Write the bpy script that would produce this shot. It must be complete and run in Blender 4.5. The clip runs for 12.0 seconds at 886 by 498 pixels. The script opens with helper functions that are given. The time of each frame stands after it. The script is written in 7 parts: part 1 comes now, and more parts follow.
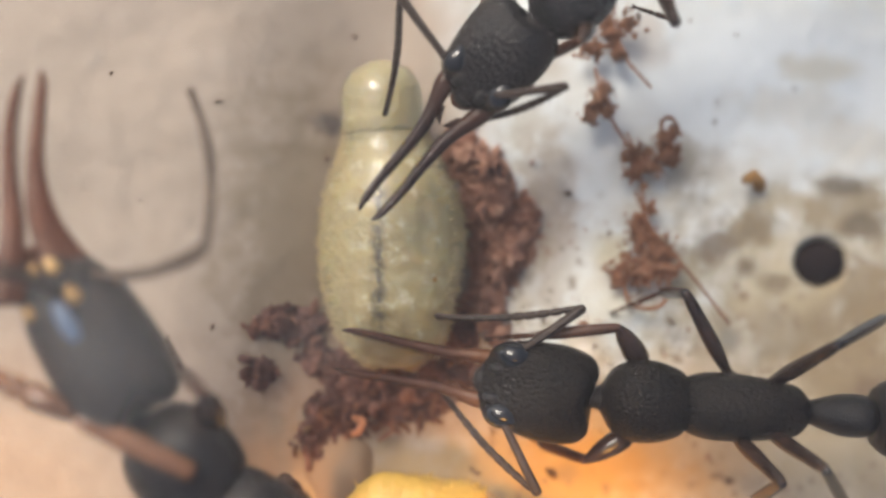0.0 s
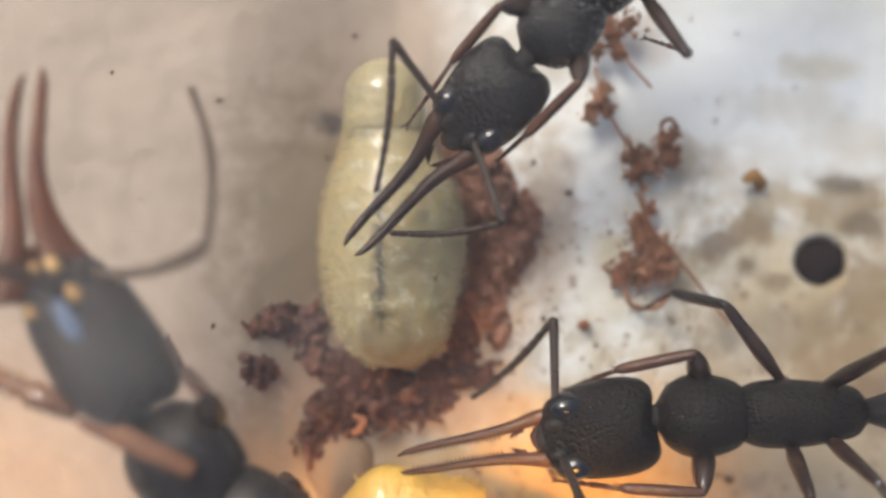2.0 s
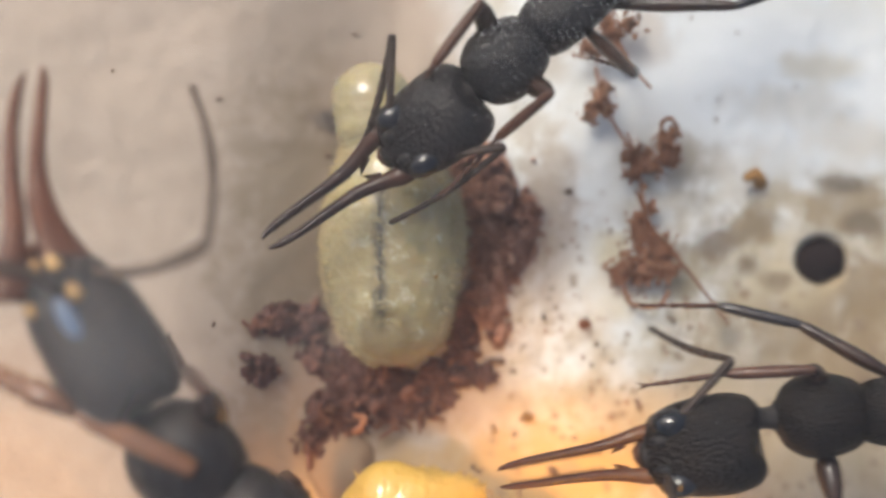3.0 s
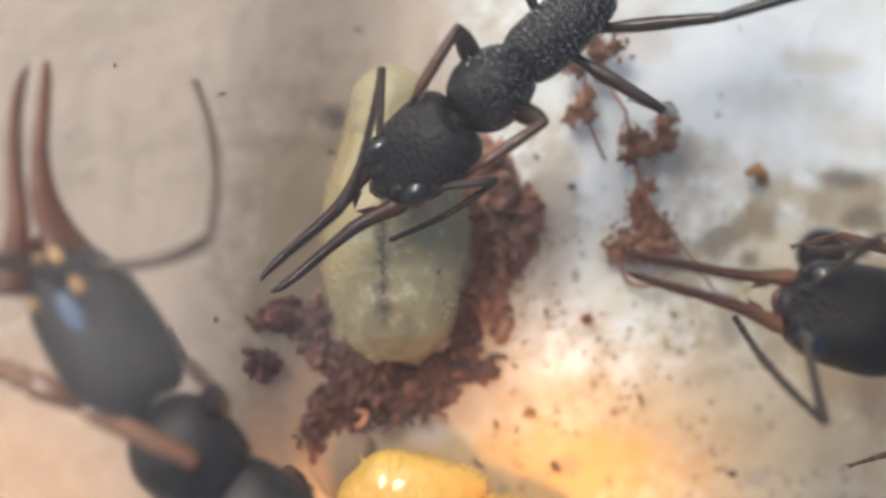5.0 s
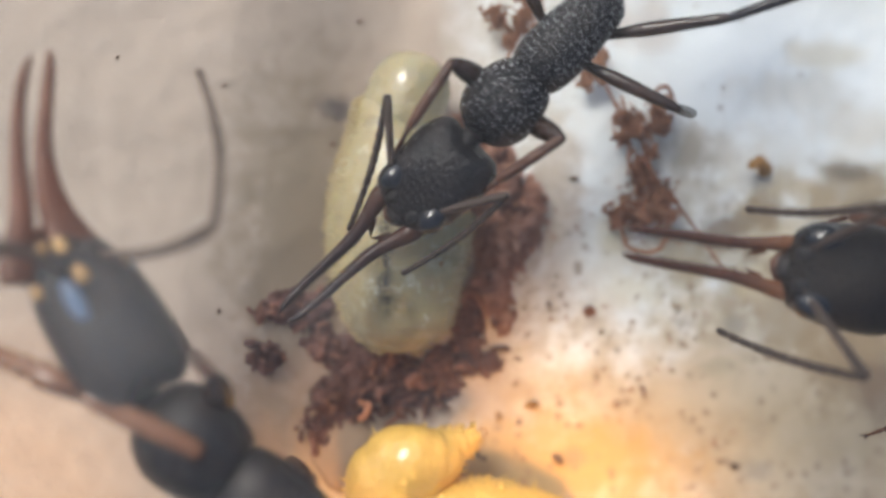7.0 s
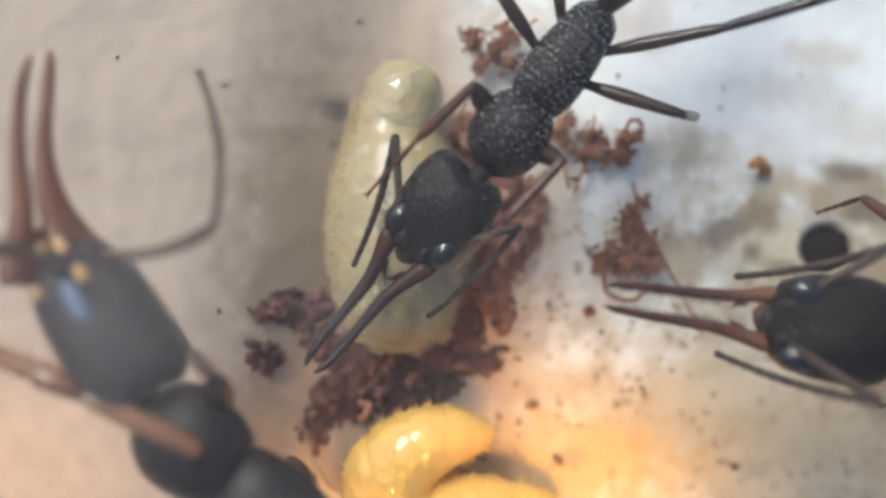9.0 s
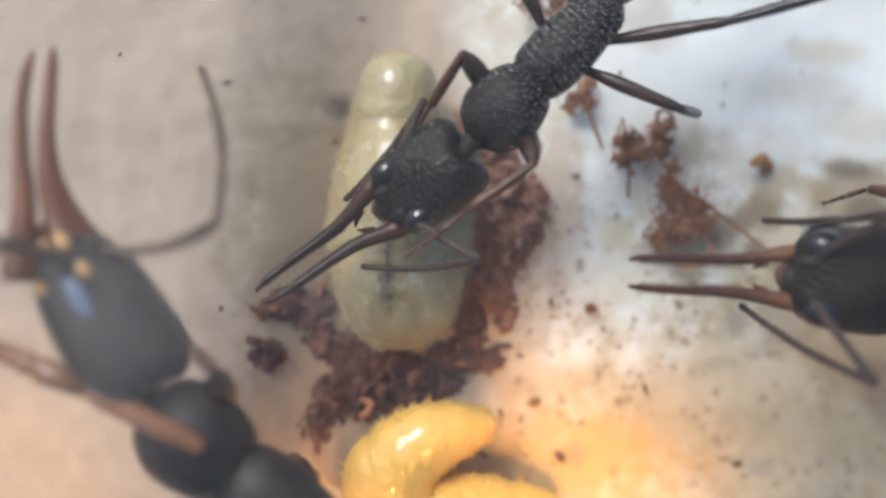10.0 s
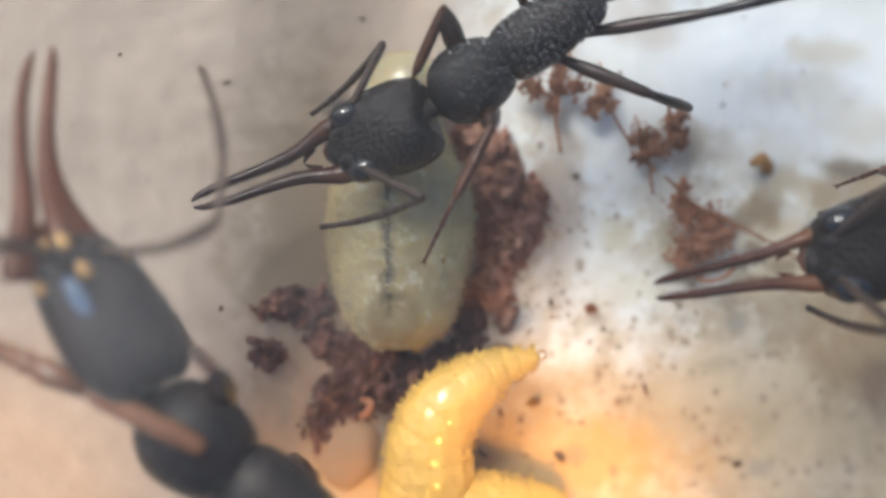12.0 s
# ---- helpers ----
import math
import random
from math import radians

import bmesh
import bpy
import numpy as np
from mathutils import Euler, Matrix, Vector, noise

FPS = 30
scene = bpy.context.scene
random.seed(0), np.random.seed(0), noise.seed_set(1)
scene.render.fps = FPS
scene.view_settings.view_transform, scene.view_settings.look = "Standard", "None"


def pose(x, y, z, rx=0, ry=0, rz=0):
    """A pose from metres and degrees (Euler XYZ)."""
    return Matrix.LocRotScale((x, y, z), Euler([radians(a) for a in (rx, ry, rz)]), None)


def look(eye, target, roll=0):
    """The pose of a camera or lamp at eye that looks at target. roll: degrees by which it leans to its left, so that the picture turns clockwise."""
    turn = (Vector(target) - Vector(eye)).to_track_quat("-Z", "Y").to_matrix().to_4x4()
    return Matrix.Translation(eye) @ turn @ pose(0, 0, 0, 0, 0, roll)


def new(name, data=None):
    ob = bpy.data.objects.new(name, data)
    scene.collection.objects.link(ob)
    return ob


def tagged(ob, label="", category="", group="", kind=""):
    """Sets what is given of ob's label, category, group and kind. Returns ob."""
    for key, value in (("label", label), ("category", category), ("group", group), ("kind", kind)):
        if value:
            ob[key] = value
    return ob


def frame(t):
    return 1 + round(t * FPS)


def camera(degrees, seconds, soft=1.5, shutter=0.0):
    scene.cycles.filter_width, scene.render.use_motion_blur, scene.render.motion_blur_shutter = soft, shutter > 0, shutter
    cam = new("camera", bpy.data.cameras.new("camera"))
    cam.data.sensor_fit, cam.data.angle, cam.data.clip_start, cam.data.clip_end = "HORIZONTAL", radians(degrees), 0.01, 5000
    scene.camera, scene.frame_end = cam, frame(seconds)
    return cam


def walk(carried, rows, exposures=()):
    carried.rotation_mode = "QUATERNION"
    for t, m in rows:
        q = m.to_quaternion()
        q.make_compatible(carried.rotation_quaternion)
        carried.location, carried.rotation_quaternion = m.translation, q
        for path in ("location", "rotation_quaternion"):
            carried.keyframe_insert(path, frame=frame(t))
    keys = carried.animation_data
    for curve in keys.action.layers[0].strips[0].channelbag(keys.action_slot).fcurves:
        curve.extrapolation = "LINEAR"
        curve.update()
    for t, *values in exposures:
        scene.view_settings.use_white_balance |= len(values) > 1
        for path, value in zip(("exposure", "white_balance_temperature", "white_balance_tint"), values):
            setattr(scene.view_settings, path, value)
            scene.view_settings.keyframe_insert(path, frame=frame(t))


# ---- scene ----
MM = 0.001  # the place is a few centimetres across and is laid out in millimetres


def at_mm(x, y, z, rx=0, ry=0, rz=0):
    return pose(x * MM, y * MM, z * MM, rx, ry, rz)


# ---- camera: a macro lens held over the brood chamber, sinking slowly towards the near side ----
cam = camera(40, 12.0, soft=2.7, shutter=0.5)
cam.data.dof.use_dof = True
cam.data.dof.focus_distance = 29.2 * MM
cam.data.dof.aperture_fstop = 37
walk(cam, [(t, at_mm(x, y, 33.14)) for t, x, y in [
    (0, 0, 0), (0.5, -0.0154, -0.0231), (1, -0.0154, -0.0231), (2.5, -0.0154, -0.0385), (3, -0.0308, -0.0615),
    (3.2, -0.0385, -0.0769), (4.8, -0.0846, -0.1692), (5, -0.0923, -0.1923), (5.5, -0.0923, -0.3), (6, -0.1, -0.3231),
    (6.5, -0.1538, -0.3846), (7, -0.1615, -0.4), (9, -0.1615, -0.4), (9.5, -0.1846, -0.4462), (10, -0.2154, -0.4769),
    (12, -0.2154, -0.4769)]],
     exposures=[(0, 0.16, 6900, 10), (3, 0.17, 6780, 10), (6, 0.14, 6450, 8), (12, 0.12, 6250, 7)])

# ---- light: a soft window sky from above the far side, two warm bulbs low on the near side ----
SUN_TURN, SUN_HEIGHT = -34, 53
world = bpy.data.worlds.new("sky")
scene.world = world
world.use_nodes = True
sky = world.node_tree.nodes.new("ShaderNodeTexSky")
sky.sky_type, sky.sun_disc = "NISHITA", False
sky.air_density, sky.dust_density, sky.ozone_density = 0.8, 4.5, 0.4
sky.sun_elevation, sky.sun_rotation = radians(SUN_HEIGHT), radians(SUN_TURN)
back = world.node_tree.nodes["Background"]
back.inputs["Strength"].default_value = 0.152
world.node_tree.links.new(sky.outputs[0], back.inputs["Color"])
sun = new("window_daylight", bpy.data.lights.new("window_daylight", "SUN"))
sun.data.energy, sun.data.angle, sun.data.color = 1.9, radians(22), (1.0, 0.97, 0.93)
sun.matrix_basis = look((0, 0, 0), (-math.sin(radians(SUN_TURN)) * math.cos(radians(SUN_HEIGHT)),
                                    -math.cos(radians(SUN_TURN)) * math.cos(radians(SUN_HEIGHT)), -math.sin(radians(SUN_HEIGHT))))
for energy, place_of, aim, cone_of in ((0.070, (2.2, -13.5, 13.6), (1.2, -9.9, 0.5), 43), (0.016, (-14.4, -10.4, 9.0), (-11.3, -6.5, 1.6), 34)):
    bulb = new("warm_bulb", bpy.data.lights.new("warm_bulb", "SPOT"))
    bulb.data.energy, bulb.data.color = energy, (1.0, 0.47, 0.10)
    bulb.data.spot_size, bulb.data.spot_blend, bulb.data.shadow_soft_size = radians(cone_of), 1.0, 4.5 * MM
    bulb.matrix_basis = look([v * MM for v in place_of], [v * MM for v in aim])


# ---- materials ----
def shader(name, rough=0.5, **sockets):
    m = bpy.data.materials.new(name)
    m.use_nodes = True
    b = m.node_tree.nodes["Principled BSDF"]
    b.inputs["Roughness"].default_value = rough
    for key, value in sockets.items():
        b.inputs[key.replace("_", " ")].default_value = value
    return m, m.node_tree.nodes, m.node_tree.links, b


def mm_coords(nodes, links, stretch=(1, 1, 1)):
    """Object coordinates in millimetres."""
    co, mp = nodes.new("ShaderNodeTexCoord"), nodes.new("ShaderNodeMapping")
    mp.inputs["Scale"].default_value = [1000 * s for s in stretch]
    links.new(co.outputs["Object"], mp.inputs["Vector"])
    return mp.outputs["Vector"]


def grain(nodes, links, vec, scale, detail=4.0, rough=0.6):
    n = nodes.new("ShaderNodeTexNoise")
    n.inputs["Scale"].default_value, n.inputs["Detail"].default_value, n.inputs["Roughness"].default_value = scale, detail, rough
    links.new(vec, n.inputs["Vector"])
    return n.outputs["Fac"]


def ramp(nodes, links, fac, stops):
    r = nodes.new("ShaderNodeValToRGB")
    while len(r.color_ramp.elements) < len(stops):
        r.color_ramp.elements.new(0.5)
    for e, (at, col) in zip(r.color_ramp.elements, stops):
        e.position, e.color = at, (*col, 1)
    links.new(fac, r.inputs["Fac"])
    return r.outputs["Color"]


def calc(nodes, links, op, a, b=0.0, c=0.0, clamp=False):
    n = nodes.new("ShaderNodeMath")
    n.operation, n.use_clamp = op, clamp
    for s, v in zip(n.inputs, (a, b, c)):
        if isinstance(v, (int, float)):
            s.default_value = v
        else:
            links.new(v, s)
    return n.outputs[0]


def blend(nodes, links, fac, a, b, kind="MIX"):
    n = nodes.new("ShaderNodeMix")
    n.data_type, n.blend_type = "RGBA", kind
    for s, v in ((n.inputs[0], fac), (n.inputs[6], a), (n.inputs[7], b)):
        if isinstance(v, (int, float)):
            s.default_value = v
        elif isinstance(v, tuple):
            s.default_value = (*v, 1)
        else:
            links.new(v, s)
    return n.outputs[2]


def relief(nodes, links, b, height, depth_mm, strength=1.0):
    n = nodes.new("ShaderNodeBump")
    n.inputs["Strength"].default_value, n.inputs["Distance"].default_value = strength, depth_mm * MM
    links.new(height, n.inputs["Height"])
    links.new(n.outputs["Normal"], b.inputs["Normal"])


def cuticle(name, dark, light, pits, rough, depth, root=None, shine=0.3):
    """Insect armour: dark, glossy, finely pitted; root: the paler colour of the thick end of a jaw."""
    m, nodes, links, b = shader(name, rough)
    b.inputs["Specular IOR Level"].default_value = shine
    vec = mm_coords(nodes, links, (0.8, 1, 1))
    tone = grain(nodes, links, vec, 1.3, 5)
    col = ramp(nodes, links, tone, [(0.3, dark), (0.7, light)])
    if root:
        sep = nodes.new("ShaderNodeSeparateXYZ")
        links.new(vec, sep.inputs[0])
        near = calc(nodes, links, "MULTIPLY_ADD", calc(nodes, links, "ADD", sep.outputs[0], tone), -0.9, 1.4, clamp=True)
        col = blend(nodes, links, near, col, root)
    links.new(col, b.inputs["Base Color"])
    v = nodes.new("ShaderNodeTexVoronoi")
    v.inputs["Scale"].default_value = pits
    links.new(vec, v.inputs["Vector"])
    fine = grain(nodes, links, vec, pits * 3, 3)
    links.new(calc(nodes, links, "ADD", calc(nodes, links, "MULTIPLY", fine, 0.25), rough - 0.12), b.inputs["Roughness"])
    relief(nodes, links, b, calc(nodes, links, "SUBTRACT", calc(nodes, links, "MULTIPLY", fine, 0.3), v.outputs["Distance"]), depth)
    return m


ARMOUR = cuticle("pitted_black_cuticle", (0.008, 0.0086, 0.011), (0.020, 0.018, 0.018), 9.5, 0.24, 0.034, shine=0.2)
SMOOTH = cuticle("fine_black_cuticle", (0.009, 0.009, 0.011), (0.022, 0.019, 0.018), 22.0, 0.3, 0.02)
FINE_ARMOUR = cuticle("finely_wrinkled_black_cuticle", (0.010, 0.0102, 0.012), (0.022, 0.0185, 0.018), 9.0, 0.25, 0.038, shine=0.22)
WARM_ARMOUR = cuticle("warm_black_cuticle", (0.0075, 0.0068, 0.0065), (0.019, 0.0145, 0.012), 10.0, 0.24, 0.045, shine=0.13)
# browner, paler copy for the resting ant; amber bounce light is put in
BOUNCE_ARMOUR = cuticle("bounce_lit_black_cuticle", (0.013, 0.0125, 0.014), (0.036, 0.026, 0.021), 18.0, 0.33, 0.014, shine=0.3)
SHANK = cuticle("dark_brown_leg_cuticle", (0.016, 0.0105, 0.009), (0.042, 0.024, 0.018), 16.0, 0.2, 0.008, shine=0.5)
BLUE_SHANK = cuticle("blue_black_leg_cuticle", (0.012, 0.012, 0.016), (0.030, 0.024, 0.024), 16.0, 0.18, 0.006, shine=0.6)
# brown leg with the orange lamplight on it put into the colour
LAMPLIT_LEG = cuticle("lamplit_leg_cuticle", (0.13, 0.056, 0.028), (0.24, 0.105, 0.048), 9.0, 0.22, 0.010, shine=0.8)
RUST = cuticle("reddish_brown_cuticle", (0.045, 0.020, 0.013), (0.105, 0.048, 0.030), 9.0, 0.28, 0.012, shine=0.4)
JAW = cuticle("dark_red_jaw_cuticle", (0.016, 0.010, 0.0095), (0.036, 0.019, 0.017), 9.0, 0.28, 0.012, (0.062, 0.027, 0.017))
# redder than JAW: own red-brown, with warm bulb light put in too
RED_JAW = cuticle("reddish_jaw_cuticle", (0.034, 0.015, 0.010), (0.072, 0.030, 0.019), 9.0, 0.26, 0.012, (0.14, 0.058, 0.026))
PALE_JAW = cuticle("red_brown_jaw_cuticle", (0.12, 0.044, 0.026), (0.18, 0.072, 0.042), 9.0, 0.32, 0.012, (0.10, 0.036, 0.018))
BULB_GLINT = cuticle("bulb_glint_cuticle", (0.42, 0.23, 0.085), (0.62, 0.38, 0.16), 9.0, 0.25, 0.006, shine=0.5)
PALE_FEELER = cuticle("light_brown_antenna_cuticle", (0.085, 0.06, 0.045), (0.15, 0.11, 0.085), 14.0, 0.45, 0.02)
FEELER = cuticle("brown_antenna_cuticle", (0.032, 0.023, 0.019), (0.065, 0.046, 0.037), 14.0, 0.45, 0.02)
GLINT, *_ = shader("pale_glint_hair", 0.3, Base_Color=(0.72, 0.74, 0.78, 1))
EYE, _n, _l, _b = shader("glossy_black_eye", 0.14, Base_Color=(0.006, 0.007, 0.010, 1), IOR=1.62)
_v = mm_coords(_n, _l)
_c = _n.new("ShaderNodeTexVoronoi")
_c.inputs["Scale"].default_value = 22.0
_l.new(_v, _c.inputs["Vector"])
relief(_n, _l, _b, _c.outputs["Distance"], 0.002)
# pale blue base carries the sky highlight on the resting ant's eyes
SKY_GLINT_EYE = cuticle("sky_glint_eye", (0.12, 0.17, 0.26), (0.24, 0.31, 0.43), 22.0, 0.22, 0.003, shine=1.0)


def grub_skin(name, tint, gut, lobed=0.5, soft=0.8):
    """Waxy translucent skin; gut: a dark line that shows through along the middle."""
    m, nodes, links, b = shader(name, 0.46)
    vec = mm_coords(nodes, links)
    base = ramp(nodes, links, grain(nodes, links, vec, 1.6, 6), [(0.3, tuple(0.82 * v for v in tint)), (0.65, tint)])
    lobes = nodes.new("ShaderNodeTexVoronoi")
    lobes.inputs["Scale"].default_value = 2.6
    links.new(vec, lobes.inputs["Vector"])
    fat = calc(nodes, links, "MULTIPLY", lobes.outputs["Distance"], lobed, clamp=True)
    base = blend(nodes, links, fat, base, tuple(v * f for v, f in zip(tint, (1.05, 1.0, 0.75))))
    if gut:
        sep = nodes.new("ShaderNodeSeparateXYZ")
        links.new(vec, sep.inputs[0])
        wob = calc(nodes, links, "MULTIPLY_ADD", grain(nodes, links, vec, 2.2, 4), 0.4, -0.2)
        off = calc(nodes, links, "ABSOLUTE", calc(nodes, links, "ADD", calc(nodes, links, "ADD", sep.outputs[0], 0.24), wob))
        line = calc(nodes, links, "SUBTRACT", 1.0, calc(nodes, links, "DIVIDE", off, 0.26), clamp=True)
        ends = calc(nodes, links, "MULTIPLY", calc(nodes, links, "MULTIPLY_ADD", sep.outputs[1], 1.5, 3.9, clamp=True),
                    calc(nodes, links, "MULTIPLY_ADD", sep.outputs[1], -1.5, 2.6, clamp=True))
        patch = ramp(nodes, links, grain(nodes, links, vec, 4.5, 3), [(0.40, (0.15, 0.15, 0.15)), (0.50, (1, 1, 1))])
        fac = calc(nodes, links, "MULTIPLY", calc(nodes, links, "MULTIPLY", line, ends), patch)
        beside = calc(nodes, links, "SUBTRACT", 1.7, calc(nodes, links, "ABSOLUTE", calc(nodes, links, "SUBTRACT", sep.outputs[0], 0.25)), clamp=True)
        pale = ramp(nodes, links, grain(nodes, links, vec, 2.3, 6, 0.7), [(0.53, (0, 0, 0)), (0.66, (1, 1, 1))])
        base = blend(nodes, links, calc(nodes, links, "MULTIPLY", calc(nodes, links, "MULTIPLY", pale, beside), 0.6), base, (0.66, 0.63, 0.50))
        dx = calc(nodes, links, "MULTIPLY", calc(nodes, links, "ADD", sep.outputs[0], 0.12), 1.1)
        dy = calc(nodes, links, "ADD", sep.outputs[1], 2.5)
        away = calc(nodes, links, "SQRT", calc(nodes, links, "ADD", calc(nodes, links, "MULTIPLY", dx, dx), calc(nodes, links, "MULTIPLY", dy, dy)))
        sac = calc(nodes, links, "MULTIPLY", calc(nodes, links, "SUBTRACT", 0.84, away), 4.0, clamp=True)
        base = blend(nodes, links, calc(nodes, links, "MULTIPLY", sac, 0.6), base, ramp(nodes, links, away, [(0.2, (0.27, 0.215, 0.115)), (0.75, (0.17, 0.125, 0.055))]))
        base = blend(nodes, links, calc(nodes, links, "MULTIPLY", fac, 0.95), base, (0.07, 0.06, 0.05))
    links.new(base, b.inputs["Base Color"])
    b.inputs["Subsurface Weight"].default_value = soft
    b.inputs["Subsurface Radius"].default_value = (0.9, 0.65, 0.3)
    b.inputs["Subsurface Scale"].default_value = 0.42 * MM
    b.inputs["Coat Weight"].default_value = 0.5 if gut else 0.9
    b.inputs["Coat Roughness"].default_value = 0.14 if gut else 0.07
    relief(nodes, links, b, calc(nodes, links, "ADD", grain(nodes, links, vec, 5.0, 5), lobes.outputs["Distance"]), 0.05)
    return m


GRUB = grub_skin("waxy_cream_larva_skin", (0.40, 0.34, 0.205), True, soft=1.0)
GRUB_PLAIN = grub_skin("waxy_yellow_larva_skin", (0.40, 0.345, 0.215), False)
# curled larva: the lamp's amber glow is put into this brighter skin colour
GRUB_WARM = grub_skin("lamplit_wet_larva_skin", (0.82, 0.51, 0.115), False, 0.15, 0.0)
SPINE, *_ = shader("pale_larva_bristle", 0.5, Base_Color=(0.40, 0.31, 0.16, 1))
MOUTH, *_ = shader("brown_larva_mouth", 0.4, Base_Color=(0.45, 0.25, 0.10, 1))


def crumb_material(name, stops, shine=0.5):
    m, nodes, links, b = shader(name, 0.75, Specular_IOR_Level=shine)
    info = nodes.new("ShaderNodeObjectInfo")
    vec = mm_coords(nodes, links)
    tone = calc(nodes, links, "ADD", calc(nodes, links, "MULTIPLY", info.outputs["Random"], 0.6),
                calc(nodes, links, "MULTIPLY", grain(nodes, links, vec, 7.0, 6), 0.5))
    links.new(ramp(nodes, links, tone, stops), b.inputs["Base Color"])
    relief(nodes, links, b, grain(nodes, links, vec, 14.0, 5), 0.05)
    return m


CRUMB = crumb_material("red_brown_frass", [(0.15, (0.20, 0.095, 0.066)), (0.5, (0.42, 0.22, 0.155)), (0.9, (0.64, 0.39, 0.28))])
DARK_CRUMB = crumb_material("dark_brown_frass", [(0.15, (0.10, 0.050, 0.043)), (0.55, (0.19, 0.092, 0.074)), (0.95, (0.38, 0.18, 0.12))])
ORANGE_CRUMB = crumb_material("orange_brown_flake", [(0.2, (0.26, 0.12, 0.04)), (0.8, (0.48, 0.27, 0.10))])
# near-black that stands for the darkness inside the hole
PIT = crumb_material("blackish_hole_fill", [(0.2, (0.008, 0.006, 0.006)), (0.8, (0.028, 0.019, 0.018))], 0.1)
FIBRE = crumb_material("rusty_fibre", [(0.2, (0.22, 0.09, 0.045)), (0.8, (0.36, 0.17, 0.09))])


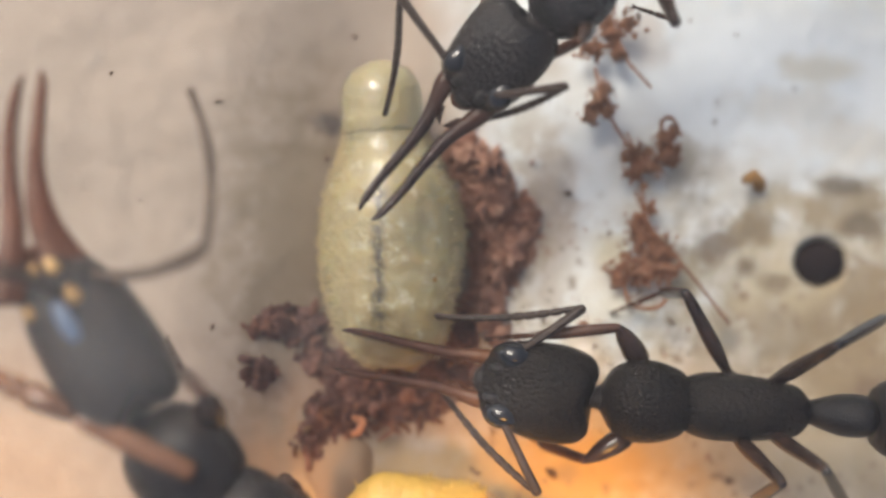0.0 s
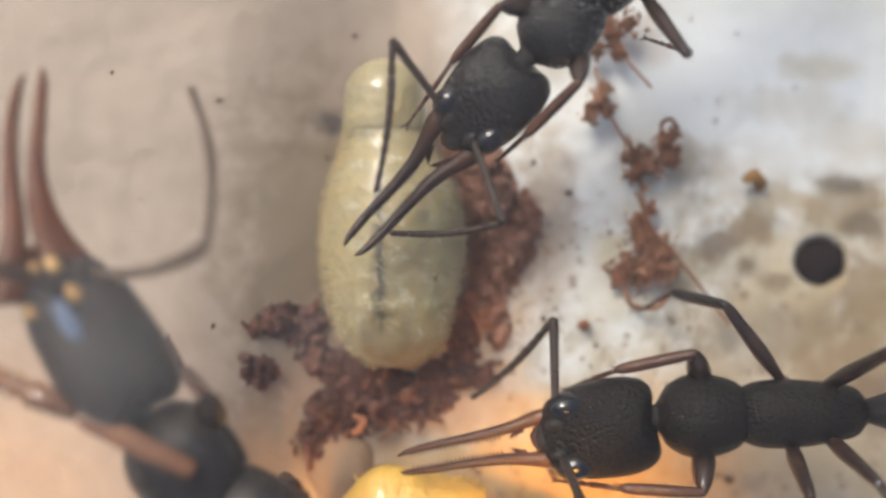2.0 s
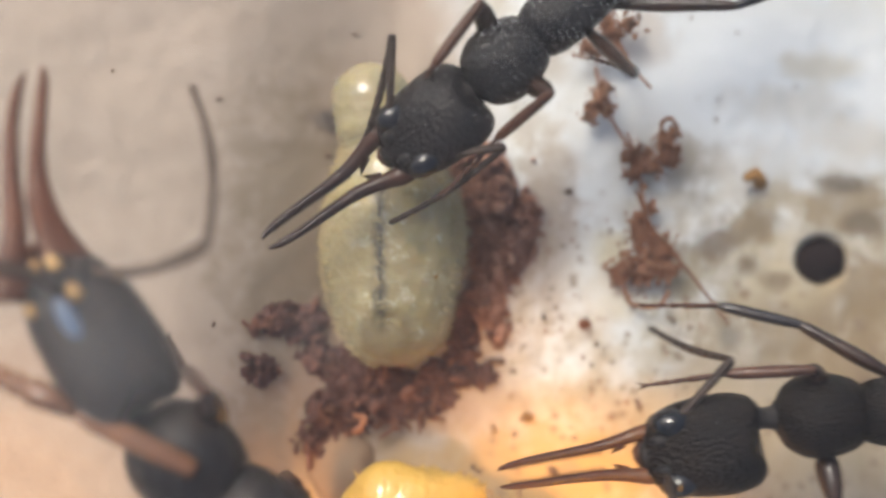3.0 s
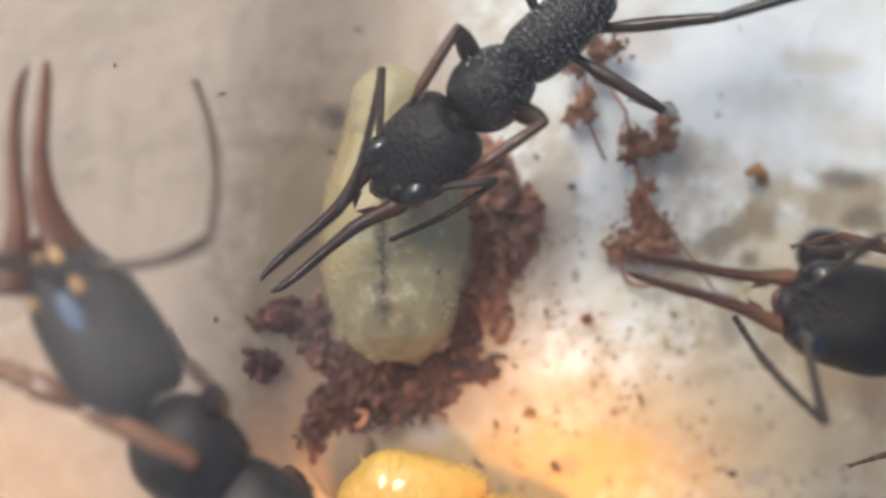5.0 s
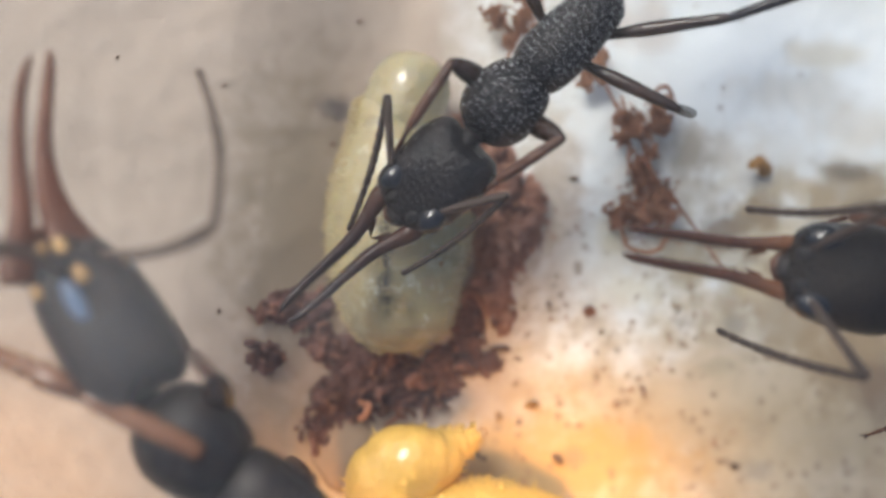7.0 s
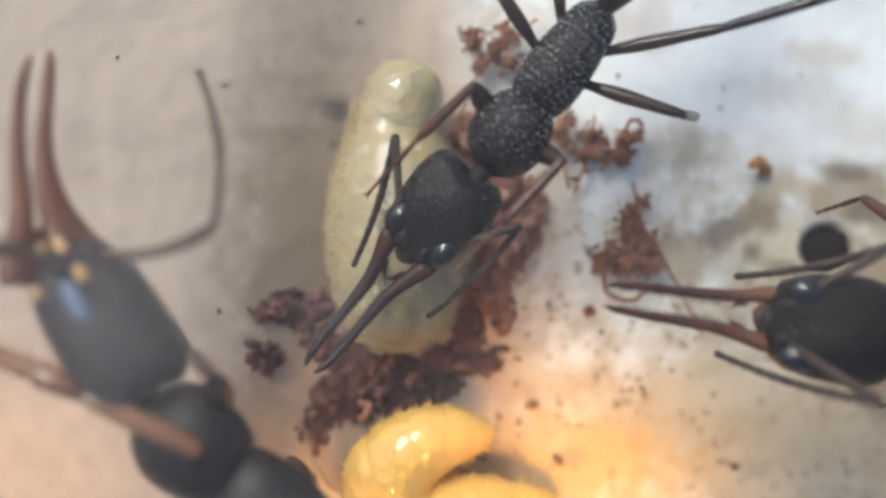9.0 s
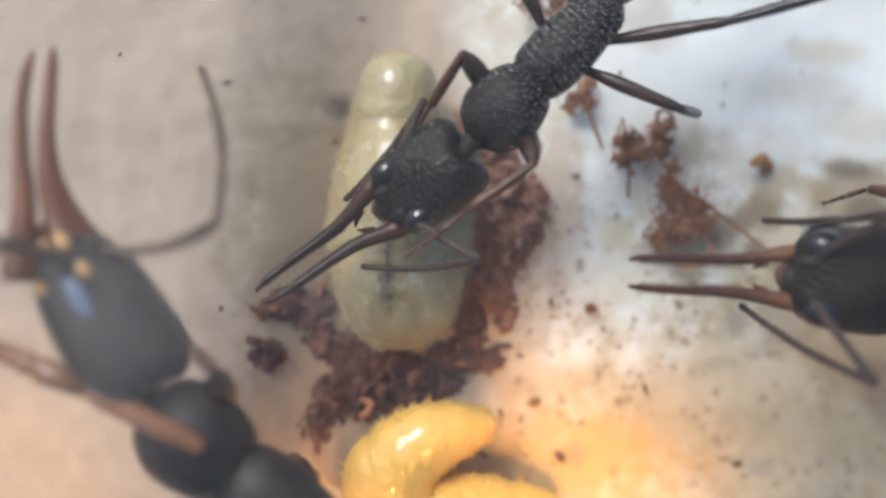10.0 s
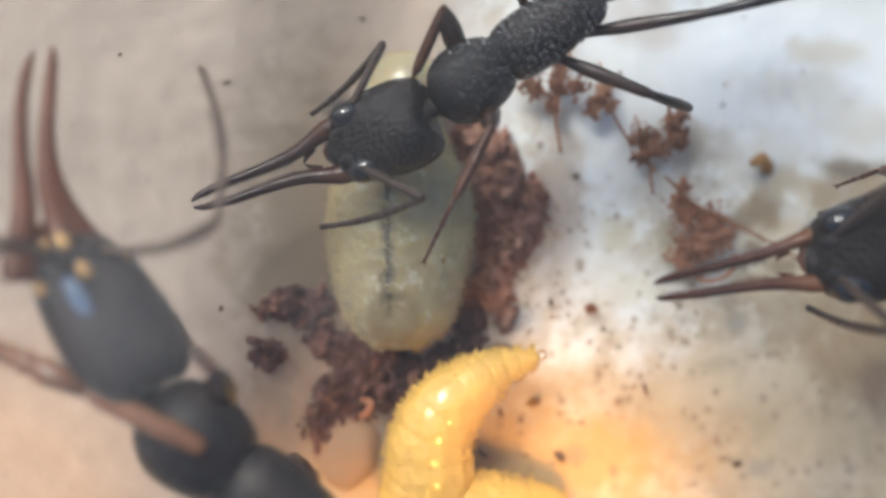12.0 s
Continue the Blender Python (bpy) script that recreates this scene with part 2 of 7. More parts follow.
def plaster_material():
    """Cream plaster: cloudy, whiter on the far right, with mould smudges, rusty tints and specks, plus painted shade
    and lamplight.
    """
    m, nodes, links, b = shader("stained_shaded_cream_plaster", 0.7)
    vec = mm_coords(nodes, links)
    sep = nodes.new("ShaderNodeSeparateXYZ")
    links.new(vec, sep.inputs[0])
    cloud = grain(nodes, links, vec, 0.35, 6)
    mid = grain(nodes, links, vec, 1.1, 7, 0.65)
    fine = grain(nodes, links, vec, 7.0, 6, 0.7)
    cream = ramp(nodes, links, mid, [(0.3, (0.385, 0.298, 0.23)), (0.55, (0.43, 0.338, 0.266)), (0.75, (0.47, 0.378, 0.305))])
    white = ramp(nodes, links, mid, [(0.3, (0.50, 0.45, 0.35)), (0.42, (0.66, 0.645, 0.58)), (0.54, (0.79, 0.81, 0.79)), (0.68, (0.86, 0.90, 0.91))])
    # whiter to the right: pale plaster, with the stronger daylight put in as well
    side = calc(nodes, links, "ADD", calc(nodes, links, "MULTIPLY_ADD", sep.outputs[0], 0.55, -0.35), calc(nodes, links, "MULTIPLY_ADD", cloud, 1.2, -0.6))
    side = calc(nodes, links, "ADD", side, calc(nodes, links, "MULTIPLY", sep.outputs[1], 0.1), clamp=True)
    col = blend(nodes, links, side, cream, white)
    # tan near side: brown plaster, with lamplight and weaker daylight put into it
    tan = ramp(nodes, links, mid, [(0.3, (0.36, 0.255, 0.145)), (0.5, (0.48, 0.355, 0.22)), (0.72, (0.58, 0.455, 0.31))])
    slope = calc(nodes, links, "MULTIPLY_ADD", sep.outputs[0], 0.19, calc(nodes, links, "MULTIPLY_ADD", sep.outputs[1], -0.5, -2.3))
    slope = calc(nodes, links, "ADD", slope, calc(nodes, links, "MULTIPLY_ADD", cloud, 2.0, -1.0), clamp=True)
    col = blend(nodes, links, calc(nodes, links, "MULTIPLY", slope, 0.9), col, tan)

    tea = ramp(nodes, links, grain(nodes, links, vec, 0.62, 6, 0.62), [(0.47, (0, 0, 0)), (0.62, (1, 1, 1))])
    low = calc(nodes, links, "MULTIPLY", calc(nodes, links, "MULTIPLY_ADD", sep.outputs[1], -0.16, 0.95, clamp=True),
               calc(nodes, links, "MULTIPLY_ADD", sep.outputs[0], 0.4, 0.0, clamp=True))
    col = blend(nodes, links, calc(nodes, links, "MULTIPLY", calc(nodes, links, "MULTIPLY", tea, low), 0.6), col, (0.50, 0.39, 0.235))

    def stain_light_patch(x, y, rx, ry, colour, amount, col, fuzz=1.2):
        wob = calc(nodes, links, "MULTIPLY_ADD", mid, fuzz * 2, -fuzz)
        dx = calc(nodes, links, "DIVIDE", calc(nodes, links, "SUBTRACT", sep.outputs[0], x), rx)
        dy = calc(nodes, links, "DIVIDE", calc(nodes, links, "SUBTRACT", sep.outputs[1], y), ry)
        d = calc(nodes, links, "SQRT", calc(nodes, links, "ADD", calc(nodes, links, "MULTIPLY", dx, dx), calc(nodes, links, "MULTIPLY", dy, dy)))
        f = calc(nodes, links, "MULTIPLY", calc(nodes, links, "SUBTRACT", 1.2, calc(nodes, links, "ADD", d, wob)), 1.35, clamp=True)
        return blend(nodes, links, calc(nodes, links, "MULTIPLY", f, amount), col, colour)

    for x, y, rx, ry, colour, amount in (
            # (-3.8, 0.2): tan staining plus wall-foot shade, both put into the colour
            # (9.0, 4.6): far-right daylight painted as a near-white patch
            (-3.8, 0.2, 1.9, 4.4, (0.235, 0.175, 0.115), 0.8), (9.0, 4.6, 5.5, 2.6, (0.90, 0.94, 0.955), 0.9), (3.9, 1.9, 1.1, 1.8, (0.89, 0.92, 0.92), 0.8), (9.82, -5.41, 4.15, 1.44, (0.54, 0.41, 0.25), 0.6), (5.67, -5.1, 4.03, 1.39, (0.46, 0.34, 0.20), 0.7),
            (-1.6, -4, 3.2, 1.2, (0.33, 0.23, 0.18), 0.7), (9.82, -2.2, 3.2, 1.4, (0.30, 0.22, 0.13), 0.85), (-4.6, -5.4, 1.6, 1.5, (0.30, 0.215, 0.145), 0.8), (-2.7, -6.1, 1.0, 1.1, (0.50, 0.40, 0.29), 0.7),
            # (3.2, -6.2): amber lamplight painted on the floor right of the curled larva
            (2.2, 5.3, 1.6, 1.2, (0.50, 0.43, 0.34), 0.5), (10.87, 0.2, 3.4, 1.4, (0.60, 0.50, 0.33), 0.5), (3.2, -6.2, 3.4, 1.3, (0.50, 0.30, 0.095), 0.85), (11.93, -3.39, 2.11, 1.46, (0.3, 0.2, 0.1), 0.85),
            (7.29, -4.05, 2.50, 0.94, (0.6, 0.5, 0.36), 0.6), (12.2, -1.28, 2.0, 1.5, (0.28, 0.19, 0.095), 0.9), (9.14, -0.94, 2.22, 0.95, (0.54, 0.44, 0.28), 0.6),
            # (-1.0, -6.3): more of that amber glow, put into the floor colour
            # (2.85, 0.5): soft shadow of the side heap, painted brown
            (-1.0, -6.3, 3.0, 1.1, (0.44, 0.29, 0.13), 0.8), (11.40, 1.23, 1.86, 0.9, (0.29, 0.20, 0.10), 0.8), (2.85, 0.5, 0.95, 2.5, (0.40, 0.29, 0.205), 0.75), (9.82, 4.00, 1.91, 0.64, (0.62, 0.58, 0.49), 0.5),
            (11.57, 3.09, 1.78, 0.65, (0.66, 0.6, 0.5), 0.5), (5.35, 5.73, 1.24, 0.93, (0.55, 0.47, 0.4), 0.6), (12.65, -4.55, 1.14, 0.98, (0.2, 0.12, 0.07), 0.7),
            (3.09, 2.17, 0.46, 1.85, (0.52, 0.43, 0.33), 0.5), (5.03, -1.53, 0.9, 0.5, (0.62, 0.56, 0.36), 0.5), (4.1, -0.9, 1.2, 1.3, (0.84, 0.84, 0.78), 0.6), (10.69, 5.07, 1.44, 0.48, (0.6, 0.54, 0.4), 0.6),
            # first two: soft shadows beside the frass clumps, painted on the floor
            (6.6, 2.35, 1.2, 0.8, (0.36, 0.29, 0.20), 0.8), (6.3, -0.6, 1.1, 1.1, (0.36, 0.29, 0.18), 0.8), (7.59, 0.14, 0.75, 0.62, (0.17, 0.12, 0.085), 0.85),
            (8.71, 0.57, 0.8, 0.6, (0.26, 0.175, 0.085), 0.85), (9.57, 1.42, 0.8, 0.4, (0.46, 0.36, 0.21), 0.5), (4.72, 0.02, 0.62, 0.54, (0.62, 0.54, 0.33), 0.6),
            (8.5, -0.5, 0.5, 0.35, (0.17, 0.115, 0.06), 0.9), (12.1, 0.65, 0.75, 0.42, (0.17, 0.12, 0.07), 0.9), (9.4, -0.95, 0.5, 0.3, (0.19, 0.13, 0.07), 0.8), (11.3, 1.8, 0.9, 0.35, (0.16, 0.125, 0.085), 0.85),
            (8.63, -6.62, 0.54, 0.38, (0.3, 0.27, 0.22), 0.5), (-3.03, 3.37, 0.55, 0.36, (0.10, 0.075, 0.07), 1.0), (7.49, -3.62, 0.56, 0.31, (0.38, 0.31, 0.19), 0.5),
            (3.32, -6.06, 0.43, 0.37, (0.27, 0.2, 0.13), 0.6), (7.96, -2.50, 0.41, 0.31, (0.25, 0.24, 0.21), 0.6), (6.47, -2.44, 0.34, 0.25, (0.28, 0.22, 0.17), 0.6)):
        col = stain_light_patch(x, y, rx, ry, colour, amount, col, 1.1)
    mould = ramp(nodes, links, grain(nodes, links, vec, 0.85, 5, 0.6), [(0.48, (0, 0, 0)), (0.60, (1, 1, 1))])
    band = calc(nodes, links, "SUBTRACT", 1.3, calc(nodes, links, "ABSOLUTE", calc(nodes, links, "MULTIPLY_ADD", sep.outputs[1], 0.42, -0.15)), clamp=True)
    band = calc(nodes, links, "MULTIPLY", band, calc(nodes, links, "MULTIPLY_ADD", sep.outputs[0], 0.3, -1.2, clamp=True))
    col = blend(nodes, links, calc(nodes, links, "MULTIPLY", calc(nodes, links, "MULTIPLY", mould, band), 0.35), col, (0.21, 0.16, 0.105))
    spots = nodes.new("ShaderNodeTexVoronoi")
    spots.inputs["Scale"].default_value = 1.5
    links.new(vec, spots.inputs["Vector"])
    size = calc(nodes, links, "MULTIPLY_ADD", grain(nodes, links, vec, 0.5, 3), 0.40, -0.10)
    speck = calc(nodes, links, "MULTIPLY", calc(nodes, links, "SUBTRACT", size, spots.outputs["Distance"]), 14.0, clamp=True)
    where = calc(nodes, links, "MULTIPLY_ADD", sep.outputs[0], 0.5, 0.2, clamp=True)
    speck = calc(nodes, links, "MULTIPLY", calc(nodes, links, "MULTIPLY", speck, where), 0.75)
    col = blend(nodes, links, speck, col, (0.20, 0.15, 0.11))
    dots = nodes.new("ShaderNodeTexVoronoi")
    dots.inputs["Scale"].default_value = 2.3
    links.new(vec, dots.inputs["Vector"])
    few = calc(nodes, links, "MULTIPLY_ADD", grain(nodes, links, vec, 0.8, 4), 1.0, -0.24)
    dot = calc(nodes, links, "MULTIPLY", calc(nodes, links, "SUBTRACT", few, dots.outputs["Distance"]), 6.0, clamp=True)
    dot = calc(nodes, links, "MULTIPLY", dot, calc(nodes, links, "MULTIPLY_ADD", sep.outputs[1], -0.25, 0.65, clamp=True))
    col = blend(nodes, links, calc(nodes, links, "MULTIPLY", calc(nodes, links, "MULTIPLY", dot, where), 0.75), col, (0.25, 0.165, 0.10))
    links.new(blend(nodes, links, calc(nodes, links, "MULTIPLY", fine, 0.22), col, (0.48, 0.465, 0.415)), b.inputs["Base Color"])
    relief(nodes, links, b, calc(nodes, links, "ADD", calc(nodes, links, "MULTIPLY", mid, 1.5), calc(nodes, links, "MULTIPLY", fine, 0.4)), 0.05)
    return m


PLASTER = plaster_material()


# ---- building blocks ----
ant_size, head_form, jaw_reach, jaw_root, bow = [1.0], [1.0, 1.0], [1.0], [1.0], [0.0]
slim, hairiness = [1.0], [1.0]
skin, hair_size = [ARMOUR, SMOOTH, ARMOUR], [1.0]  # the ants differ a little in size and build


def mesh_of(name, bm, material, smooth=True):
    me = bpy.data.meshes.new(name)
    bmesh.ops.recalc_face_normals(bm, faces=bm.faces)
    s = MM * ant_size[0]
    bmesh.ops.scale(bm, vec=(s * head_form[0], s * head_form[1], s), verts=bm.verts)
    bm.to_mesh(me)
    bm.free()
    me.materials.append(material)
    if smooth:
        me.polygons.foreach_set("use_smooth", [True] * len(me.polygons))
    return me


def part(name, bm, material, parent=None, label=""):
    ob = new(name, mesh_of(name, bm, material))
    ob.parent = parent
    return tagged(ob, label)


def smooth_rows(rows, steps):
    """Catmull-Rom through rows of numbers."""
    a = np.array(rows, float)
    p = np.vstack([2 * a[0] - a[1], a, 2 * a[-1] - a[-2]])
    out = []
    for i in range(len(a) - 1):
        for k in range(steps):
            u = k / steps
            p0, p1, p2, p3 = p[i:i + 4]
            out.append(0.5 * (2 * p1 + (p2 - p0) * u + (2 * p0 - 5 * p1 + 4 * p2 - p3) * u * u + (3 * p1 - p0 - 3 * p2 + p3) * u ** 3))
    return np.array(out + [a[-1]])


def loft(bm, rows, around=24, steps=4, power=2.0, shape=None):
    """Rings across the x axis: rows of x, y, z of the centre, half width, half height."""
    rings = []
    for x, y, z, w, h in smooth_rows(rows, steps):
        ring = []
        for k in range(around):
            a = 2 * math.pi * k / around
            c, s = math.cos(a), math.sin(a)
            co = Vector((x, y + max(w, 0.01) * math.copysign(abs(c) ** (2 / power), c), z + max(h, 0.01) * math.copysign(abs(s) ** (2 / power), s)))
            ring.append(bm.verts.new(shape(co) if shape else co))
        rings.append(ring)
    for r, q in zip(rings, rings[1:]):
        for k in range(around):
            bm.faces.new((r[k], r[(k + 1) % around], q[(k + 1) % around], q[k]))
    bm.faces.new(rings[0][::-1])
    bm.faces.new(rings[-1])
    return bm


def cone(bm, base, tip, radius, sides=5):
    axis = (Vector(tip) - Vector(base)).normalized()
    u = axis.orthogonal().normalized()
    v = axis.cross(u)
    ring = [bm.verts.new(Vector(base) + radius * (math.cos(a) * u + math.sin(a) * v)) for a in (2 * math.pi * k / sides for k in range(sides))]
    top = bm.verts.new(tip)
    for k in range(sides):
        bm.faces.new((ring[k], ring[(k + 1) % sides], top))


def tube(bm, pts, radii, sides=8):
    pts = [Vector(p) for p in pts]
    rings = []
    u = None
    for i, (p, r) in enumerate(zip(pts, radii)):
        d = (pts[min(i + 1, len(pts) - 1)] - pts[max(i - 1, 0)]).normalized()
        u = d.orthogonal().normalized() if u is None else (u - d * u.dot(d)).normalized()
        v = d.cross(u)
        rings.append([bm.verts.new(p + r * (math.cos(a) * u + math.sin(a) * v)) for a in (2 * math.pi * k / sides for k in range(sides))])
    for r, q in zip(rings, rings[1:]):
        for k in range(sides):
            bm.faces.new((r[k], r[(k + 1) % sides], q[(k + 1) % sides], q[k]))
    bm.faces.new(rings[0][::-1])
    bm.faces.new(rings[-1])


def ball(bm, centre, radii, seed=0, rough=0.0, detail=2, frayed=0.0):
    made = bmesh.ops.create_icosphere(bm, subdivisions=detail, radius=1.0)["verts"]
    for v in made:
        o = Vector((seed * 7.3, seed * 3.1, seed))
        n = 1 + rough * noise.noise(v.co * 1.7 + o) + frayed * noise.noise(v.co * 5.1 + o)
        v.co = Vector((v.co.x * radii[0], v.co.y * radii[1], v.co.z * radii[2])) * n + Vector(centre)


# ---- the plaster chamber ----
def ground_height(x, y):
    """A floor that falls away on the right; on the left the chamber wall swings up to a ledge."""
    d = (-2.0 + 0.16 * min(max(y, -8.0), 8.0) - x + 0.5 * noise.noise(Vector((x * 0.2, y * 0.25, 5.0)))) / (4.6 + 0.012 * min(max(0.0, y + 0.5), 12.0) ** 2)
    u = min(max(d, 0.0), 1.0)
    z = 2.3 * u * u * (3 - 2 * u) + 0.75 * max(d - 0.9, 0.0)
    if d > 5:
        z -= 0.75 * (d - 5)
    z += 0.10 * noise.noise(Vector((x * 0.5, y * 0.5, 3.0))) + 0.035 * noise.noise(Vector((x * 2.1, y * 2.1, 9.0)))
    away = max(0.0, x - 4.0)
    z -= 0.28 * away * away / (away + 2.0)
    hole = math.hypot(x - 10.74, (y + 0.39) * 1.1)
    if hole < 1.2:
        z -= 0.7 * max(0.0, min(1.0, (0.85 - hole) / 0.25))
    return z


def build_ground():
    xs = np.concatenate([np.linspace(-60, -16, 23)[:-1], np.linspace(-16, 14, 231), np.linspace(14, 60, 24)[1:]])
    ys = np.concatenate([np.linspace(-60, -10, 26)[:-1], np.linspace(-10, 10, 155), np.linspace(10, 60, 26)[1:]])
    verts = [(x * MM, y * MM, ground_height(x, y) * MM) for y in ys for x in xs]
    n = len(xs)
    faces = [(j * n + i, j * n + i + 1, (j + 1) * n + i + 1, (j + 1) * n + i) for j in range(len(ys) - 1) for i in range(n - 1)]
    me = bpy.data.meshes.new("ground")
    me.from_pydata(verts, [], faces)
    me.polygons.foreach_set("use_smooth", [True] * len(me.polygons))
    me.materials.append(PLASTER)
    tagged(new("ground", me), "cream plaster nest floor with stains, painted shade and raised wall", "floor", kind="structure")


build_ground()


def build_cover():
    """An unseen glass sheet over the nest that veils the darks, on four plaster posts well outside the view."""
    m, nodes, links, b = shader("veiled_cover_glass", 0.5)
    vec = mm_coords(nodes, links)
    clear, veil, gloss, veiled, pane = (nodes.new("ShaderNode" + k) for k in ("BsdfTransparent", "BsdfDiffuse", "BsdfGlossy", "MixShader", "MixShader"))
    clear.inputs["Color"].default_value = (0.97, 0.98, 0.98, 1)
    veil.inputs["Color"].default_value = (0.75, 0.75, 0.74, 1)
    gloss.inputs["Roughness"].default_value = 0.03
    sep = nodes.new("ShaderNodeSeparateXYZ")
    links.new(vec, sep.inputs[0])
    cloud = grain(nodes, links, vec, 0.3, 5, 0.6)
    haze = calc(nodes, links, "MULTIPLY_ADD", cloud, 0.016, -0.003, clamp=True)
    for x, y, r, amount in ((-5.0, -1.6, 2.3, 0.040), (-1.75, -1.3, 0.9, 0.024), (0.4, -2.6, 1.5, 0.014)):  # added haze patches that lift the darks below
        dx, dy = (calc(nodes, links, "DIVIDE", calc(nodes, links, "SUBTRACT", sep.outputs[i], v), r) for i, v in ((0, x), (1, y)))
        d = calc(nodes, links, "SQRT", calc(nodes, links, "ADD", calc(nodes, links, "MULTIPLY", dx, dx), calc(nodes, links, "MULTIPLY", dy, dy)))
        haze_spot = calc(nodes, links, "SUBTRACT", 1.4, calc(nodes, links, "ADD", d, cloud), clamp=True)
        haze = calc(nodes, links, "MULTIPLY_ADD", haze_spot, amount, haze)
    links.new(haze, veiled.inputs["Fac"])
    links.new(clear.outputs[0], veiled.inputs[1])
    links.new(veil.outputs[0], veiled.inputs[2])
    pane.inputs["Fac"].default_value = 0.0145
    links.new(veiled.outputs[0], pane.inputs[1])
    links.new(gloss.outputs[0], pane.inputs[2])
    links.new(pane.outputs[0], nodes["Material Output"].inputs["Surface"])
    bm = bmesh.new()
    bmesh.ops.create_cube(bm, size=1.0)
    bmesh.ops.scale(bm, vec=(100, 90, 1.0), verts=bm.verts)
    bmesh.ops.bevel(bm, geom=bm.edges[:], offset=0.15, segments=2, affect="EDGES")
    me = mesh_of("glass_cover", bm, m, False)
    cover = tagged(new("glass_cover", me), "clear glass sheet over the nest, with a haze added", "glass cover", kind="structure")
    cover.matrix_basis = at_mm(0, 0, 15.5)
    cover.visible_shadow = False
    for sx in (-1, 1):
        for sy in (-1, 1):
            x, y = sx * 47.0, sy * 42.0
            low = ground_height(x, y) - 0.6
            bm = bmesh.new()
            bmesh.ops.create_cube(bm, size=1.0)
            bmesh.ops.scale(bm, vec=(5, 5, 15.0 - low), verts=bm.verts)
            bmesh.ops.bevel(bm, geom=bm.edges[:], offset=0.4, segments=2, affect="EDGES")
            post = tagged(new("wall_post", mesh_of("wall_post", bm, PLASTER, False)), "cream plaster post under the glass", "post", kind="structure")
            post.matrix_basis = at_mm(x, y, (15.0 + low) / 2)


build_cover()


# ---- ants ----
SCAPE, FLAGELLUM = 2.5, 3.8
ANTENNA_ROOT = (1.02, 0.42, 0.42)
JAW_ROOT = (1.25, 0.56, -0.08)
HIPS = {"F": (-0.15, 0.62, -0.55), "M": (-2.2, 0.62, -0.55), "H": (-3.0, 0.5, -0.5)}
LEG_LENGTHS = {"F": (1.75, 1.95, 2.0), "M": (2.75, 2.0, 2.0), "H": (3.3, 2.9, 2.6)}


def head_shape(co):
    """Hollow the back edge between two rounded lobes, and draw the brow to a blunt point."""
    if co.x < -0.9:
        co.x += 0.3 * math.exp(-(co.y / 0.45) ** 2) * min(1.0, (-0.9 - co.x) / 0.4)
    if co.z > 0:
        co.z *= 1 - 0.12 * math.exp(-(co.y / 0.35) ** 2) * max(0.0, min(1.0, (co.x + 0.2)))
    return co


def granules(name, parent, rows, power, count, seed, shape=None, size=1.0):
    """Short pale hairs on the upper side of a lofted plate; their near-white colour stands in for glints."""
    if count < 5:
        return
    rng = random.Random(seed)
    fine = smooth_rows(rows, 6)
    order = np.argsort(fine[:, 0])
    fine = fine[order]
    bm = bmesh.new()
    lanes = max(8, int(count ** 0.5))
    for j in range(count):
        x = fine[2, 0] + (fine[-3, 0] - fine[2, 0]) * ((j // lanes) + rng.uniform(0.25, 0.75)) / (count // lanes + 1)
        y, z, w, h = (np.interp(x, fine[:, 0], fine[:, i]) for i in (1, 2, 3, 4))
        a = math.acos(0.96 * (2 * ((j % lanes) + rng.uniform(0.1, 0.9)) / lanes - 1))
        c, s = math.cos(a), math.sin(a)
        co = Vector((x, y + w * math.copysign(abs(c) ** (2 / power), c), z + h * s ** (2 / power)))
        co = shape(co) if shape else co
        up = Vector((0, c, s))
        lean = Vector((-1.0, rng.uniform(-0.35, 0.35), 0)).normalized()
        side = up.cross(lean).normalized()
        size_now = size * hair_size[0]
        r, long = size_now * rng.uniform(0.013, 0.021), size_now * rng.uniform(0.04, 0.075)
        a0, a1, tip = co - up * 0.02 - side * r, co - up * 0.02 + side * r, co + lean * long + up * 0.02
        ridge = co + lean * long * 0.4 + up * 0.03
        q = [bm.verts.new(v) for v in (a0, a1, tip, ridge)]
        for k in ((0, 1, 3), (1, 2, 3), (2, 0, 3)):
            bm.faces.new([q[i] for i in k])
    tagged(part(name, bm, GLINT, parent), kind="stuff")


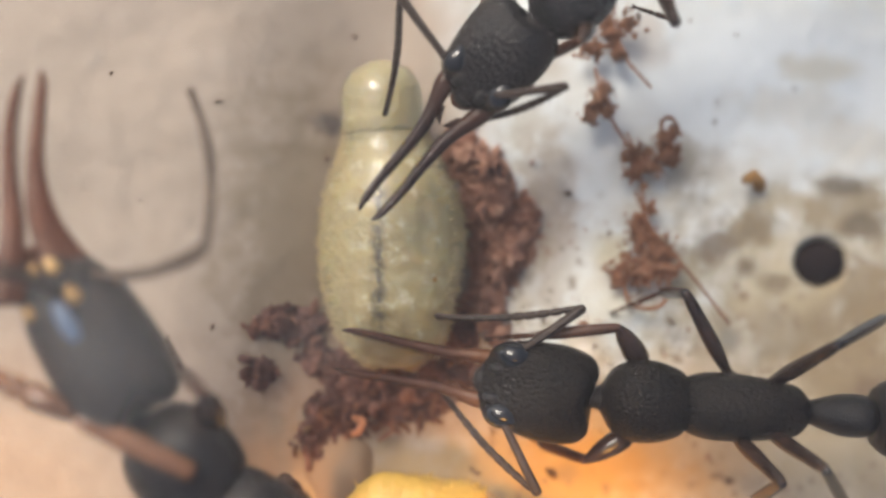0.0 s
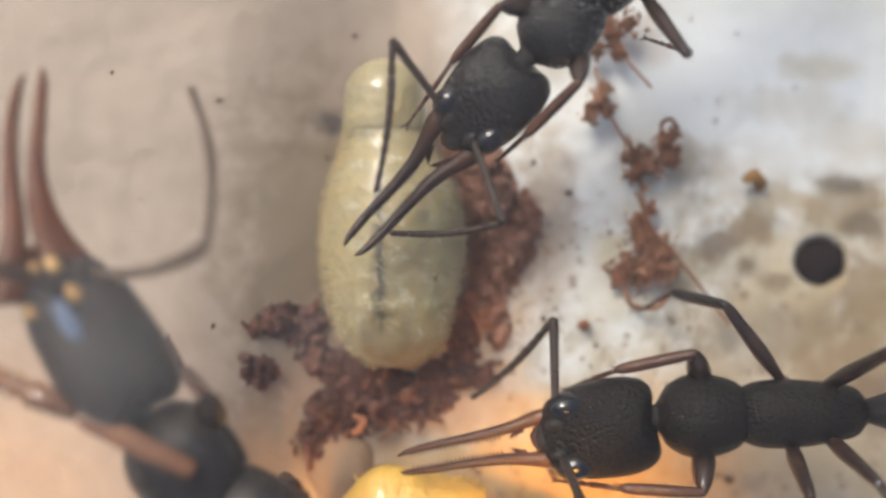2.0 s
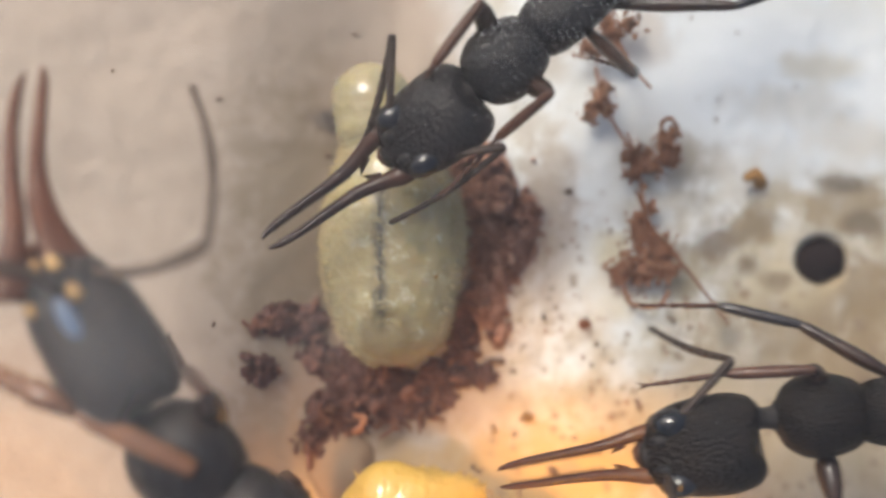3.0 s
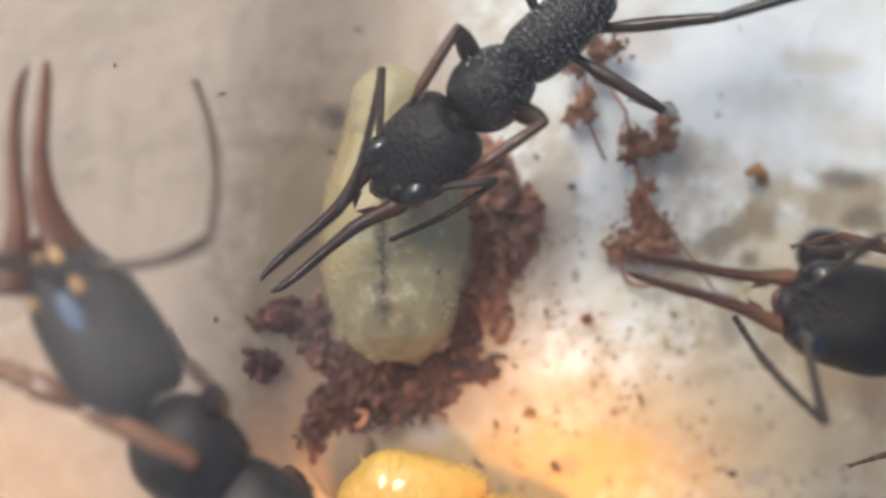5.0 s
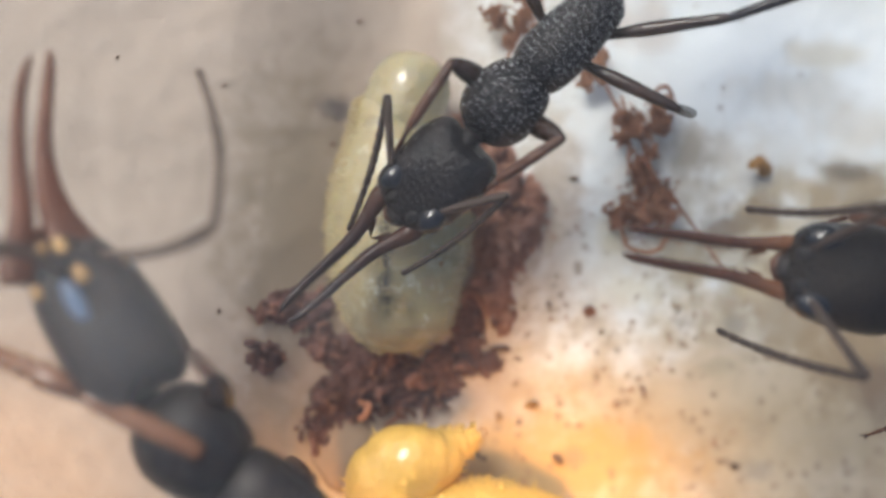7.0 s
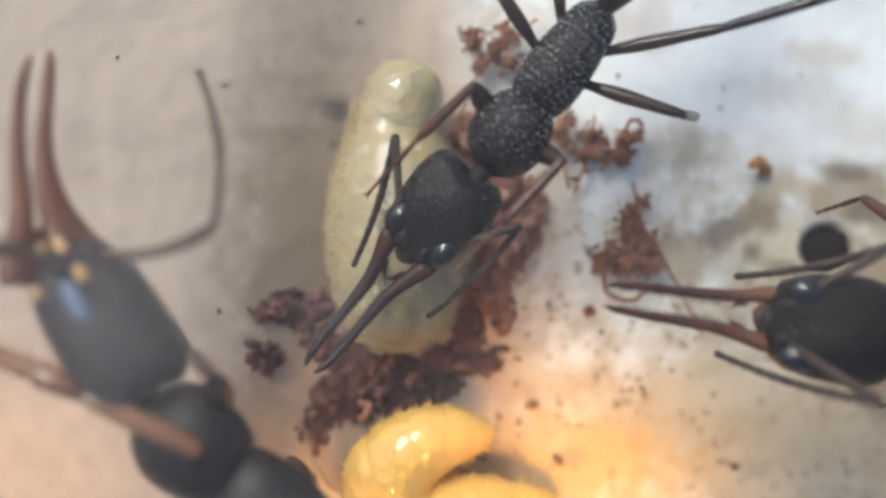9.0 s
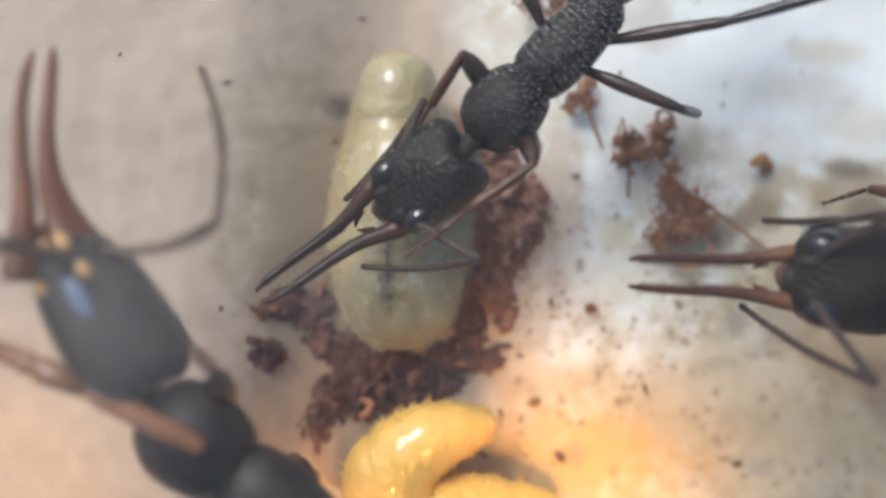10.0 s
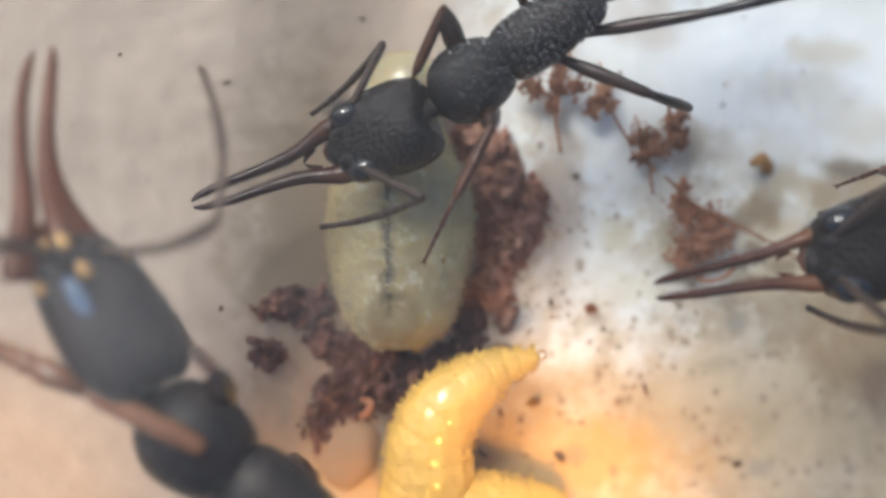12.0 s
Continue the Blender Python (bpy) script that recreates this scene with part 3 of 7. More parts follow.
def build_head(ant):
    bm = bmesh.new()
    rows = [(-1.47, 0, -0.05, 0.6, 0.34), (-1.38, 0, 0, 0.86, 0.56), (-1.12, 0, 0.02, 1.09, 0.78), (-0.6, 0, 0.03, 1.21, 0.88), (0.0, 0, 0.03, 1.19, 0.86),
              (0.5, 0, 0.0, 1.13, 0.77), (0.9, 0, -0.04, 1.0, 0.64), (1.2, 0, -0.06, 0.84, 0.48), (1.4, 0, -0.08, 0.5, 0.33)]
    loft(bm, rows, 40, 5, 2.2, head_shape)
    head = part("head", bm, skin[2], ant, "black pitted head")
    granules("hair_coat", head, rows, 2.2, round(90 * hairiness[0]), 3, head_shape, 0.75)
    for s in (-1, 1):
        bm = bmesh.new()
        ball(bm, ((0.50, 0.56, 0.66) if s > 0 else (0.42, -0.96, 0.1)) if bow[0] else (0.72, s * 0.72, 0.32), (0.40, 0.19, 0.2) if bow[0] else (0.50, 0.36, 0.41), detail=3)
        part("eye", bm, SKY_GLINT_EYE if bow[0] else EYE, head, "compound eye with a blue sky glint in its colour" if bow[0] else "glossy black compound eye")
        bm = bmesh.new()
        ball(bm, (1.02, s * 0.36, 0.42), (0.27, 0.15, 0.15))
        part("frontal_lobe", bm, skin[1], head)
    bm = bmesh.new()
    ball(bm, (1.34, 0, 0.06), (0.26, 0.34, 0.2))
    part("clypeus", bm, skin[1], head, "shiny brownish clypeus")
    if bow[0]:
        # small amber balls added where the warm bulb glints on the joints
        for x, y, z, r in ((0.82, 0.14, 0.56, 0.17), (1.40, 0.07, 0.24, 0.16), (0.74, -0.80, 0.42, 0.14), (0.90, 0.94, 0.2, 0.13), (1.5, 0.32, -0.05, 0.12)):
            bm = bmesh.new()
            ball(bm, (x, y, z), (r * 1.1, r, r * 0.7), 3, 0.2)
            part("bulb_glint_spot", bm, BULB_GLINT, head, "added amber spot for a bulb glint on a joint")
    bm = bmesh.new()
    ball(bm, (1.4, 0, -0.1), (0.3, 0.36, 0.13), 2, 0.1)
    part("labrum", bm, RUST, head, "reddish brown labrum")
    return head


def build_jaw(head, s):
    bm = bmesh.new()
    line = [(-0.12, 0.06, 0, 0.25, 0.2), (0.2, 0.05, 0, 0.24, 0.2), (0.5, -0.02, 0.0, 0.2, 0.17), (0.85, -0.12, 0.01, 0.175, 0.145), (1.3, -0.19, 0.03, 0.155, 0.13),
            (2.0, -0.19, 0.07, 0.125, 0.11), (2.8, -0.16, 0.16, 0.105, 0.09), (3.4, -0.18, 0.28, 0.085, 0.075), (3.64, -0.23, 0.36, 0.05, 0.05), (3.72, -0.27, 0.4, 0.012, 0.012)]
    if slim[0] < 1:
        line = [(x, -0.12 + 0.5 * (y + 0.12), z, w, h) for x, y, z, w, h in line]
    broad = (jaw_root[0] - 1) * (0.3 if s > 0 else 1.0)
    line = [(x, y + s * bow[0] * math.sin(math.pi * min(max(x / 3.72, 0.0), 1.0)), z, w, h) for x, y, z, w, h in line]
    loft(bm, [(x, s * y, z, slim[0] * w * 1.14 * (1 + broad * max(0.0, 1 - x / 2.2)), h * 1.1) for x, y, z, w, h in line], 12, 5)
    cone(bm, (0.64, -s * 0.2, 0), (0.98, -s * (0.52 if slim[0] == 1 else 0.4), -0.03), 0.16 * slim[0], 8)
    rows = smooth_rows(line, 6)
    for k in range(22):
        x = 1.2 + k * 0.104
        y, w, z = (np.interp(x, rows[:, 0], rows[:, i]) for i in (1, 3, 2))
        cone(bm, (x, s * (y - w), z), (x + 0.02, s * (y - w * 1.2 - 0.06), z - 0.01), 0.035, 5)
    bmesh.ops.scale(bm, vec=(jaw_reach[0] * (1.08 if bow[0] and s > 0 else 1.0), 1, 1), verts=bm.verts)
    ob = part("mandible", bm, PALE_JAW if bow[0] else RED_JAW if slim[0] < 1 else JAW, head, "long toothed dull brown mandible" if bow[0] else "long toothed reddish black mandible")
    return ob


def build_antenna(head, bent=0.0):
    bm = bmesh.new()
    loft(bm, [(-0.03, 0, 0, 0.06, 0.06), (0.06, 0, 0, 0.10, 0.10), (0.16, 0, 0, 0.07, 0.07), (0.5, 0, 0, 0.095, 0.095), (1.75, 0, 0, 0.11, 0.11),
              (2.4, 0, 0, 0.12, 0.12), (2.52, 0, 0, 0.05, 0.05)], 10, 3)
    for v in bm.verts:
        v.co.y -= bent * math.sin(math.pi * min(max(v.co.x / SCAPE, 0.0), 1.0))
    scape = part("antenna_scape", bm, PALE_FEELER if bent else FEELER, head)
    bm = bmesh.new()
    rows = []
    cuts = [0, 0.2] + [0.2 + (FLAGELLUM - 0.2) * k / 11 for k in range(1, 12)]
    for k, (a, b) in enumerate(zip(cuts, cuts[1:])):
        r = 0.08 + 0.018 * math.sin(math.pi * min(1, k / 9))
        rows += [(a + 0.008, 0, 0, r * 0.72, r * 0.72), (a + 0.05, 0, 0, r, r), (b - 0.05, 0, 0, r * 1.1, r * 1.1)]
    rows += [(FLAGELLUM + 0.02, 0, 0, 0.03, 0.03)]
    rows = [(x, (0.13 - 1.8 * bent) * math.sin(math.pi * x / FLAGELLUM), 0, w, h) for x, y, z, w, h in rows]
    loft(bm, rows, 9, 1)
    return scape, part("antenna_flagellum", bm, PALE_FEELER if bent else FEELER, head, "brown beaded antenna flagellum")


def build_leg(ant, kind, stout=1.0):
    lf, lt, la = LEG_LENGTHS[kind]
    lt *= 1.17 if stout > 1 else 1.0
    thick = {"F": 1.55, "M": 1.05, "H": 1.0}[kind]
    bm = bmesh.new()
    loft(bm, [(-0.05, 0, 0, 0.10, 0.10), (0.1, 0, 0, 0.17, 0.17), (0.3, 0, 0, 0.13, 0.14), (0.4 * lf, 0, 0, 0.19 * thick, 0.22 * thick),
              (0.75 * lf, 0, 0, 0.16 * thick, 0.18 * thick), (0.95 * lf, 0, 0, 0.14, 0.15), (lf + 0.07, 0, 0, 0.07, 0.08)], 14, 4)
    femur = part("femur", bm, SHANK, ant, "dark brown femur")
    bm = bmesh.new()
    loft(bm, [(-0.06, 0, 0, 0.07, 0.08), (0.1, 0, 0, 0.125 * stout, 0.135 * stout), (0.5 * lt, 0, 0, 0.15 * stout, 0.16 * stout), (0.9 * lt, 0, 0, 0.135 * stout, 0.135 * stout), (lt + 0.04, 0, 0, 0.06, 0.06)], 12, 4)
    for s in (-1, 1):
        cone(bm, (lt * 0.97, s * 0.05, -0.06), (lt * 1.14, s * 0.12, -0.16), 0.025)
    for k in range(14):
        a = 2.4 * k
        x = lt * (0.2 + 0.055 * k)
        cone(bm, (x, 0.1 * math.cos(a), 0.1 * math.sin(a)), (x + 0.1, 0.19 * math.cos(a), 0.19 * math.sin(a)), 0.012, 4)
    tibia = part("tibia", bm, LAMPLIT_LEG if stout > 1 else RUST if kind == "F" else BLUE_SHANK, ant, "tibia with warm lamplight in its colour" if stout > 1 else "reddish brown tibia" if kind == "F" else "glossy blue-black tibia")
    bm = bmesh.new()
    rows, x = [], 0.0
    for k, share in enumerate((0.45, 0.17, 0.14, 0.1, 0.14)):
        r = (0.07 - 0.006 * k) * stout * (2.3 if stout > 1 else 1.0)
        rows += [(x + 0.01, 0, 0, r * 0.7, r * 0.7), (x + share * la - 0.04, 0, 0, r * 1.15, r * 1.15)]
        x += share * la
    rows += [(la, 0, 0, 0.03, 0.03)]
    loft(bm, rows, 8, 2)
    for s in (-1, 1):
        tube(bm, [(la - 0.03, s * 0.02, 0), (la + 0.07, s * 0.07, 0.02), (la + 0.13, s * 0.09, -0.06)], [0.025, 0.018, 0.006], 6)
    return femur, tibia, part("tarsus", bm, LAMPLIT_LEG if stout > 1 else RUST, ant, "jointed reddish tarsus with claws")


def build_ant(label, size, form=(1.0, 1.0), reach=1.0, stout=1.0, hairy=0.4, broad=1.0, shift=0.0, bent=0.0, thin=1.0, armour=(ARMOUR, SMOOTH, FINE_ARMOUR)):
    """Long-jawed ant; its empty is at the middle of the front of the chest. Returns its moving parts by name."""
    skin[:], hair_size[0] = armour, 0.75 if hairy > 0.7 else 0.5
    ant_size[0], jaw_reach[0], jaw_root[0], bow[0], slim[0], hairiness[0] = size, reach, broad, bent, thin, hairy
    ant = tagged(new("ant"), label, "ant", "ants in the nest")
    bm = bmesh.new()
    rows = [(1.18, 0, -0.12, 0.2, 0.2), (1.02, 0, -0.04, 0.42, 0.38), (0.8, 0, 0, 0.76, 0.66), (0.35, 0, 0.04, 1.0, 0.86), (-0.15, 0, 0.06, 1.02, 0.88),
              (-0.65, 0, 0.04, 0.90, 0.80), (-0.95, 0, 0, 0.74, 0.68), (-1.06, 0, -0.02, 0.55, 0.5)]
    loft(bm, rows, 32, 5)
    plate = part("pronotum", bm, skin[0], ant, "black pitted front of the thorax")
    granules("hair_coat", plate, rows, 2.0, round(180 * hairy), 4)
    bm = bmesh.new()
    loft(bm, [(1.0, 0, -0.05, 0.34, 0.34), (1.3, 0, -0.02, 0.26, 0.26), (1.5, 0, 0.0, 0.3, 0.28)], 20, 4)
    part("neck", bm, skin[1], ant)
    bm = bmesh.new()
    rows = [(-0.96, 0, -0.02, 0.52, 0.48), (-1.06, 0, 0, 0.69, 0.62), (-1.5, 0, 0.03, 0.82, 0.77), (-2.3, 0, 0.02, 0.83, 0.76), (-3.1, 0, -0.02, 0.73, 0.7),
              (-3.7, 0, -0.08, 0.62, 0.58), (-3.98, 0, -0.14, 0.38, 0.4)]
    loft(bm, rows, 28, 5, 2.2)
    plate = part("hind_thorax", bm, skin[0], ant, "black granular rear of the thorax")
    granules("hair_coat", plate, rows, 2.2, round(310 * hairy), 5)
    bm = bmesh.new()
    loft(bm, [(-3.9, 0, -0.25, 0.22, 0.24), (-4.2, 0, -0.1, 0.34, 0.42), (-4.8, 0, 0.0, 0.52, 0.62), (-5.4, 0, 0.0, 0.5, 0.6), (-5.7, 0, -0.1, 0.26, 0.34)], 20, 4)
    part("petiole", bm, skin[1], ant)
    x = -5.6
    for k, (length, r) in enumerate(((1.6, 0.98), (1.7, 1.12), (0.95, 0.92), (0.7, 0.66), (0.6, 0.38))):
        bm = bmesh.new()
        loft(bm, [(x, 0, -0.05, r * 0.72, r * 0.7), (x - 0.2 * length, 0, 0, r * 0.95, r * 0.92), (x - 0.6 * length, 0, 0, r, r),
                  (x - length, 0, 0, r * 0.86, r * 0.86), (x - length - 0.06, 0, 0, r * 0.7, r * 0.7)], 24, 4)
        part("gaster_segment", bm, skin[1], ant)
        x -= length
    head_form[:] = form
    parts = {"ant": ant, "size": size, "form": form, "shift": shift, "head": build_head(ant)}
    head_form[:] = (1.0, 1.0)
    for side, s in (("L", 1), ("R", -1)):
        parts["jaw", side] = build_jaw(parts["head"], s)
        parts["antenna", side] = build_antenna(parts["head"], bent)
        for kind in "FMH":
            bm = bmesh.new()
            hx, hy, hz = HIPS[kind]
            loft(bm, [(hx + 0.28, s * (hy - 0.22), hz + 0.25, 0.2, 0.24), (hx + 0.12, s * (hy - 0.1), hz + 0.1, 0.3, 0.3), (hx - 0.05, s * hy, hz - 0.05, 0.24, 0.24),
                      (hx - 0.16, s * (hy + 0.04), hz - 0.1, 0.1, 0.1)], 14, 3)
            part("coxa", bm, RUST, ant, "reddish brown coxa")
            parts["leg", side + kind] = build_leg(ant, kind, stout if side + kind == "LF" else 1.0)
    ant_size[0] = 1.0
    return parts


nurse = build_ant("black long-jawed ant leaning over the cream larva", 0.9, reach=1.1, hairy=0.75)
visitor = build_ant("black long-jawed ant stepping back from the larva", 1.0, hairy=0.0, broad=0.85, thin=0.82, armour=(WARM_ARMOUR, SMOOTH, WARM_ARMOUR))
guard = build_ant("black long-jawed ant resting still on the ledge", 1.1, (1.12, 0.88), stout=1.45, broad=2.0, shift=0.3, bent=0.2, armour=(BOUNCE_ARMOUR, BOUNCE_ARMOUR, BOUNCE_ARMOUR))


# ---- larvae ----
def bristles(bm, rows, along_y, per_ring, length, rng, low=-0.35):
    """Short bent hairs standing on a lofted body."""
    for x, y, z, w, h in rows:
        for k in range(per_ring):
            a = 2 * math.pi * (k + rng.random()) / per_ring
            c, s = math.cos(a), math.sin(a)
            if s < low or s > 0.6:
                continue
            j = rng.uniform(-0.06, 0.06)
            base = Vector((x + j, y + w * 0.985 * c, z + h * 0.985 * s))
            tip = base + Vector((rng.uniform(-0.3, 0.3), c, s)).normalized() * length * rng.uniform(0.6, 1.2)
            if along_y:
                base, tip = Vector((base.y, base.x, base.z)), Vector((tip.y, tip.x, tip.z))
            cone(bm, base, tip, 0.038, 4)


def build_grub():
    """The straight larva, lying on its back: a body and a head end that sways."""
    rng = random.Random(4)
    grub = tagged(new("larva"), "fat cream larva with fine bristles on the floor", "larva", "larvae in the nest")
    grub.matrix_basis = at_mm(-1.34, 0.3, 1.62)
    rows = [(-3.42, 0.0, -0.3, 0.2, 0.2), (-3.25, 0, -0.2, 0.72, 0.75), (-2.7, 0.04, -0.05, 1.3, 1.2), (-1.9, 0, 0, 1.6, 1.45), (-1.1, 0, 0, 1.78, 1.55),
            (-0.3, 0.04, 0, 1.88, 1.58), (0.4, 0.04, 0, 1.85, 1.55), (1.1, 0.0, 0.0, 1.69, 1.45), (1.8, -0.05, 0.0, 1.4, 1.26), (2.35, -0.1, 0.0, 1.15, 1.07),
            (2.75, -0.14, 0.05, 1.0, 0.95), (3.1, -0.16, 0.05, 0.84, 0.8), (3.3, -0.16, 0.05, 0.4, 0.4)]
    fine = smooth_rows(rows, 10)
    ringed = [(x, y, z, w * f, h * f) for (x, y, z, w, h) in fine for f in (1 - 0.006 * abs(math.cos(math.pi * (x + 3.4) / 0.62)) ** 4,)]
    bm = bmesh.new()
    loft(bm, ringed, 40, 1, 2.0, lambda co: Vector((co.y, co.x, co.z)))
    part("body", bm, GRUB, grub, "translucent cream body with dark gut line")
    bm = bmesh.new()
    bristles(bm, [r for r in smooth_rows(rows, 5)[2:-2]], True, 48, 0.2, rng)
    tagged(part("bristle_coat", bm, SPINE, grub), kind="stuff")
    # two rings that carry the head, local to their own middle
    made = []
    for name, rad, ln in (("front_segment", 1.05, 1.25), ("head", 1.05, 1.06)):
        bm = bmesh.new()
        rr = [(-ln, 0, 0, rad * 0.55, rad * 0.5), (-0.7 * ln, 0, 0, rad * 0.99, rad * 0.9), (-0.15 * ln, 0, 0, rad, rad * 0.92), (0.4 * ln, 0, 0, rad * 0.93, rad * 0.86),
              (0.8 * ln, 0, 0.02, rad * 0.66, rad * 0.62), (1.02 * ln, 0, 0.03, rad * 0.25, rad * 0.25)]
        loft(bm, rr, 32, 5, 2.0, lambda co: Vector((co.y, co.x, co.z)))
        bristles(bm, smooth_rows(rr, 3)[3:-3], True, 26, 0.09, rng)
        if name == "head":
            for rho, thick in ((0.62, 0.03), (0.36, 0.022)):  # folds round the mouth
                ring = [(rho * math.cos(a), 0.2 + rho * math.sin(a), 0.905 * math.sqrt(max(0.0, rad ** 2 - (0.2 + rho * math.sin(a)) ** 2 - (rho * math.cos(a)) ** 2)) - 0.02) for a in np.linspace(0.4, 2.7, 17)]
                tube(bm, ring, [thick] * 17, 6)
        ob = part(name, bm, GRUB_PLAIN, grub)
        made.append(ob)
    bm = bmesh.new()
    for s in (-1, 1):
        tube(bm, [(s * 0.16, 0.6, 0.66), (s * 0.09, 0.68, 0.68), (s * 0.02, 0.66, 0.69)], [0.03, 0.04, 0.02], 6)
    ball(bm, (0, 0.64, 0.66), (0.12, 0.08, 0.06), 1, 0.2)
    part("mouth", bm, MOUTH, made[1], "small brown mouth")
    return grub, made


grub, grub_rings = build_grub()

CURL_RADII = (0.85, 1.08, 1.2, 1.16, 1.07, 0.95, 0.74, 0.45, 0.22)
CURL_STEPS = 6
CURL_RINGS = 8 * CURL_STEPS + 1


def build_curled():
    """The curled larva by the warm light: a chain of round overlapping rings."""
    rng = random.Random(8)
    worm = tagged(new("larva"), "yellow curled larva glowing in warm light", "larva", "larvae in the nest")
    worm.matrix_basis = at_mm(-0.5, -6.5, 0)
    rings = []
    for k in range(CURL_RINGS):
        q = k / CURL_STEPS
        r = float(np.interp(q, range(9), CURL_RADII)) * (1 + 0.03 * math.sin(9.0 * q))
        long = r * (1.45 if q < 7.3 else 1.1)
        bm = bmesh.new()
        rr = [(long * math.sin(a), 0, 0, r * math.cos(a), 0.95 * r * math.cos(a)) for a in np.linspace(-1.5, 1.5, 13)]
        loft(bm, rr, 32, 2)
        hairs = bmesh.new()
        for j in range(8):
            a, x = (rng.uniform(-0.3, 0.3) if j < 3 else rng.uniform(-1.0, 1.0) if j < 6 else rng.uniform(2.6, 3.6)), rng.uniform(-0.2, 0.2)
            w = 0.985 * r * math.sqrt(1 - (x / long) ** 2)
            base = Vector((x, w * math.cos(a), 0.95 * w * math.sin(a)))
            cone(hairs, base, base * (1 + rng.uniform(0.14, 0.25) / r) + Vector((rng.uniform(-0.03, 0.03), 0, 0)), 0.045, 5)
        for j in range(8):
            a, x = rng.choice((0.0, math.pi)) + rng.uniform(-0.7, 0.7), long * rng.uniform(-0.85, 0.85)
            w = 0.985 * r * math.sqrt(1 - (x / long) ** 2)
            base = Vector((x, w * math.cos(a), 0.95 * w * math.sin(a)))
            cone(hairs, base, base * (1 + rng.uniform(0.14, 0.22) / r), 0.04, 5)
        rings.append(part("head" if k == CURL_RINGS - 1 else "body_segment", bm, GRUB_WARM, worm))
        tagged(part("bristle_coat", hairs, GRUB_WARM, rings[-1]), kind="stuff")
    bm = bmesh.new()
    for s in (-1, 1):
        tube(bm, [(0.24, s * 0.12, 0.05), (0.34, s * 0.1, 0.04), (0.42, s * 0.02, 0.02)], [0.04, 0.035, 0.015], 6)
    part("mouth", bm, MOUTH, rings[-1], "small brown mouth")
    return worm, rings


worm, worm_rings = build_curled()


# ---- frass and crumbs ----
def crumb_meshes(material):
    made = []
    for k in range(7):
        bm = bmesh.new()
        rng = random.Random(50 + k)
        if k < 4:
            ball(bm, (0, 0, 0), (1.15, rng.uniform(0.35, 0.75), rng.uniform(0.3, 0.6)), k + 1, 0.9, 3, 0.6)
        else:
            bend = [(math.cos(a) * 0.9, math.sin(a) * 0.7, 0.25 * math.sin(2.3 * a + k)) for a in np.linspace(0.2, rng.uniform(2.2, 4.0), 6)]
            tube(bm, bend, [0.2, 0.34, 0.3, 0.36, 0.28, 0.14], 6)
        made.append(mesh_of("crumb", bm, material))
    return made


CRUMBS, DARK_CRUMBS, FLAKES = crumb_meshes(CRUMB), crumb_meshes(DARK_CRUMB), crumb_meshes(ORANGE_CRUMB)


def turned(rng):
    return Euler((rng.uniform(0, 6.28), rng.uniform(0, 6.28), rng.uniform(0, 6.28)))


def crumb(meshes, rng, x, y, z, size, parent=None):
    ob = new("crumb", rng.choice(meshes))
    ob.parent = parent
    ob.matrix_basis = Matrix.LocRotScale((x * MM, y * MM, z * MM), turned(rng), [size] * 3)
    return ob


SHARD = bmesh.new()
bmesh.ops.create_icosphere(SHARD, subdivisions=2, radius=1.0)
SHARD_POINTS = [v.co.copy() for v in SHARD.verts]
SHARD_FACES = [[v.index for v in f.verts] for f in SHARD.faces]
SHARD.free()


def shard(bm, rng, centre, scale=1.0, long=1.0):
    """A torn, uneven sliver of frass."""
    o = Vector((rng.uniform(0, 50), rng.uniform(0, 50), 0))
    turn = turned(rng).to_matrix()
    size = Vector((long * rng.uniform(0.07, 0.24), rng.uniform(0.04, 0.09), rng.uniform(0.03, 0.08))) * scale
    made = [bm.verts.new(centre + turn @ (Vector((v.x * size.x, v.y * size.y, v.z * size.z)) * (1 + 0.7 * noise.noise(v * 1.6 + o) + 0.4 * noise.noise(v * 4.5 + o)))) for v in SHARD_POINTS]
    for f in SHARD_FACES:
        bm.faces.new([made[i] for i in f])


def heap(label, beds, meshes, seed):
    """A loose pile: beds are ellipses x, y, rx, ry, height, count."""
    rng = random.Random(seed)
    pile = tagged(new("debris_heap"), label, "debris")
    cx, cy = beds[0][:2]
    pile.matrix_basis = at_mm(cx, cy, 0)
    grit = bmesh.new()
    for x, y, rx, ry, top, count in beds:
        ball(grit, (x - cx, y - cy, ground_height(x, y)), (rx * 0.86, ry * 0.86, top * 0.55), count, 0.5, 5, 0.35)
        for k in range(count * 4):
            a, q = rng.uniform(0, 2 * math.pi), math.sqrt(rng.random())
            px, py = x + rx * q * math.cos(a), y + ry * q * math.sin(a)
            z = ground_height(px, py) + rng.random() * top * (1.05 - q * q) + 0.06
            if k < count:
                crumb(meshes, rng, px - cx, py - cy, z, rng.choice((0.08, 0.1, 0.13, 0.17, 0.21, 0.28)) * rng.uniform(0.8, 1.2), pile)
            else:
                shard(grit, rng, Vector((px - cx, py - cy, z * 0.85)))
    tagged(part("fine_grit", grit, meshes[0].materials[0], pile), kind="stuff")
    return pile


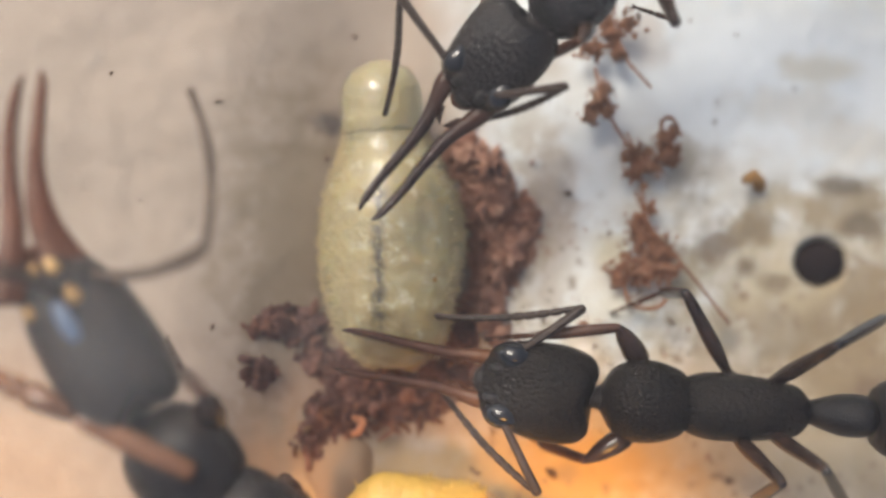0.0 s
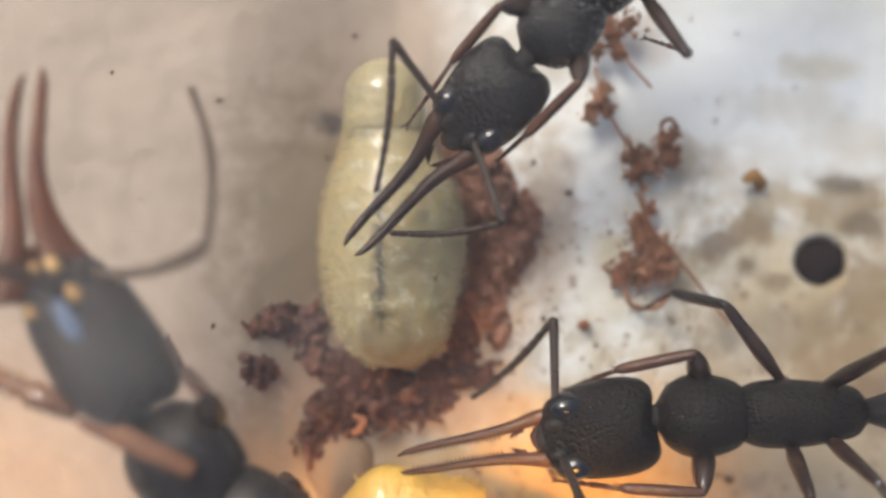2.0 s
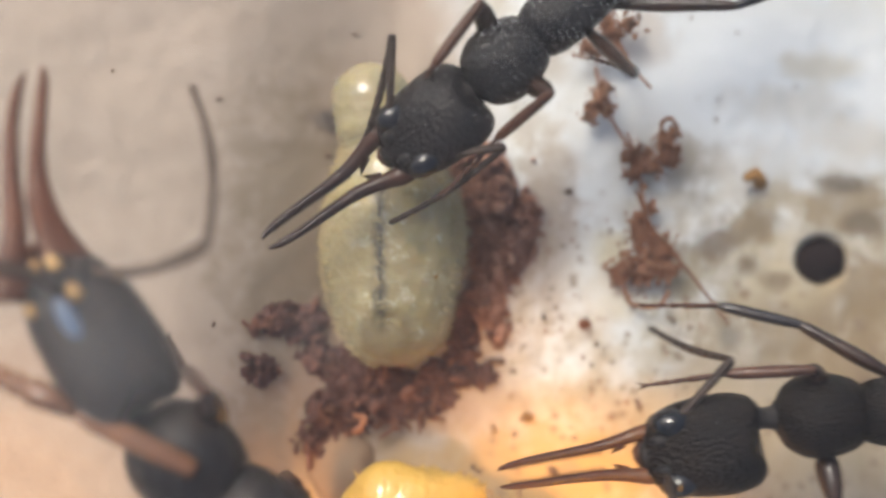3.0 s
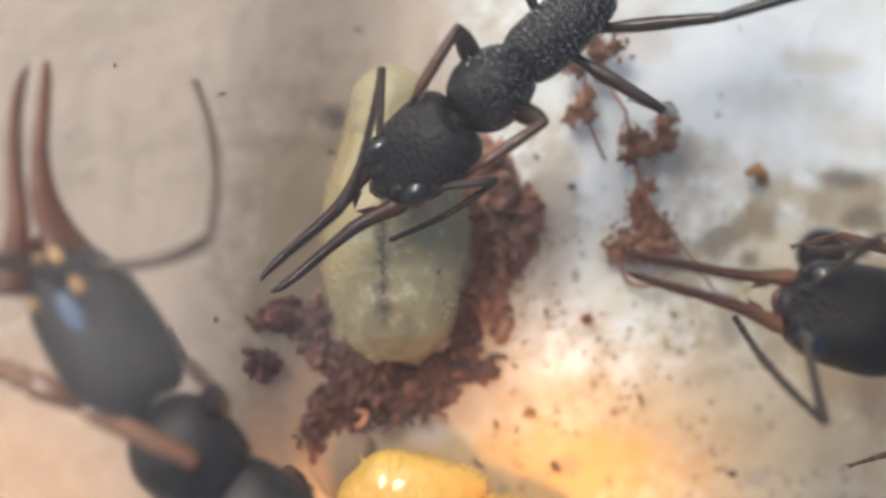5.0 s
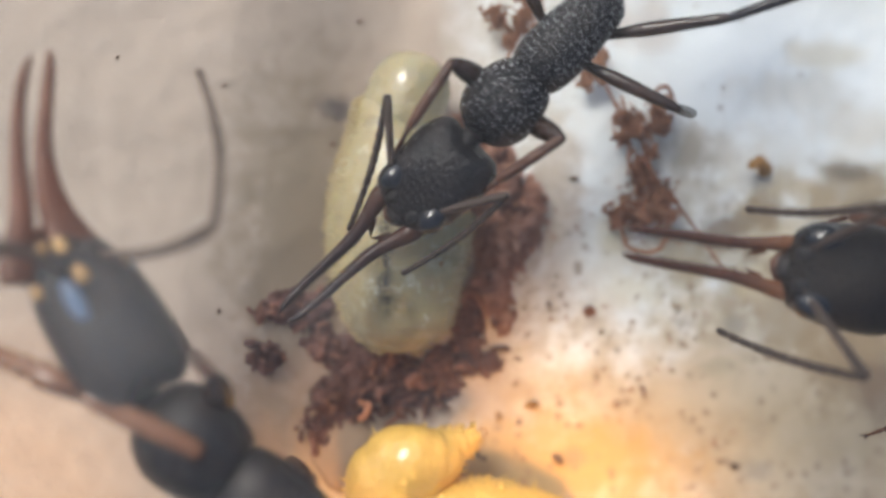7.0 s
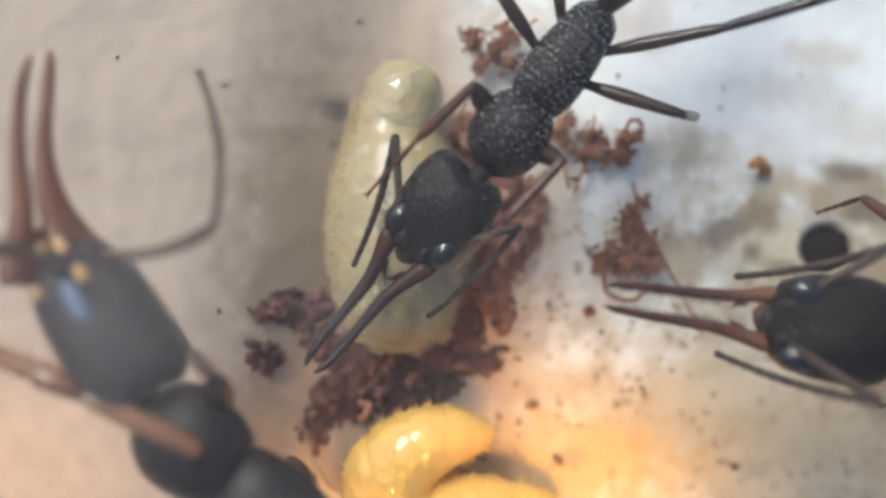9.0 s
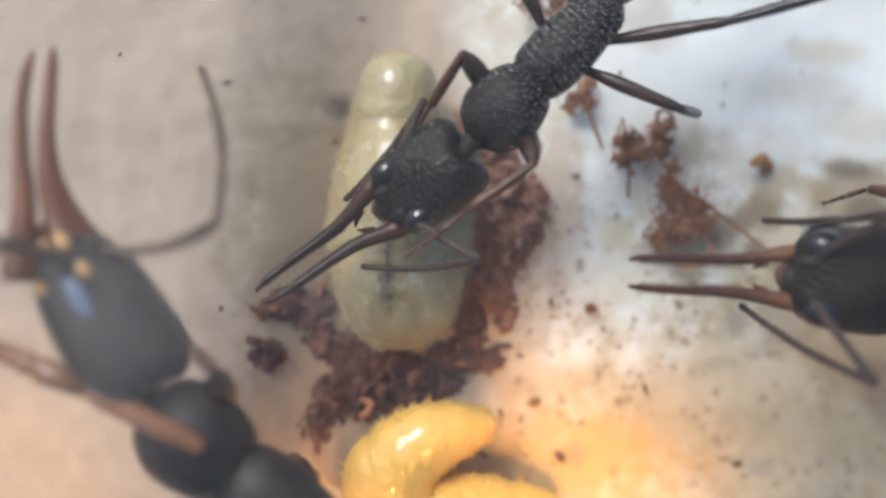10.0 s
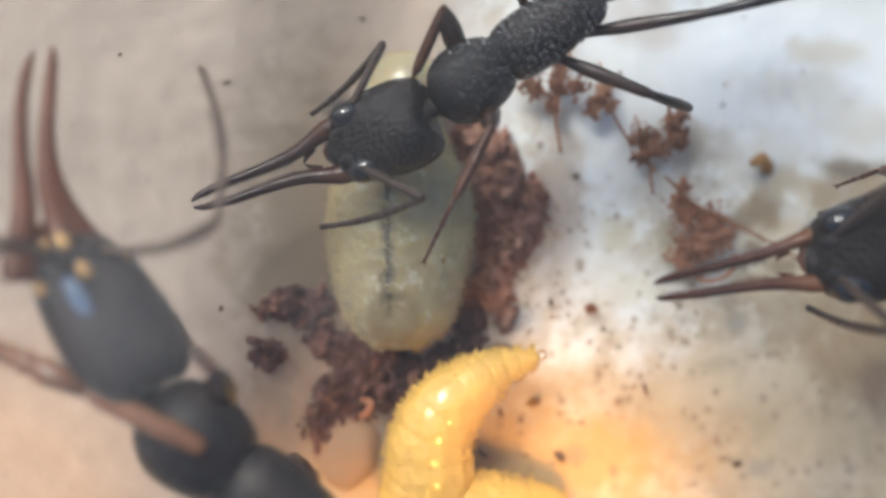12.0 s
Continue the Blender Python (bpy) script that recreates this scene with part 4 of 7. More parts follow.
heap("dark red-brown frass heap beside the larva's tail", [
    (-2.3, -3.2, 1.2, 0.7, 0.6, 46), (-3.9, -2.0, 0.8, 0.5, 0.5, 30), (-4.6, -1.95, 0.6, 0.4, 0.3, 11), (-1.4, -4.0, 1.7, 0.75, 0.6, 58), (-2.7, -4.4, 1.1, 0.7, 0.4, 30), (-3.55, -2.75, 0.4, 0.6, 0.3, 9),
    (0.2, -3.4, 0.8, 0.5, 0.5, 30), (-4.85, -3.25, 0.45, 0.45, 0.4, 12), (-3.4, -5.3, 0.7, 0.5, 0.3, 14), (0.9, -3.5, 0.6, 0.3, 0.2, 10), (0.55, -2.3, 0.45, 0.85, 0.3, 22)], DARK_CRUMBS, 11)
heap("red-brown frass heap along the larva's side", [
    (1.2, 1.5, 0.75, 1.3, 0.9, 80), (1.5, 0.0, 0.8, 1.1, 0.8, 74), (1.15, -1.3, 0.5, 0.9, 0.6, 42), (0.5, 2.6, 0.5, 0.7, 0.5, 24), (1.4, -2.3, 0.2, 0.4, 0.2, 8),
    (2.2, 0.6, 0.35, 1.0, 0.25, 16)], CRUMBS, 12)


CHIPS = crumb_meshes(crumb_material("red_brown_chip", [(0.2, (0.17, 0.075, 0.045)), (0.8, (0.32, 0.15, 0.095))]))
rng = random.Random(44)
for k in range(26):
    x, y = rng.uniform(-3.4, 0.1), rng.uniform(-5.0, -3.1)
    ob = crumb(CHIPS[3:], rng, x, y, ground_height(x, y) + 0.42, rng.uniform(0.22, 0.38))
    ob.matrix_basis = ob.matrix_basis @ Matrix.Diagonal((1, 0.55, 0.5, 1))
    tagged(ob, "larger reddish chip lying on the frass heap", "frass chip", "chips on the frass heap")


KNOT = crumb_material("rusty_tan_frass", [(0.15, (0.18, 0.078, 0.042)), (0.5, (0.32, 0.15, 0.088)), (0.9, (0.46, 0.255, 0.16))])
KNOT_CRUMBS = crumb_meshes(KNOT)


def clump(lobes, seed, thread, curl=None):
    """Shreds of frass caught on a fibre and dragged about by the ants' feet; lobes: x, y, radius of its tufts."""
    rng = random.Random(seed)
    knot = tagged(new("frass_clump"), "rusty frass shreds strung on a thin fibre", "debris", "frass clumps on the fibre")
    fluff = bmesh.new()
    for lx, ly, r in lobes:
        r *= 1.12
        for k in range(round(420 * r)):
            a, q = rng.uniform(0, 2 * math.pi), abs(rng.gauss(0, 0.62))
            x, y, z = lx + r * q * math.cos(a), ly + r * q * math.sin(a), rng.uniform(-0.3, 0.5) * r * max(0.2, 1.3 - q)
            if k % 4 == 0:
                crumb(KNOT_CRUMBS[:5], rng, x, y, z, rng.choice((0.06, 0.08, 0.1, 0.13)), knot)
            else:
                shard(fluff, rng, Vector((x, y, z)), rng.choice((0.5, 0.7, 0.95)), 0.55)
    tagged(part("fluff", fluff, KNOT, knot), kind="stuff")
    bm = bmesh.new()
    tube(bm, smooth_rows(thread, 5), [0.045] * (5 * (len(thread) - 1) + 1), 6)
    part("fibre", bm, FIBRE, knot, "thin rusty fibre")
    if curl:
        bm = bmesh.new()
        tube(bm, smooth_rows(curl, 5), [0.06] * (5 * (len(curl) - 1) + 1), 6)
        part("curled_husk", bm, FIBRE, knot, "thin curled brown husk")
    return knot


knots = [clump([(0, 0, 0.3), (0.45, 0.25, 0.22), (-0.25, 0.5, 0.26), (-0.5, -0.4, 0.28), (0.2, -0.5, 0.18)], 31,
               [(-0.3, 1.4, 0), (-0.1, 0.6, 0.1), (0.3, -0.5, 0), (1.1, -1.45, 0)]),
         clump([(0, 0, 0.26), (-0.24, -0.34, 0.2), (0.15, 0.35, 0.16), (0.22, -0.25, 0.14)], 32,
               [(-0.1, 0.9, 0), (0.1, 0, 0.1), (0.4, -0.6, 0), (0.9, -1.3, -0.1)]),
         clump([(-0.5, 0.05, 0.27), (-0.1, -0.25, 0.32), (0.3, 0.4, 0.22), (0.42, 0.0, 0.3), (-0.5, -0.5, 0.16), (0.55, 0.62, 0.14)], 33,
               [(-0.7, 0.6, 0), (-0.45, 0, 0.1), (-0.3, -0.8, 0), (-0.2, -1.5, 0)],
               [(0.3, 0.5, 0.1), (0.2, 0.85, 0.15), (0.45, 1.0, 0.1), (0.65, 0.8, 0.0)]),
         clump([(-0.52, -0.5, 0.34), (-0.05, -0.55, 0.42), (0.32, -0.1, 0.38), (-0.1, 0.35, 0.32), (-0.2, 0.8, 0.2), (0.5, -0.45, 0.28), (-0.75, -0.75, 0.16), (0.12, 1.15, 0.12)], 34,
               [(-0.3, 1.6, 0), (0.1, 0.6, 0.2), (0.8, -0.2, 0.1), (1.5, -1.0, -0.1), (2.3, -2.0, -0.3)],
               [(-0.6, -1.0, 0), (-0.45, -1.4, -0.05), (0.0, -1.55, -0.1), (0.4, -1.45, -0.05), (0.6, -1.1, 0)])]

RED_CRUMBS = crumb_meshes(crumb_material("orange_red_crumb", [(0.2, (0.30, 0.11, 0.055)), (0.8, (0.50, 0.21, 0.11))]))
BROWN_CRUMBS = crumb_meshes(crumb_material("brown_crumb", [(0.2, (0.13, 0.075, 0.05)), (0.8, (0.25, 0.15, 0.10))]))
rng = random.Random(77)
for x, y, size, meshes, label in (
        (3.82, -2.08, 0.3, RED_CRUMBS[:2], "red-brown crumb on the plaster"), (1.41, -3.1, 0.2, BROWN_CRUMBS, "brown crumb on the plaster"),
        (3.38, 1.5, 0.12, BROWN_CRUMBS, "brown crumb on the plaster"), (8.42, 1.82, 0.55, FLAKES, "orange-brown flake on the plaster"),
        (5.26, -4.3, 0.16, CRUMBS, "red-brown crumb on the plaster"), (2.25, -4.65, 0.22, FLAKES, "orange-brown flake on the plaster"),
        (2.95, -6.08, 0.2, BROWN_CRUMBS, "brown crumb on the plaster"), (7.95, -6.46, 0.18, BROWN_CRUMBS, "brown crumb on the plaster"),
        (3.3, -0.05, 0.12, BROWN_CRUMBS, "brown crumb on the plaster"), (3.6, 0.05, 0.1, BROWN_CRUMBS, "brown crumb on the plaster"),
        (2.7, -1.9, 0.1, BROWN_CRUMBS, "brown crumb on the plaster"), (6.2, -2.05, 0.13, BROWN_CRUMBS, "brown crumb on the plaster"),
        (0.9, -6.0, 0.16, BROWN_CRUMBS, "brown crumb on the plaster"), (4.0, -4.1, 0.09, CRUMBS, "red-brown crumb on the plaster"),
        (1.3, -5.0, 0.14, FLAKES, "orange-brown flake on the plaster"), (2.5, 2.35, 0.14, CRUMBS, "red-brown crumb on the plaster"),
        (-3.1, 2.4, 0.07, BROWN_CRUMBS, "brown crumb on the plaster"), (-5.0, 4.9, 0.06, BROWN_CRUMBS, "brown crumb on the plaster"),
        (-5.7, 3.75, 0.07, BROWN_CRUMBS, "brown crumb on the plaster"), (-5.9, -2.0, 0.06, BROWN_CRUMBS, "brown crumb on the plaster"),
        (-2.4, 5.7, 0.07, BROWN_CRUMBS, "brown crumb on the plaster"), (-8.3, 4.4, 0.05, BROWN_CRUMBS, "brown crumb on the plaster"),
        (-7.6, 1.2, 0.05, BROWN_CRUMBS, "brown crumb on the plaster"), (-9.4, 2.6, 0.05, BROWN_CRUMBS, "brown crumb on the plaster"),
        (-2.55, -0.6, 0.06, BROWN_CRUMBS, "brown crumb on the plaster"), (4.6, 4.3, 0.08, BROWN_CRUMBS, "brown crumb on the plaster")):
    ob = crumb(meshes, rng, x, y, ground_height(x, y) + size * 0.35, size)
    tagged(ob, label, "crumb", "crumbs on the floor")
ob = crumb(FLAKES, rng, -0.2, -0.72, 2.75, 0.14)
tagged(ob, "tiny orange-brown flake on the larva's skin", "crumb")

ob = crumb(RED_CRUMBS[4:], rng, -2.35, -4.65, 0.95, 0.34)
tagged(ob, "curved orange shred lying on the frass heap", "frass chip", "chips on the frass heap")

bm = bmesh.new()
ball(bm, (0, 0, 0), (0.95, 1.05, 0.5), 9, 0.12, 4)
TAN = crumb_material("tan_plaster", [(0.2, (0.25, 0.165, 0.105)), (0.8, (0.36, 0.25, 0.165))])
lump = part("plaster_lump", bm, TAN, None, "smooth cream plaster lump beside the frass heap")
tagged(lump, category="lump")
lump.matrix_basis = at_mm(-2.85, -5.95, ground_height(-2.85, -5.95) - 0.05)

# fine specks strewn over the floor
rng = random.Random(91)
for name, stuff_of, count in (("brown_specks", KNOT, 120), ("dark_specks", BROWN_CRUMBS[0].materials[0], 90)):
    bm = bmesh.new()
    for k in range(count):
        x, y = 1.8 + 6.5 * rng.random() ** 1.5, rng.uniform(-7.2, 0.8)
        if noise.noise(Vector((x * 0.6, y * 0.6, 2.0))) > -0.1:
            shard(bm, rng, Vector((x, y, ground_height(x, y) + 0.02)), rng.choice((0.35, 0.45, 0.55, 0.7)), 0.6)
    tagged(part(name, bm, stuff_of), "fine brown specks strewn on the plaster", "specks", kind="stuff")

# blackish plug added in the dent to give the dark of a hole
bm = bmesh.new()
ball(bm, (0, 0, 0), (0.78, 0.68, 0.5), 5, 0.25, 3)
pellet = part("pellet", bm, PIT, None, "blackish plug standing in for a dark hole in the plaster")
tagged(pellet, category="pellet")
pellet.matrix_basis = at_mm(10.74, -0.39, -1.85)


# ---- what moves: tables of seconds and millimetres ----
NURSE_BODY = [
    (0, 2.93, 5.79, 5.2, -145.01, 4), (0.5, 3.24, 5.44, 5.2, -139.9, 4), (1, 3.24, 5.11, 5.2, -131.82, 4), (1.5, 3.31, 5.37, 5.2, -129.47, 4),
    (2, 2.66, 5.1, 5.2, -136.74, 4), (2.5, 1.81, 4.45, 5.2, -137.86, 4), (3, 1.34, 4.23, 5.2, -140.71, 4), (3.2, 1.27, 3.89, 5.2, -138.99, 4),
    (4.8, 0.97, 3.48, 5.2, -139.24, 4), (5, 0.96, 3.45, 5.2, -139.24, 4), (5.5, 1.22, 3.41, 5.2, -138.37, 4), (6, 1.21, 3.32, 5.2, -138.65, 4),
    (6.5, 1.03, 3.13, 5.2, -139.57, 4), (7, 1.21, 2.92, 5.2, -135, 4), (7.2, 1.08, 2.73, 5.2, -133.83, 4), (8.8, 1.34, 2.27, 5.2, -126.87, 4),
    (9, 1.34, 2.21, 5.2, -126.87, 4), (9.5, 1.19, 2.36, 5.2, -129.17, 4), (10, 1.16, 2.71, 5.2, -135, 4), (10.5, 1.03, 2.78, 5.2, -137.39, 4),
    (11, 0.96, 2.91, 5.2, -139.76, 4), (11.5, 0.64, 3.36, 5.2, -145.01, 4), (12, 0.38, 3.36, 5.2, -146.31, 4),
]
NURSE_HEAD = [
    (0, 1.26, 4.47, 4.9, -129.89, 6), (0.5, 1.96, 3.92, 4.9, -120.75, 6), (1, 1.7, 3.46, 4.9, -122.5, 6), (1.5, 1.64, 3.72, 4.9, -126.65, 6),
    (2, 1.05, 3.45, 4.9, -132.75, 6), (2.5, 0.13, 2.99, 4.9, -146.66, 6), (3, -0.28, 2.84, 4.9, -144.62, 6), (3.2, -0.48, 2.56, 4.9, -148.52, 6),
    (4.8, -0.66, 2.07, 4.9, -140.37, 6), (5, -0.6, 2.05, 4.9, -139.41, 6), (5.5, -0.34, 1.81, 4.9, -136.24, 6), (6, -0.35, 1.72, 4.9, -139.05, 6),
    (6.5, -0.6, 1.6, 4.9, -140.98, 6), (7, -0.35, 1.25, 4.9, -137.44, 6), (7.2, -0.54, 1.12, 4.9, -135.56, 6), (8.8, -0.21, 0.53, 4.9, -128.55, 6),
    (9, -0.21, 0.47, 4.9, -129.73, 6), (9.5, -0.37, 0.62, 4.9, -136.28, 6), (10, -0.6, 1.17, 4.9, -144.69, 6), (10.5, -0.79, 1.24, 4.9, -149.09, 6),
    (11, -1.05, 1.57, 4.9, -154.01, 6), (11.5, -1.32, 2.22, 4.9, -160.57, 6), (12, -1.58, 2.22, 4.9, -159.8, 6),
]
NURSE_JAW_L = [
    (0, -1.3), (0.5, -0.9), (1, 2.4), (1.5, -2.7), (2, -1.6), (2.5, -1.9), (3, -2.2), (3.2, -2.2), (4.8, -1.5), (5, -1.5), (5.5, -2.3), (6, -2),
    (6.5, -1.9), (7, -2.1), (7.2, -2.4), (8.8, -1.9), (9, -2.1), (9.5, -3.8), (10, -1.9), (10.5, -1.8), (11, -3), (11.5, -3.2), (12, -3),
]
NURSE_ELBOW_L = [
    (0, 2.73, 3.56, 6.54), (0.5, 3.7, 2.78, 6.38), (1, 3.63, 1.9, 5.69), (1.5, 3.51, 2.18, 5.59), (2, 1.32, 0.54, 6.1), (2.5, 1.18, 1.19, 6.39),
    (3, 1.39, 2.27, 5.32), (3.2, 0.79, 0.82, 5.98), (4.8, 1.09, 1.26, 5.28), (5, 1.15, 1.37, 5.3), (5.5, 1.25, 1.54, 5.93), (6, 0.96, 0.68, 6.55),
    (6.5, 1.14, 0.53, 5.28), (7, 1.31, 0.82, 5.82), (7.2, 0.9, 0.29, 6.44), (8.8, 1.64, 0.19, 5.33), (9, 1.62, 0.14, 5.33), (9.5, 1.21, -0.79, 6.09),
    (10, 0.61, -0.72, 6.12), (10.5, 0.56, -0.53, 5.67), (11, -0.02, 0.03, 6.39), (11.5, -0.64, 0.5, 6.54), (12, -0.64, 0.65, 6.35),
]
NURSE_TIP_L = [
    (0, 0.69, 3.07, 3.83), (0.5, 2.62, 1.51, 3.4), (1, 1.15, 0.4, 3.87), (1.5, 0.6, 0.95, 4.3), (2, -1.29, 0.36, 3.89), (2.5, -1.72, 0.5, 4.7),
    (3, -1.3, 0.56, 4.08), (3.2, -2.22, 0.36, 4.43), (4.8, -1.76, -0.16, 4.04), (5, -1.39, 0.03, 3.44), (5.5, -0.88, -0.62, 4.35),
    (6, -1.48, -0.73, 4.61), (6.5, -1.72, -0.84, 4.01), (7, -1.13, -0.99, 4.24), (7.2, -1.34, -1.42, 4.52), (8.8, -0.55, -2.2, 4.24),
    (9, -0.56, -2.05, 3.85), (9.5, -1.81, -1.81, 4.86), (10, -2.16, -0.89, 4.12), (10.5, -2.33, -0.87, 3.88), (11, -2.58, -0.46, 4.18),
    (11.5, -2.85, 0.51, 3.93), (12, -3.14, 0.05, 4.1),
]
NURSE_JAW_R = [
    (0, 1.3), (0.5, 0.9), (1, -2.4), (1.5, 2.7), (2, 1.6), (2.5, 1.8), (3, 2.1), (3.2, 2.2), (4.8, 1.5), (5, 1.4), (5.5, 2.2), (6, 2), (6.5, 1.9),
    (7, 2), (7.2, 2.3), (8.8, 1.8), (9, 2), (9.5, 3.3), (10, 1.8), (10.5, 1.8), (11, 3.2), (11.5, 3.4), (12, 2.9),
]
NURSE_ELBOW_R = [
    (0, -0.99, 5.74, 5.6), (0.5, -0.18, 5.08, 5.53), (1, 0.03, 4.92, 5.55), (1.5, -0.61, 4.93, 5.53), (2, -1.16, 4.63, 6.08), (2.5, -0.5, 4.71, 6.27),
    (3, -1.18, 4.74, 5.84), (3.2, -0.98, 4.54, 5.54), (4.8, -1.57, 3.98, 5.52), (5, -1.49, 3.94, 5.52), (5.5, -1.3, 3.65, 5.52),
    (6, -1.25, 3.61, 5.51), (6.5, -1.08, 3.46, 5.48), (7, -1.44, 3.11, 5.49), (7.2, -1.23, 2.94, 5.46), (8.8, -1.17, 2.26, 5.42),
    (9, -1.26, 2.21, 5.42), (9.5, -0.88, 2.42, 5.43), (10, -0.63, 2.95, 5.44), (10.5, -0.58, 2.95, 5.41), (11, -0.74, 3.28, 5.42),
    (11.5, -0.85, 3.93, 5.44), (12, -1.57, 4.23, 5.48),
]
NURSE_TIP_R = [
    (0, -1.44, 3.27, 3.27), (0.5, -0.44, 1.77, 4.67), (1, -0.53, 1.55, 5.38), (1.5, -1.48, 1.63, 5.39), (2, -1.51, 1.23, 5.96),
    (2.5, -1.85, 1.95, 4.77), (3, -2.16, 1.82, 4.34), (3.2, -2.02, 2, 3.5), (4.8, -2.45, 0.77, 4.73), (5, -2.45, 0.74, 4.77),
    (5.5, -2.31, 0.54, 4.53), (6, -2.19, 0.71, 3.96), (6.5, -2.47, 0.49, 4.51), (7, -2.4, 0.04, 4.32), (7.2, -2.63, 0.08, 4.21),
    (8.8, -2.33, -0.76, 4.31), (9, -2.3, -0.82, 4.21), (9.5, -2.33, -0.37, 4.08), (10, -2.59, 0.7, 3.77), (10.5, -2.59, 1.08, 3.37),
    (11, -2.64, 1.79, 3), (11.5, -3.13, 3.16, 3), (12, -3.48, 2.85, 3),
]
NURSE_KNEE_LF = [
    (0, 3.09, 4.66, 6.06), (0.5, 4.13, 4.68, 6.18), (1, 3.91, 3.9, 5.95), (1.5, 3.86, 4.1, 5.89), (2, 3.04, 3.72, 5.84), (2.5, 2.39, 3.31, 6.04),
    (3, 2.37, 3.4, 6.11), (3.2, 2.29, 3.25, 6.16), (4.8, 2.19, 2.74, 6.04), (5, 2.19, 2.65, 6.02), (5.5, 2.43, 2.85, 6.1), (6, 2.43, 2.64, 6.07),
    (6.5, 2.12, 2.21, 6.04), (7, 2.5, 2.07, 5.96), (7.2, 1.99, 1.69, 6.03), (8.8, 2.42, 1.56, 6.11), (9, 2.49, 1.56, 6.1), (9.5, 2.1, 1.27, 5.98),
    (10, 1.82, 1.43, 5.92), (10.5, 1.87, 1.68, 6.02), (11, 1.68, 1.86, 6.09), (11.5, 1.18, 2.18, 6.05), (12, 0.86, 2.23, 6.1),
]
NURSE_ANKLE_LF = [
    (0, 2.48, 4.55, 4.42), (0.5, 2.86, 3.55, 5.75), (1, 3.05, 3.31, 4.54), (1.5, 3.14, 3.66, 4.35), (2, 1.88, 2.58, 5.19), (2.5, 1.09, 2.14, 5.9),
    (3, 1.22, 2.49, 5.15), (3.2, 0.99, 2.08, 6.03), (4.8, 0.74, 1.76, 5.94), (5, 0.74, 1.67, 5.92), (5.5, 1.42, 1.86, 5.05), (6, 1.09, 1.51, 5.96),
    (6.5, 0.74, 1.13, 5.94), (7, 1.07, 1.15, 5.54), (7.2, 0.97, 0.93, 4.83), (8.8, 1.21, 0.29, 6.03), (9, 1.28, 0.29, 6.02), (9.5, 1.07, 0.35, 4.89),
    (10, 0.38, 0.43, 5.85), (10.5, 0.57, 0.63, 5.5), (11, 0.49, 0.57, 6.05), (11.5, 0.22, 0.71, 5.99), (12, 0.06, 0.68, 6.03),
]
NURSE_FOOT_LF = [
    (0, 1.92, 4.39, 2.72), (0.5, 2.36, 3.23, 4.05), (1, 2.45, 2.8, 2.92), (1.5, 2.47, 3.23, 2.73), (2, 1.3, 2.11, 3.55), (2.5, -0.26, 1.14, 5.25),
    (3, -0.03, 1.19, 5.11), (3.2, -0.28, 0.9, 5.57), (4.8, 0.13, 1.32, 4.3), (5, 0.12, 1.3, 4.27), (5.5, 0.12, 0.63, 4.91), (6, -0.21, 0.26, 5.95),
    (6.5, -0.65, -0.01, 5.95), (7, 0.05, 0.28, 4.34), (7.2, -0.39, -0.25, 4.88), (8.8, -0.06, -0.99, 6.05), (9, 0.01, -0.99, 6.05),
    (9.5, -0.24, -0.87, 4.95), (10, -1.05, -0.67, 5.92), (10.5, -0.47, -0.6, 4.68), (11, -0.7, -0.78, 6.08), (11.5, -0.71, -0.78, 5.61),
    (12, -0.66, -0.79, 5.27),
]
NURSE_KNEE_LM = [
    (0, 5.03, 4.91, 6.75), (0.5, 5.34, 4.66, 6.68), (1, 5.44, 4.44, 6.49), (1.5, 5.39, 4.5, 6.15), (2, 5.35, 4.28, 6.32), (2.5, 5.3, 3.88, 5.97),
    (3, 4.08, 3.75, 6.76), (3.2, 5.16, 3.52, 5.54), (4.8, 4.92, 3.02, 5.09), (5, 4.93, 3.04, 5.09), (5.5, 5.12, 2.93, 5.08), (6, 5.18, 2.93, 5.11),
    (6.5, 5.09, 2.86, 5.15), (7, 5.21, 2.83, 5.17), (7.2, 5.13, 2.83, 5.2), (8.8, 5.29, 2.7, 5.23), (9, 5.31, 2.69, 5.24), (9.5, 5.18, 2.69, 5.22),
    (10, 5.21, 2.75, 5.2), (10.5, 5.16, 2.83, 5.22), (11, 5.15, 2.92, 5.24), (11.5, 4.86, 3.09, 5.2), (12, 4.61, 3.05, 5.19),
]
NURSE_ANKLE_LM = [
    (0, 5.4, 5.27, 5.03), (0.5, 5.73, 5, 4.96), (1, 5.83, 4.77, 4.76), (1.5, 5.77, 4.82, 4.42), (2, 5.74, 4.59, 4.59), (2.5, 5.67, 4.18, 4.23),
    (3, 4.4, 4.04, 5.01), (3.2, 5.53, 3.79, 3.8), (4.8, 5.56, 3.06, 3.41), (5, 5.55, 3.11, 3.41), (5.5, 5.66, 3.04, 3.37), (6, 5.75, 3.05, 3.41),
    (6.5, 5.82, 2.9, 3.51), (7, 5.94, 2.89, 3.52), (7.2, 5.94, 2.87, 3.59), (8.8, 6, 2.81, 3.58), (9, 6, 2.81, 3.58), (9.5, 5.97, 2.76, 3.61),
    (10, 6, 2.8, 3.58), (10.5, 6.04, 2.86, 3.65), (11, 6.12, 2.92, 3.72), (11.5, 5.97, 2.98, 3.79), (12, 5.76, 2.91, 3.81),
]
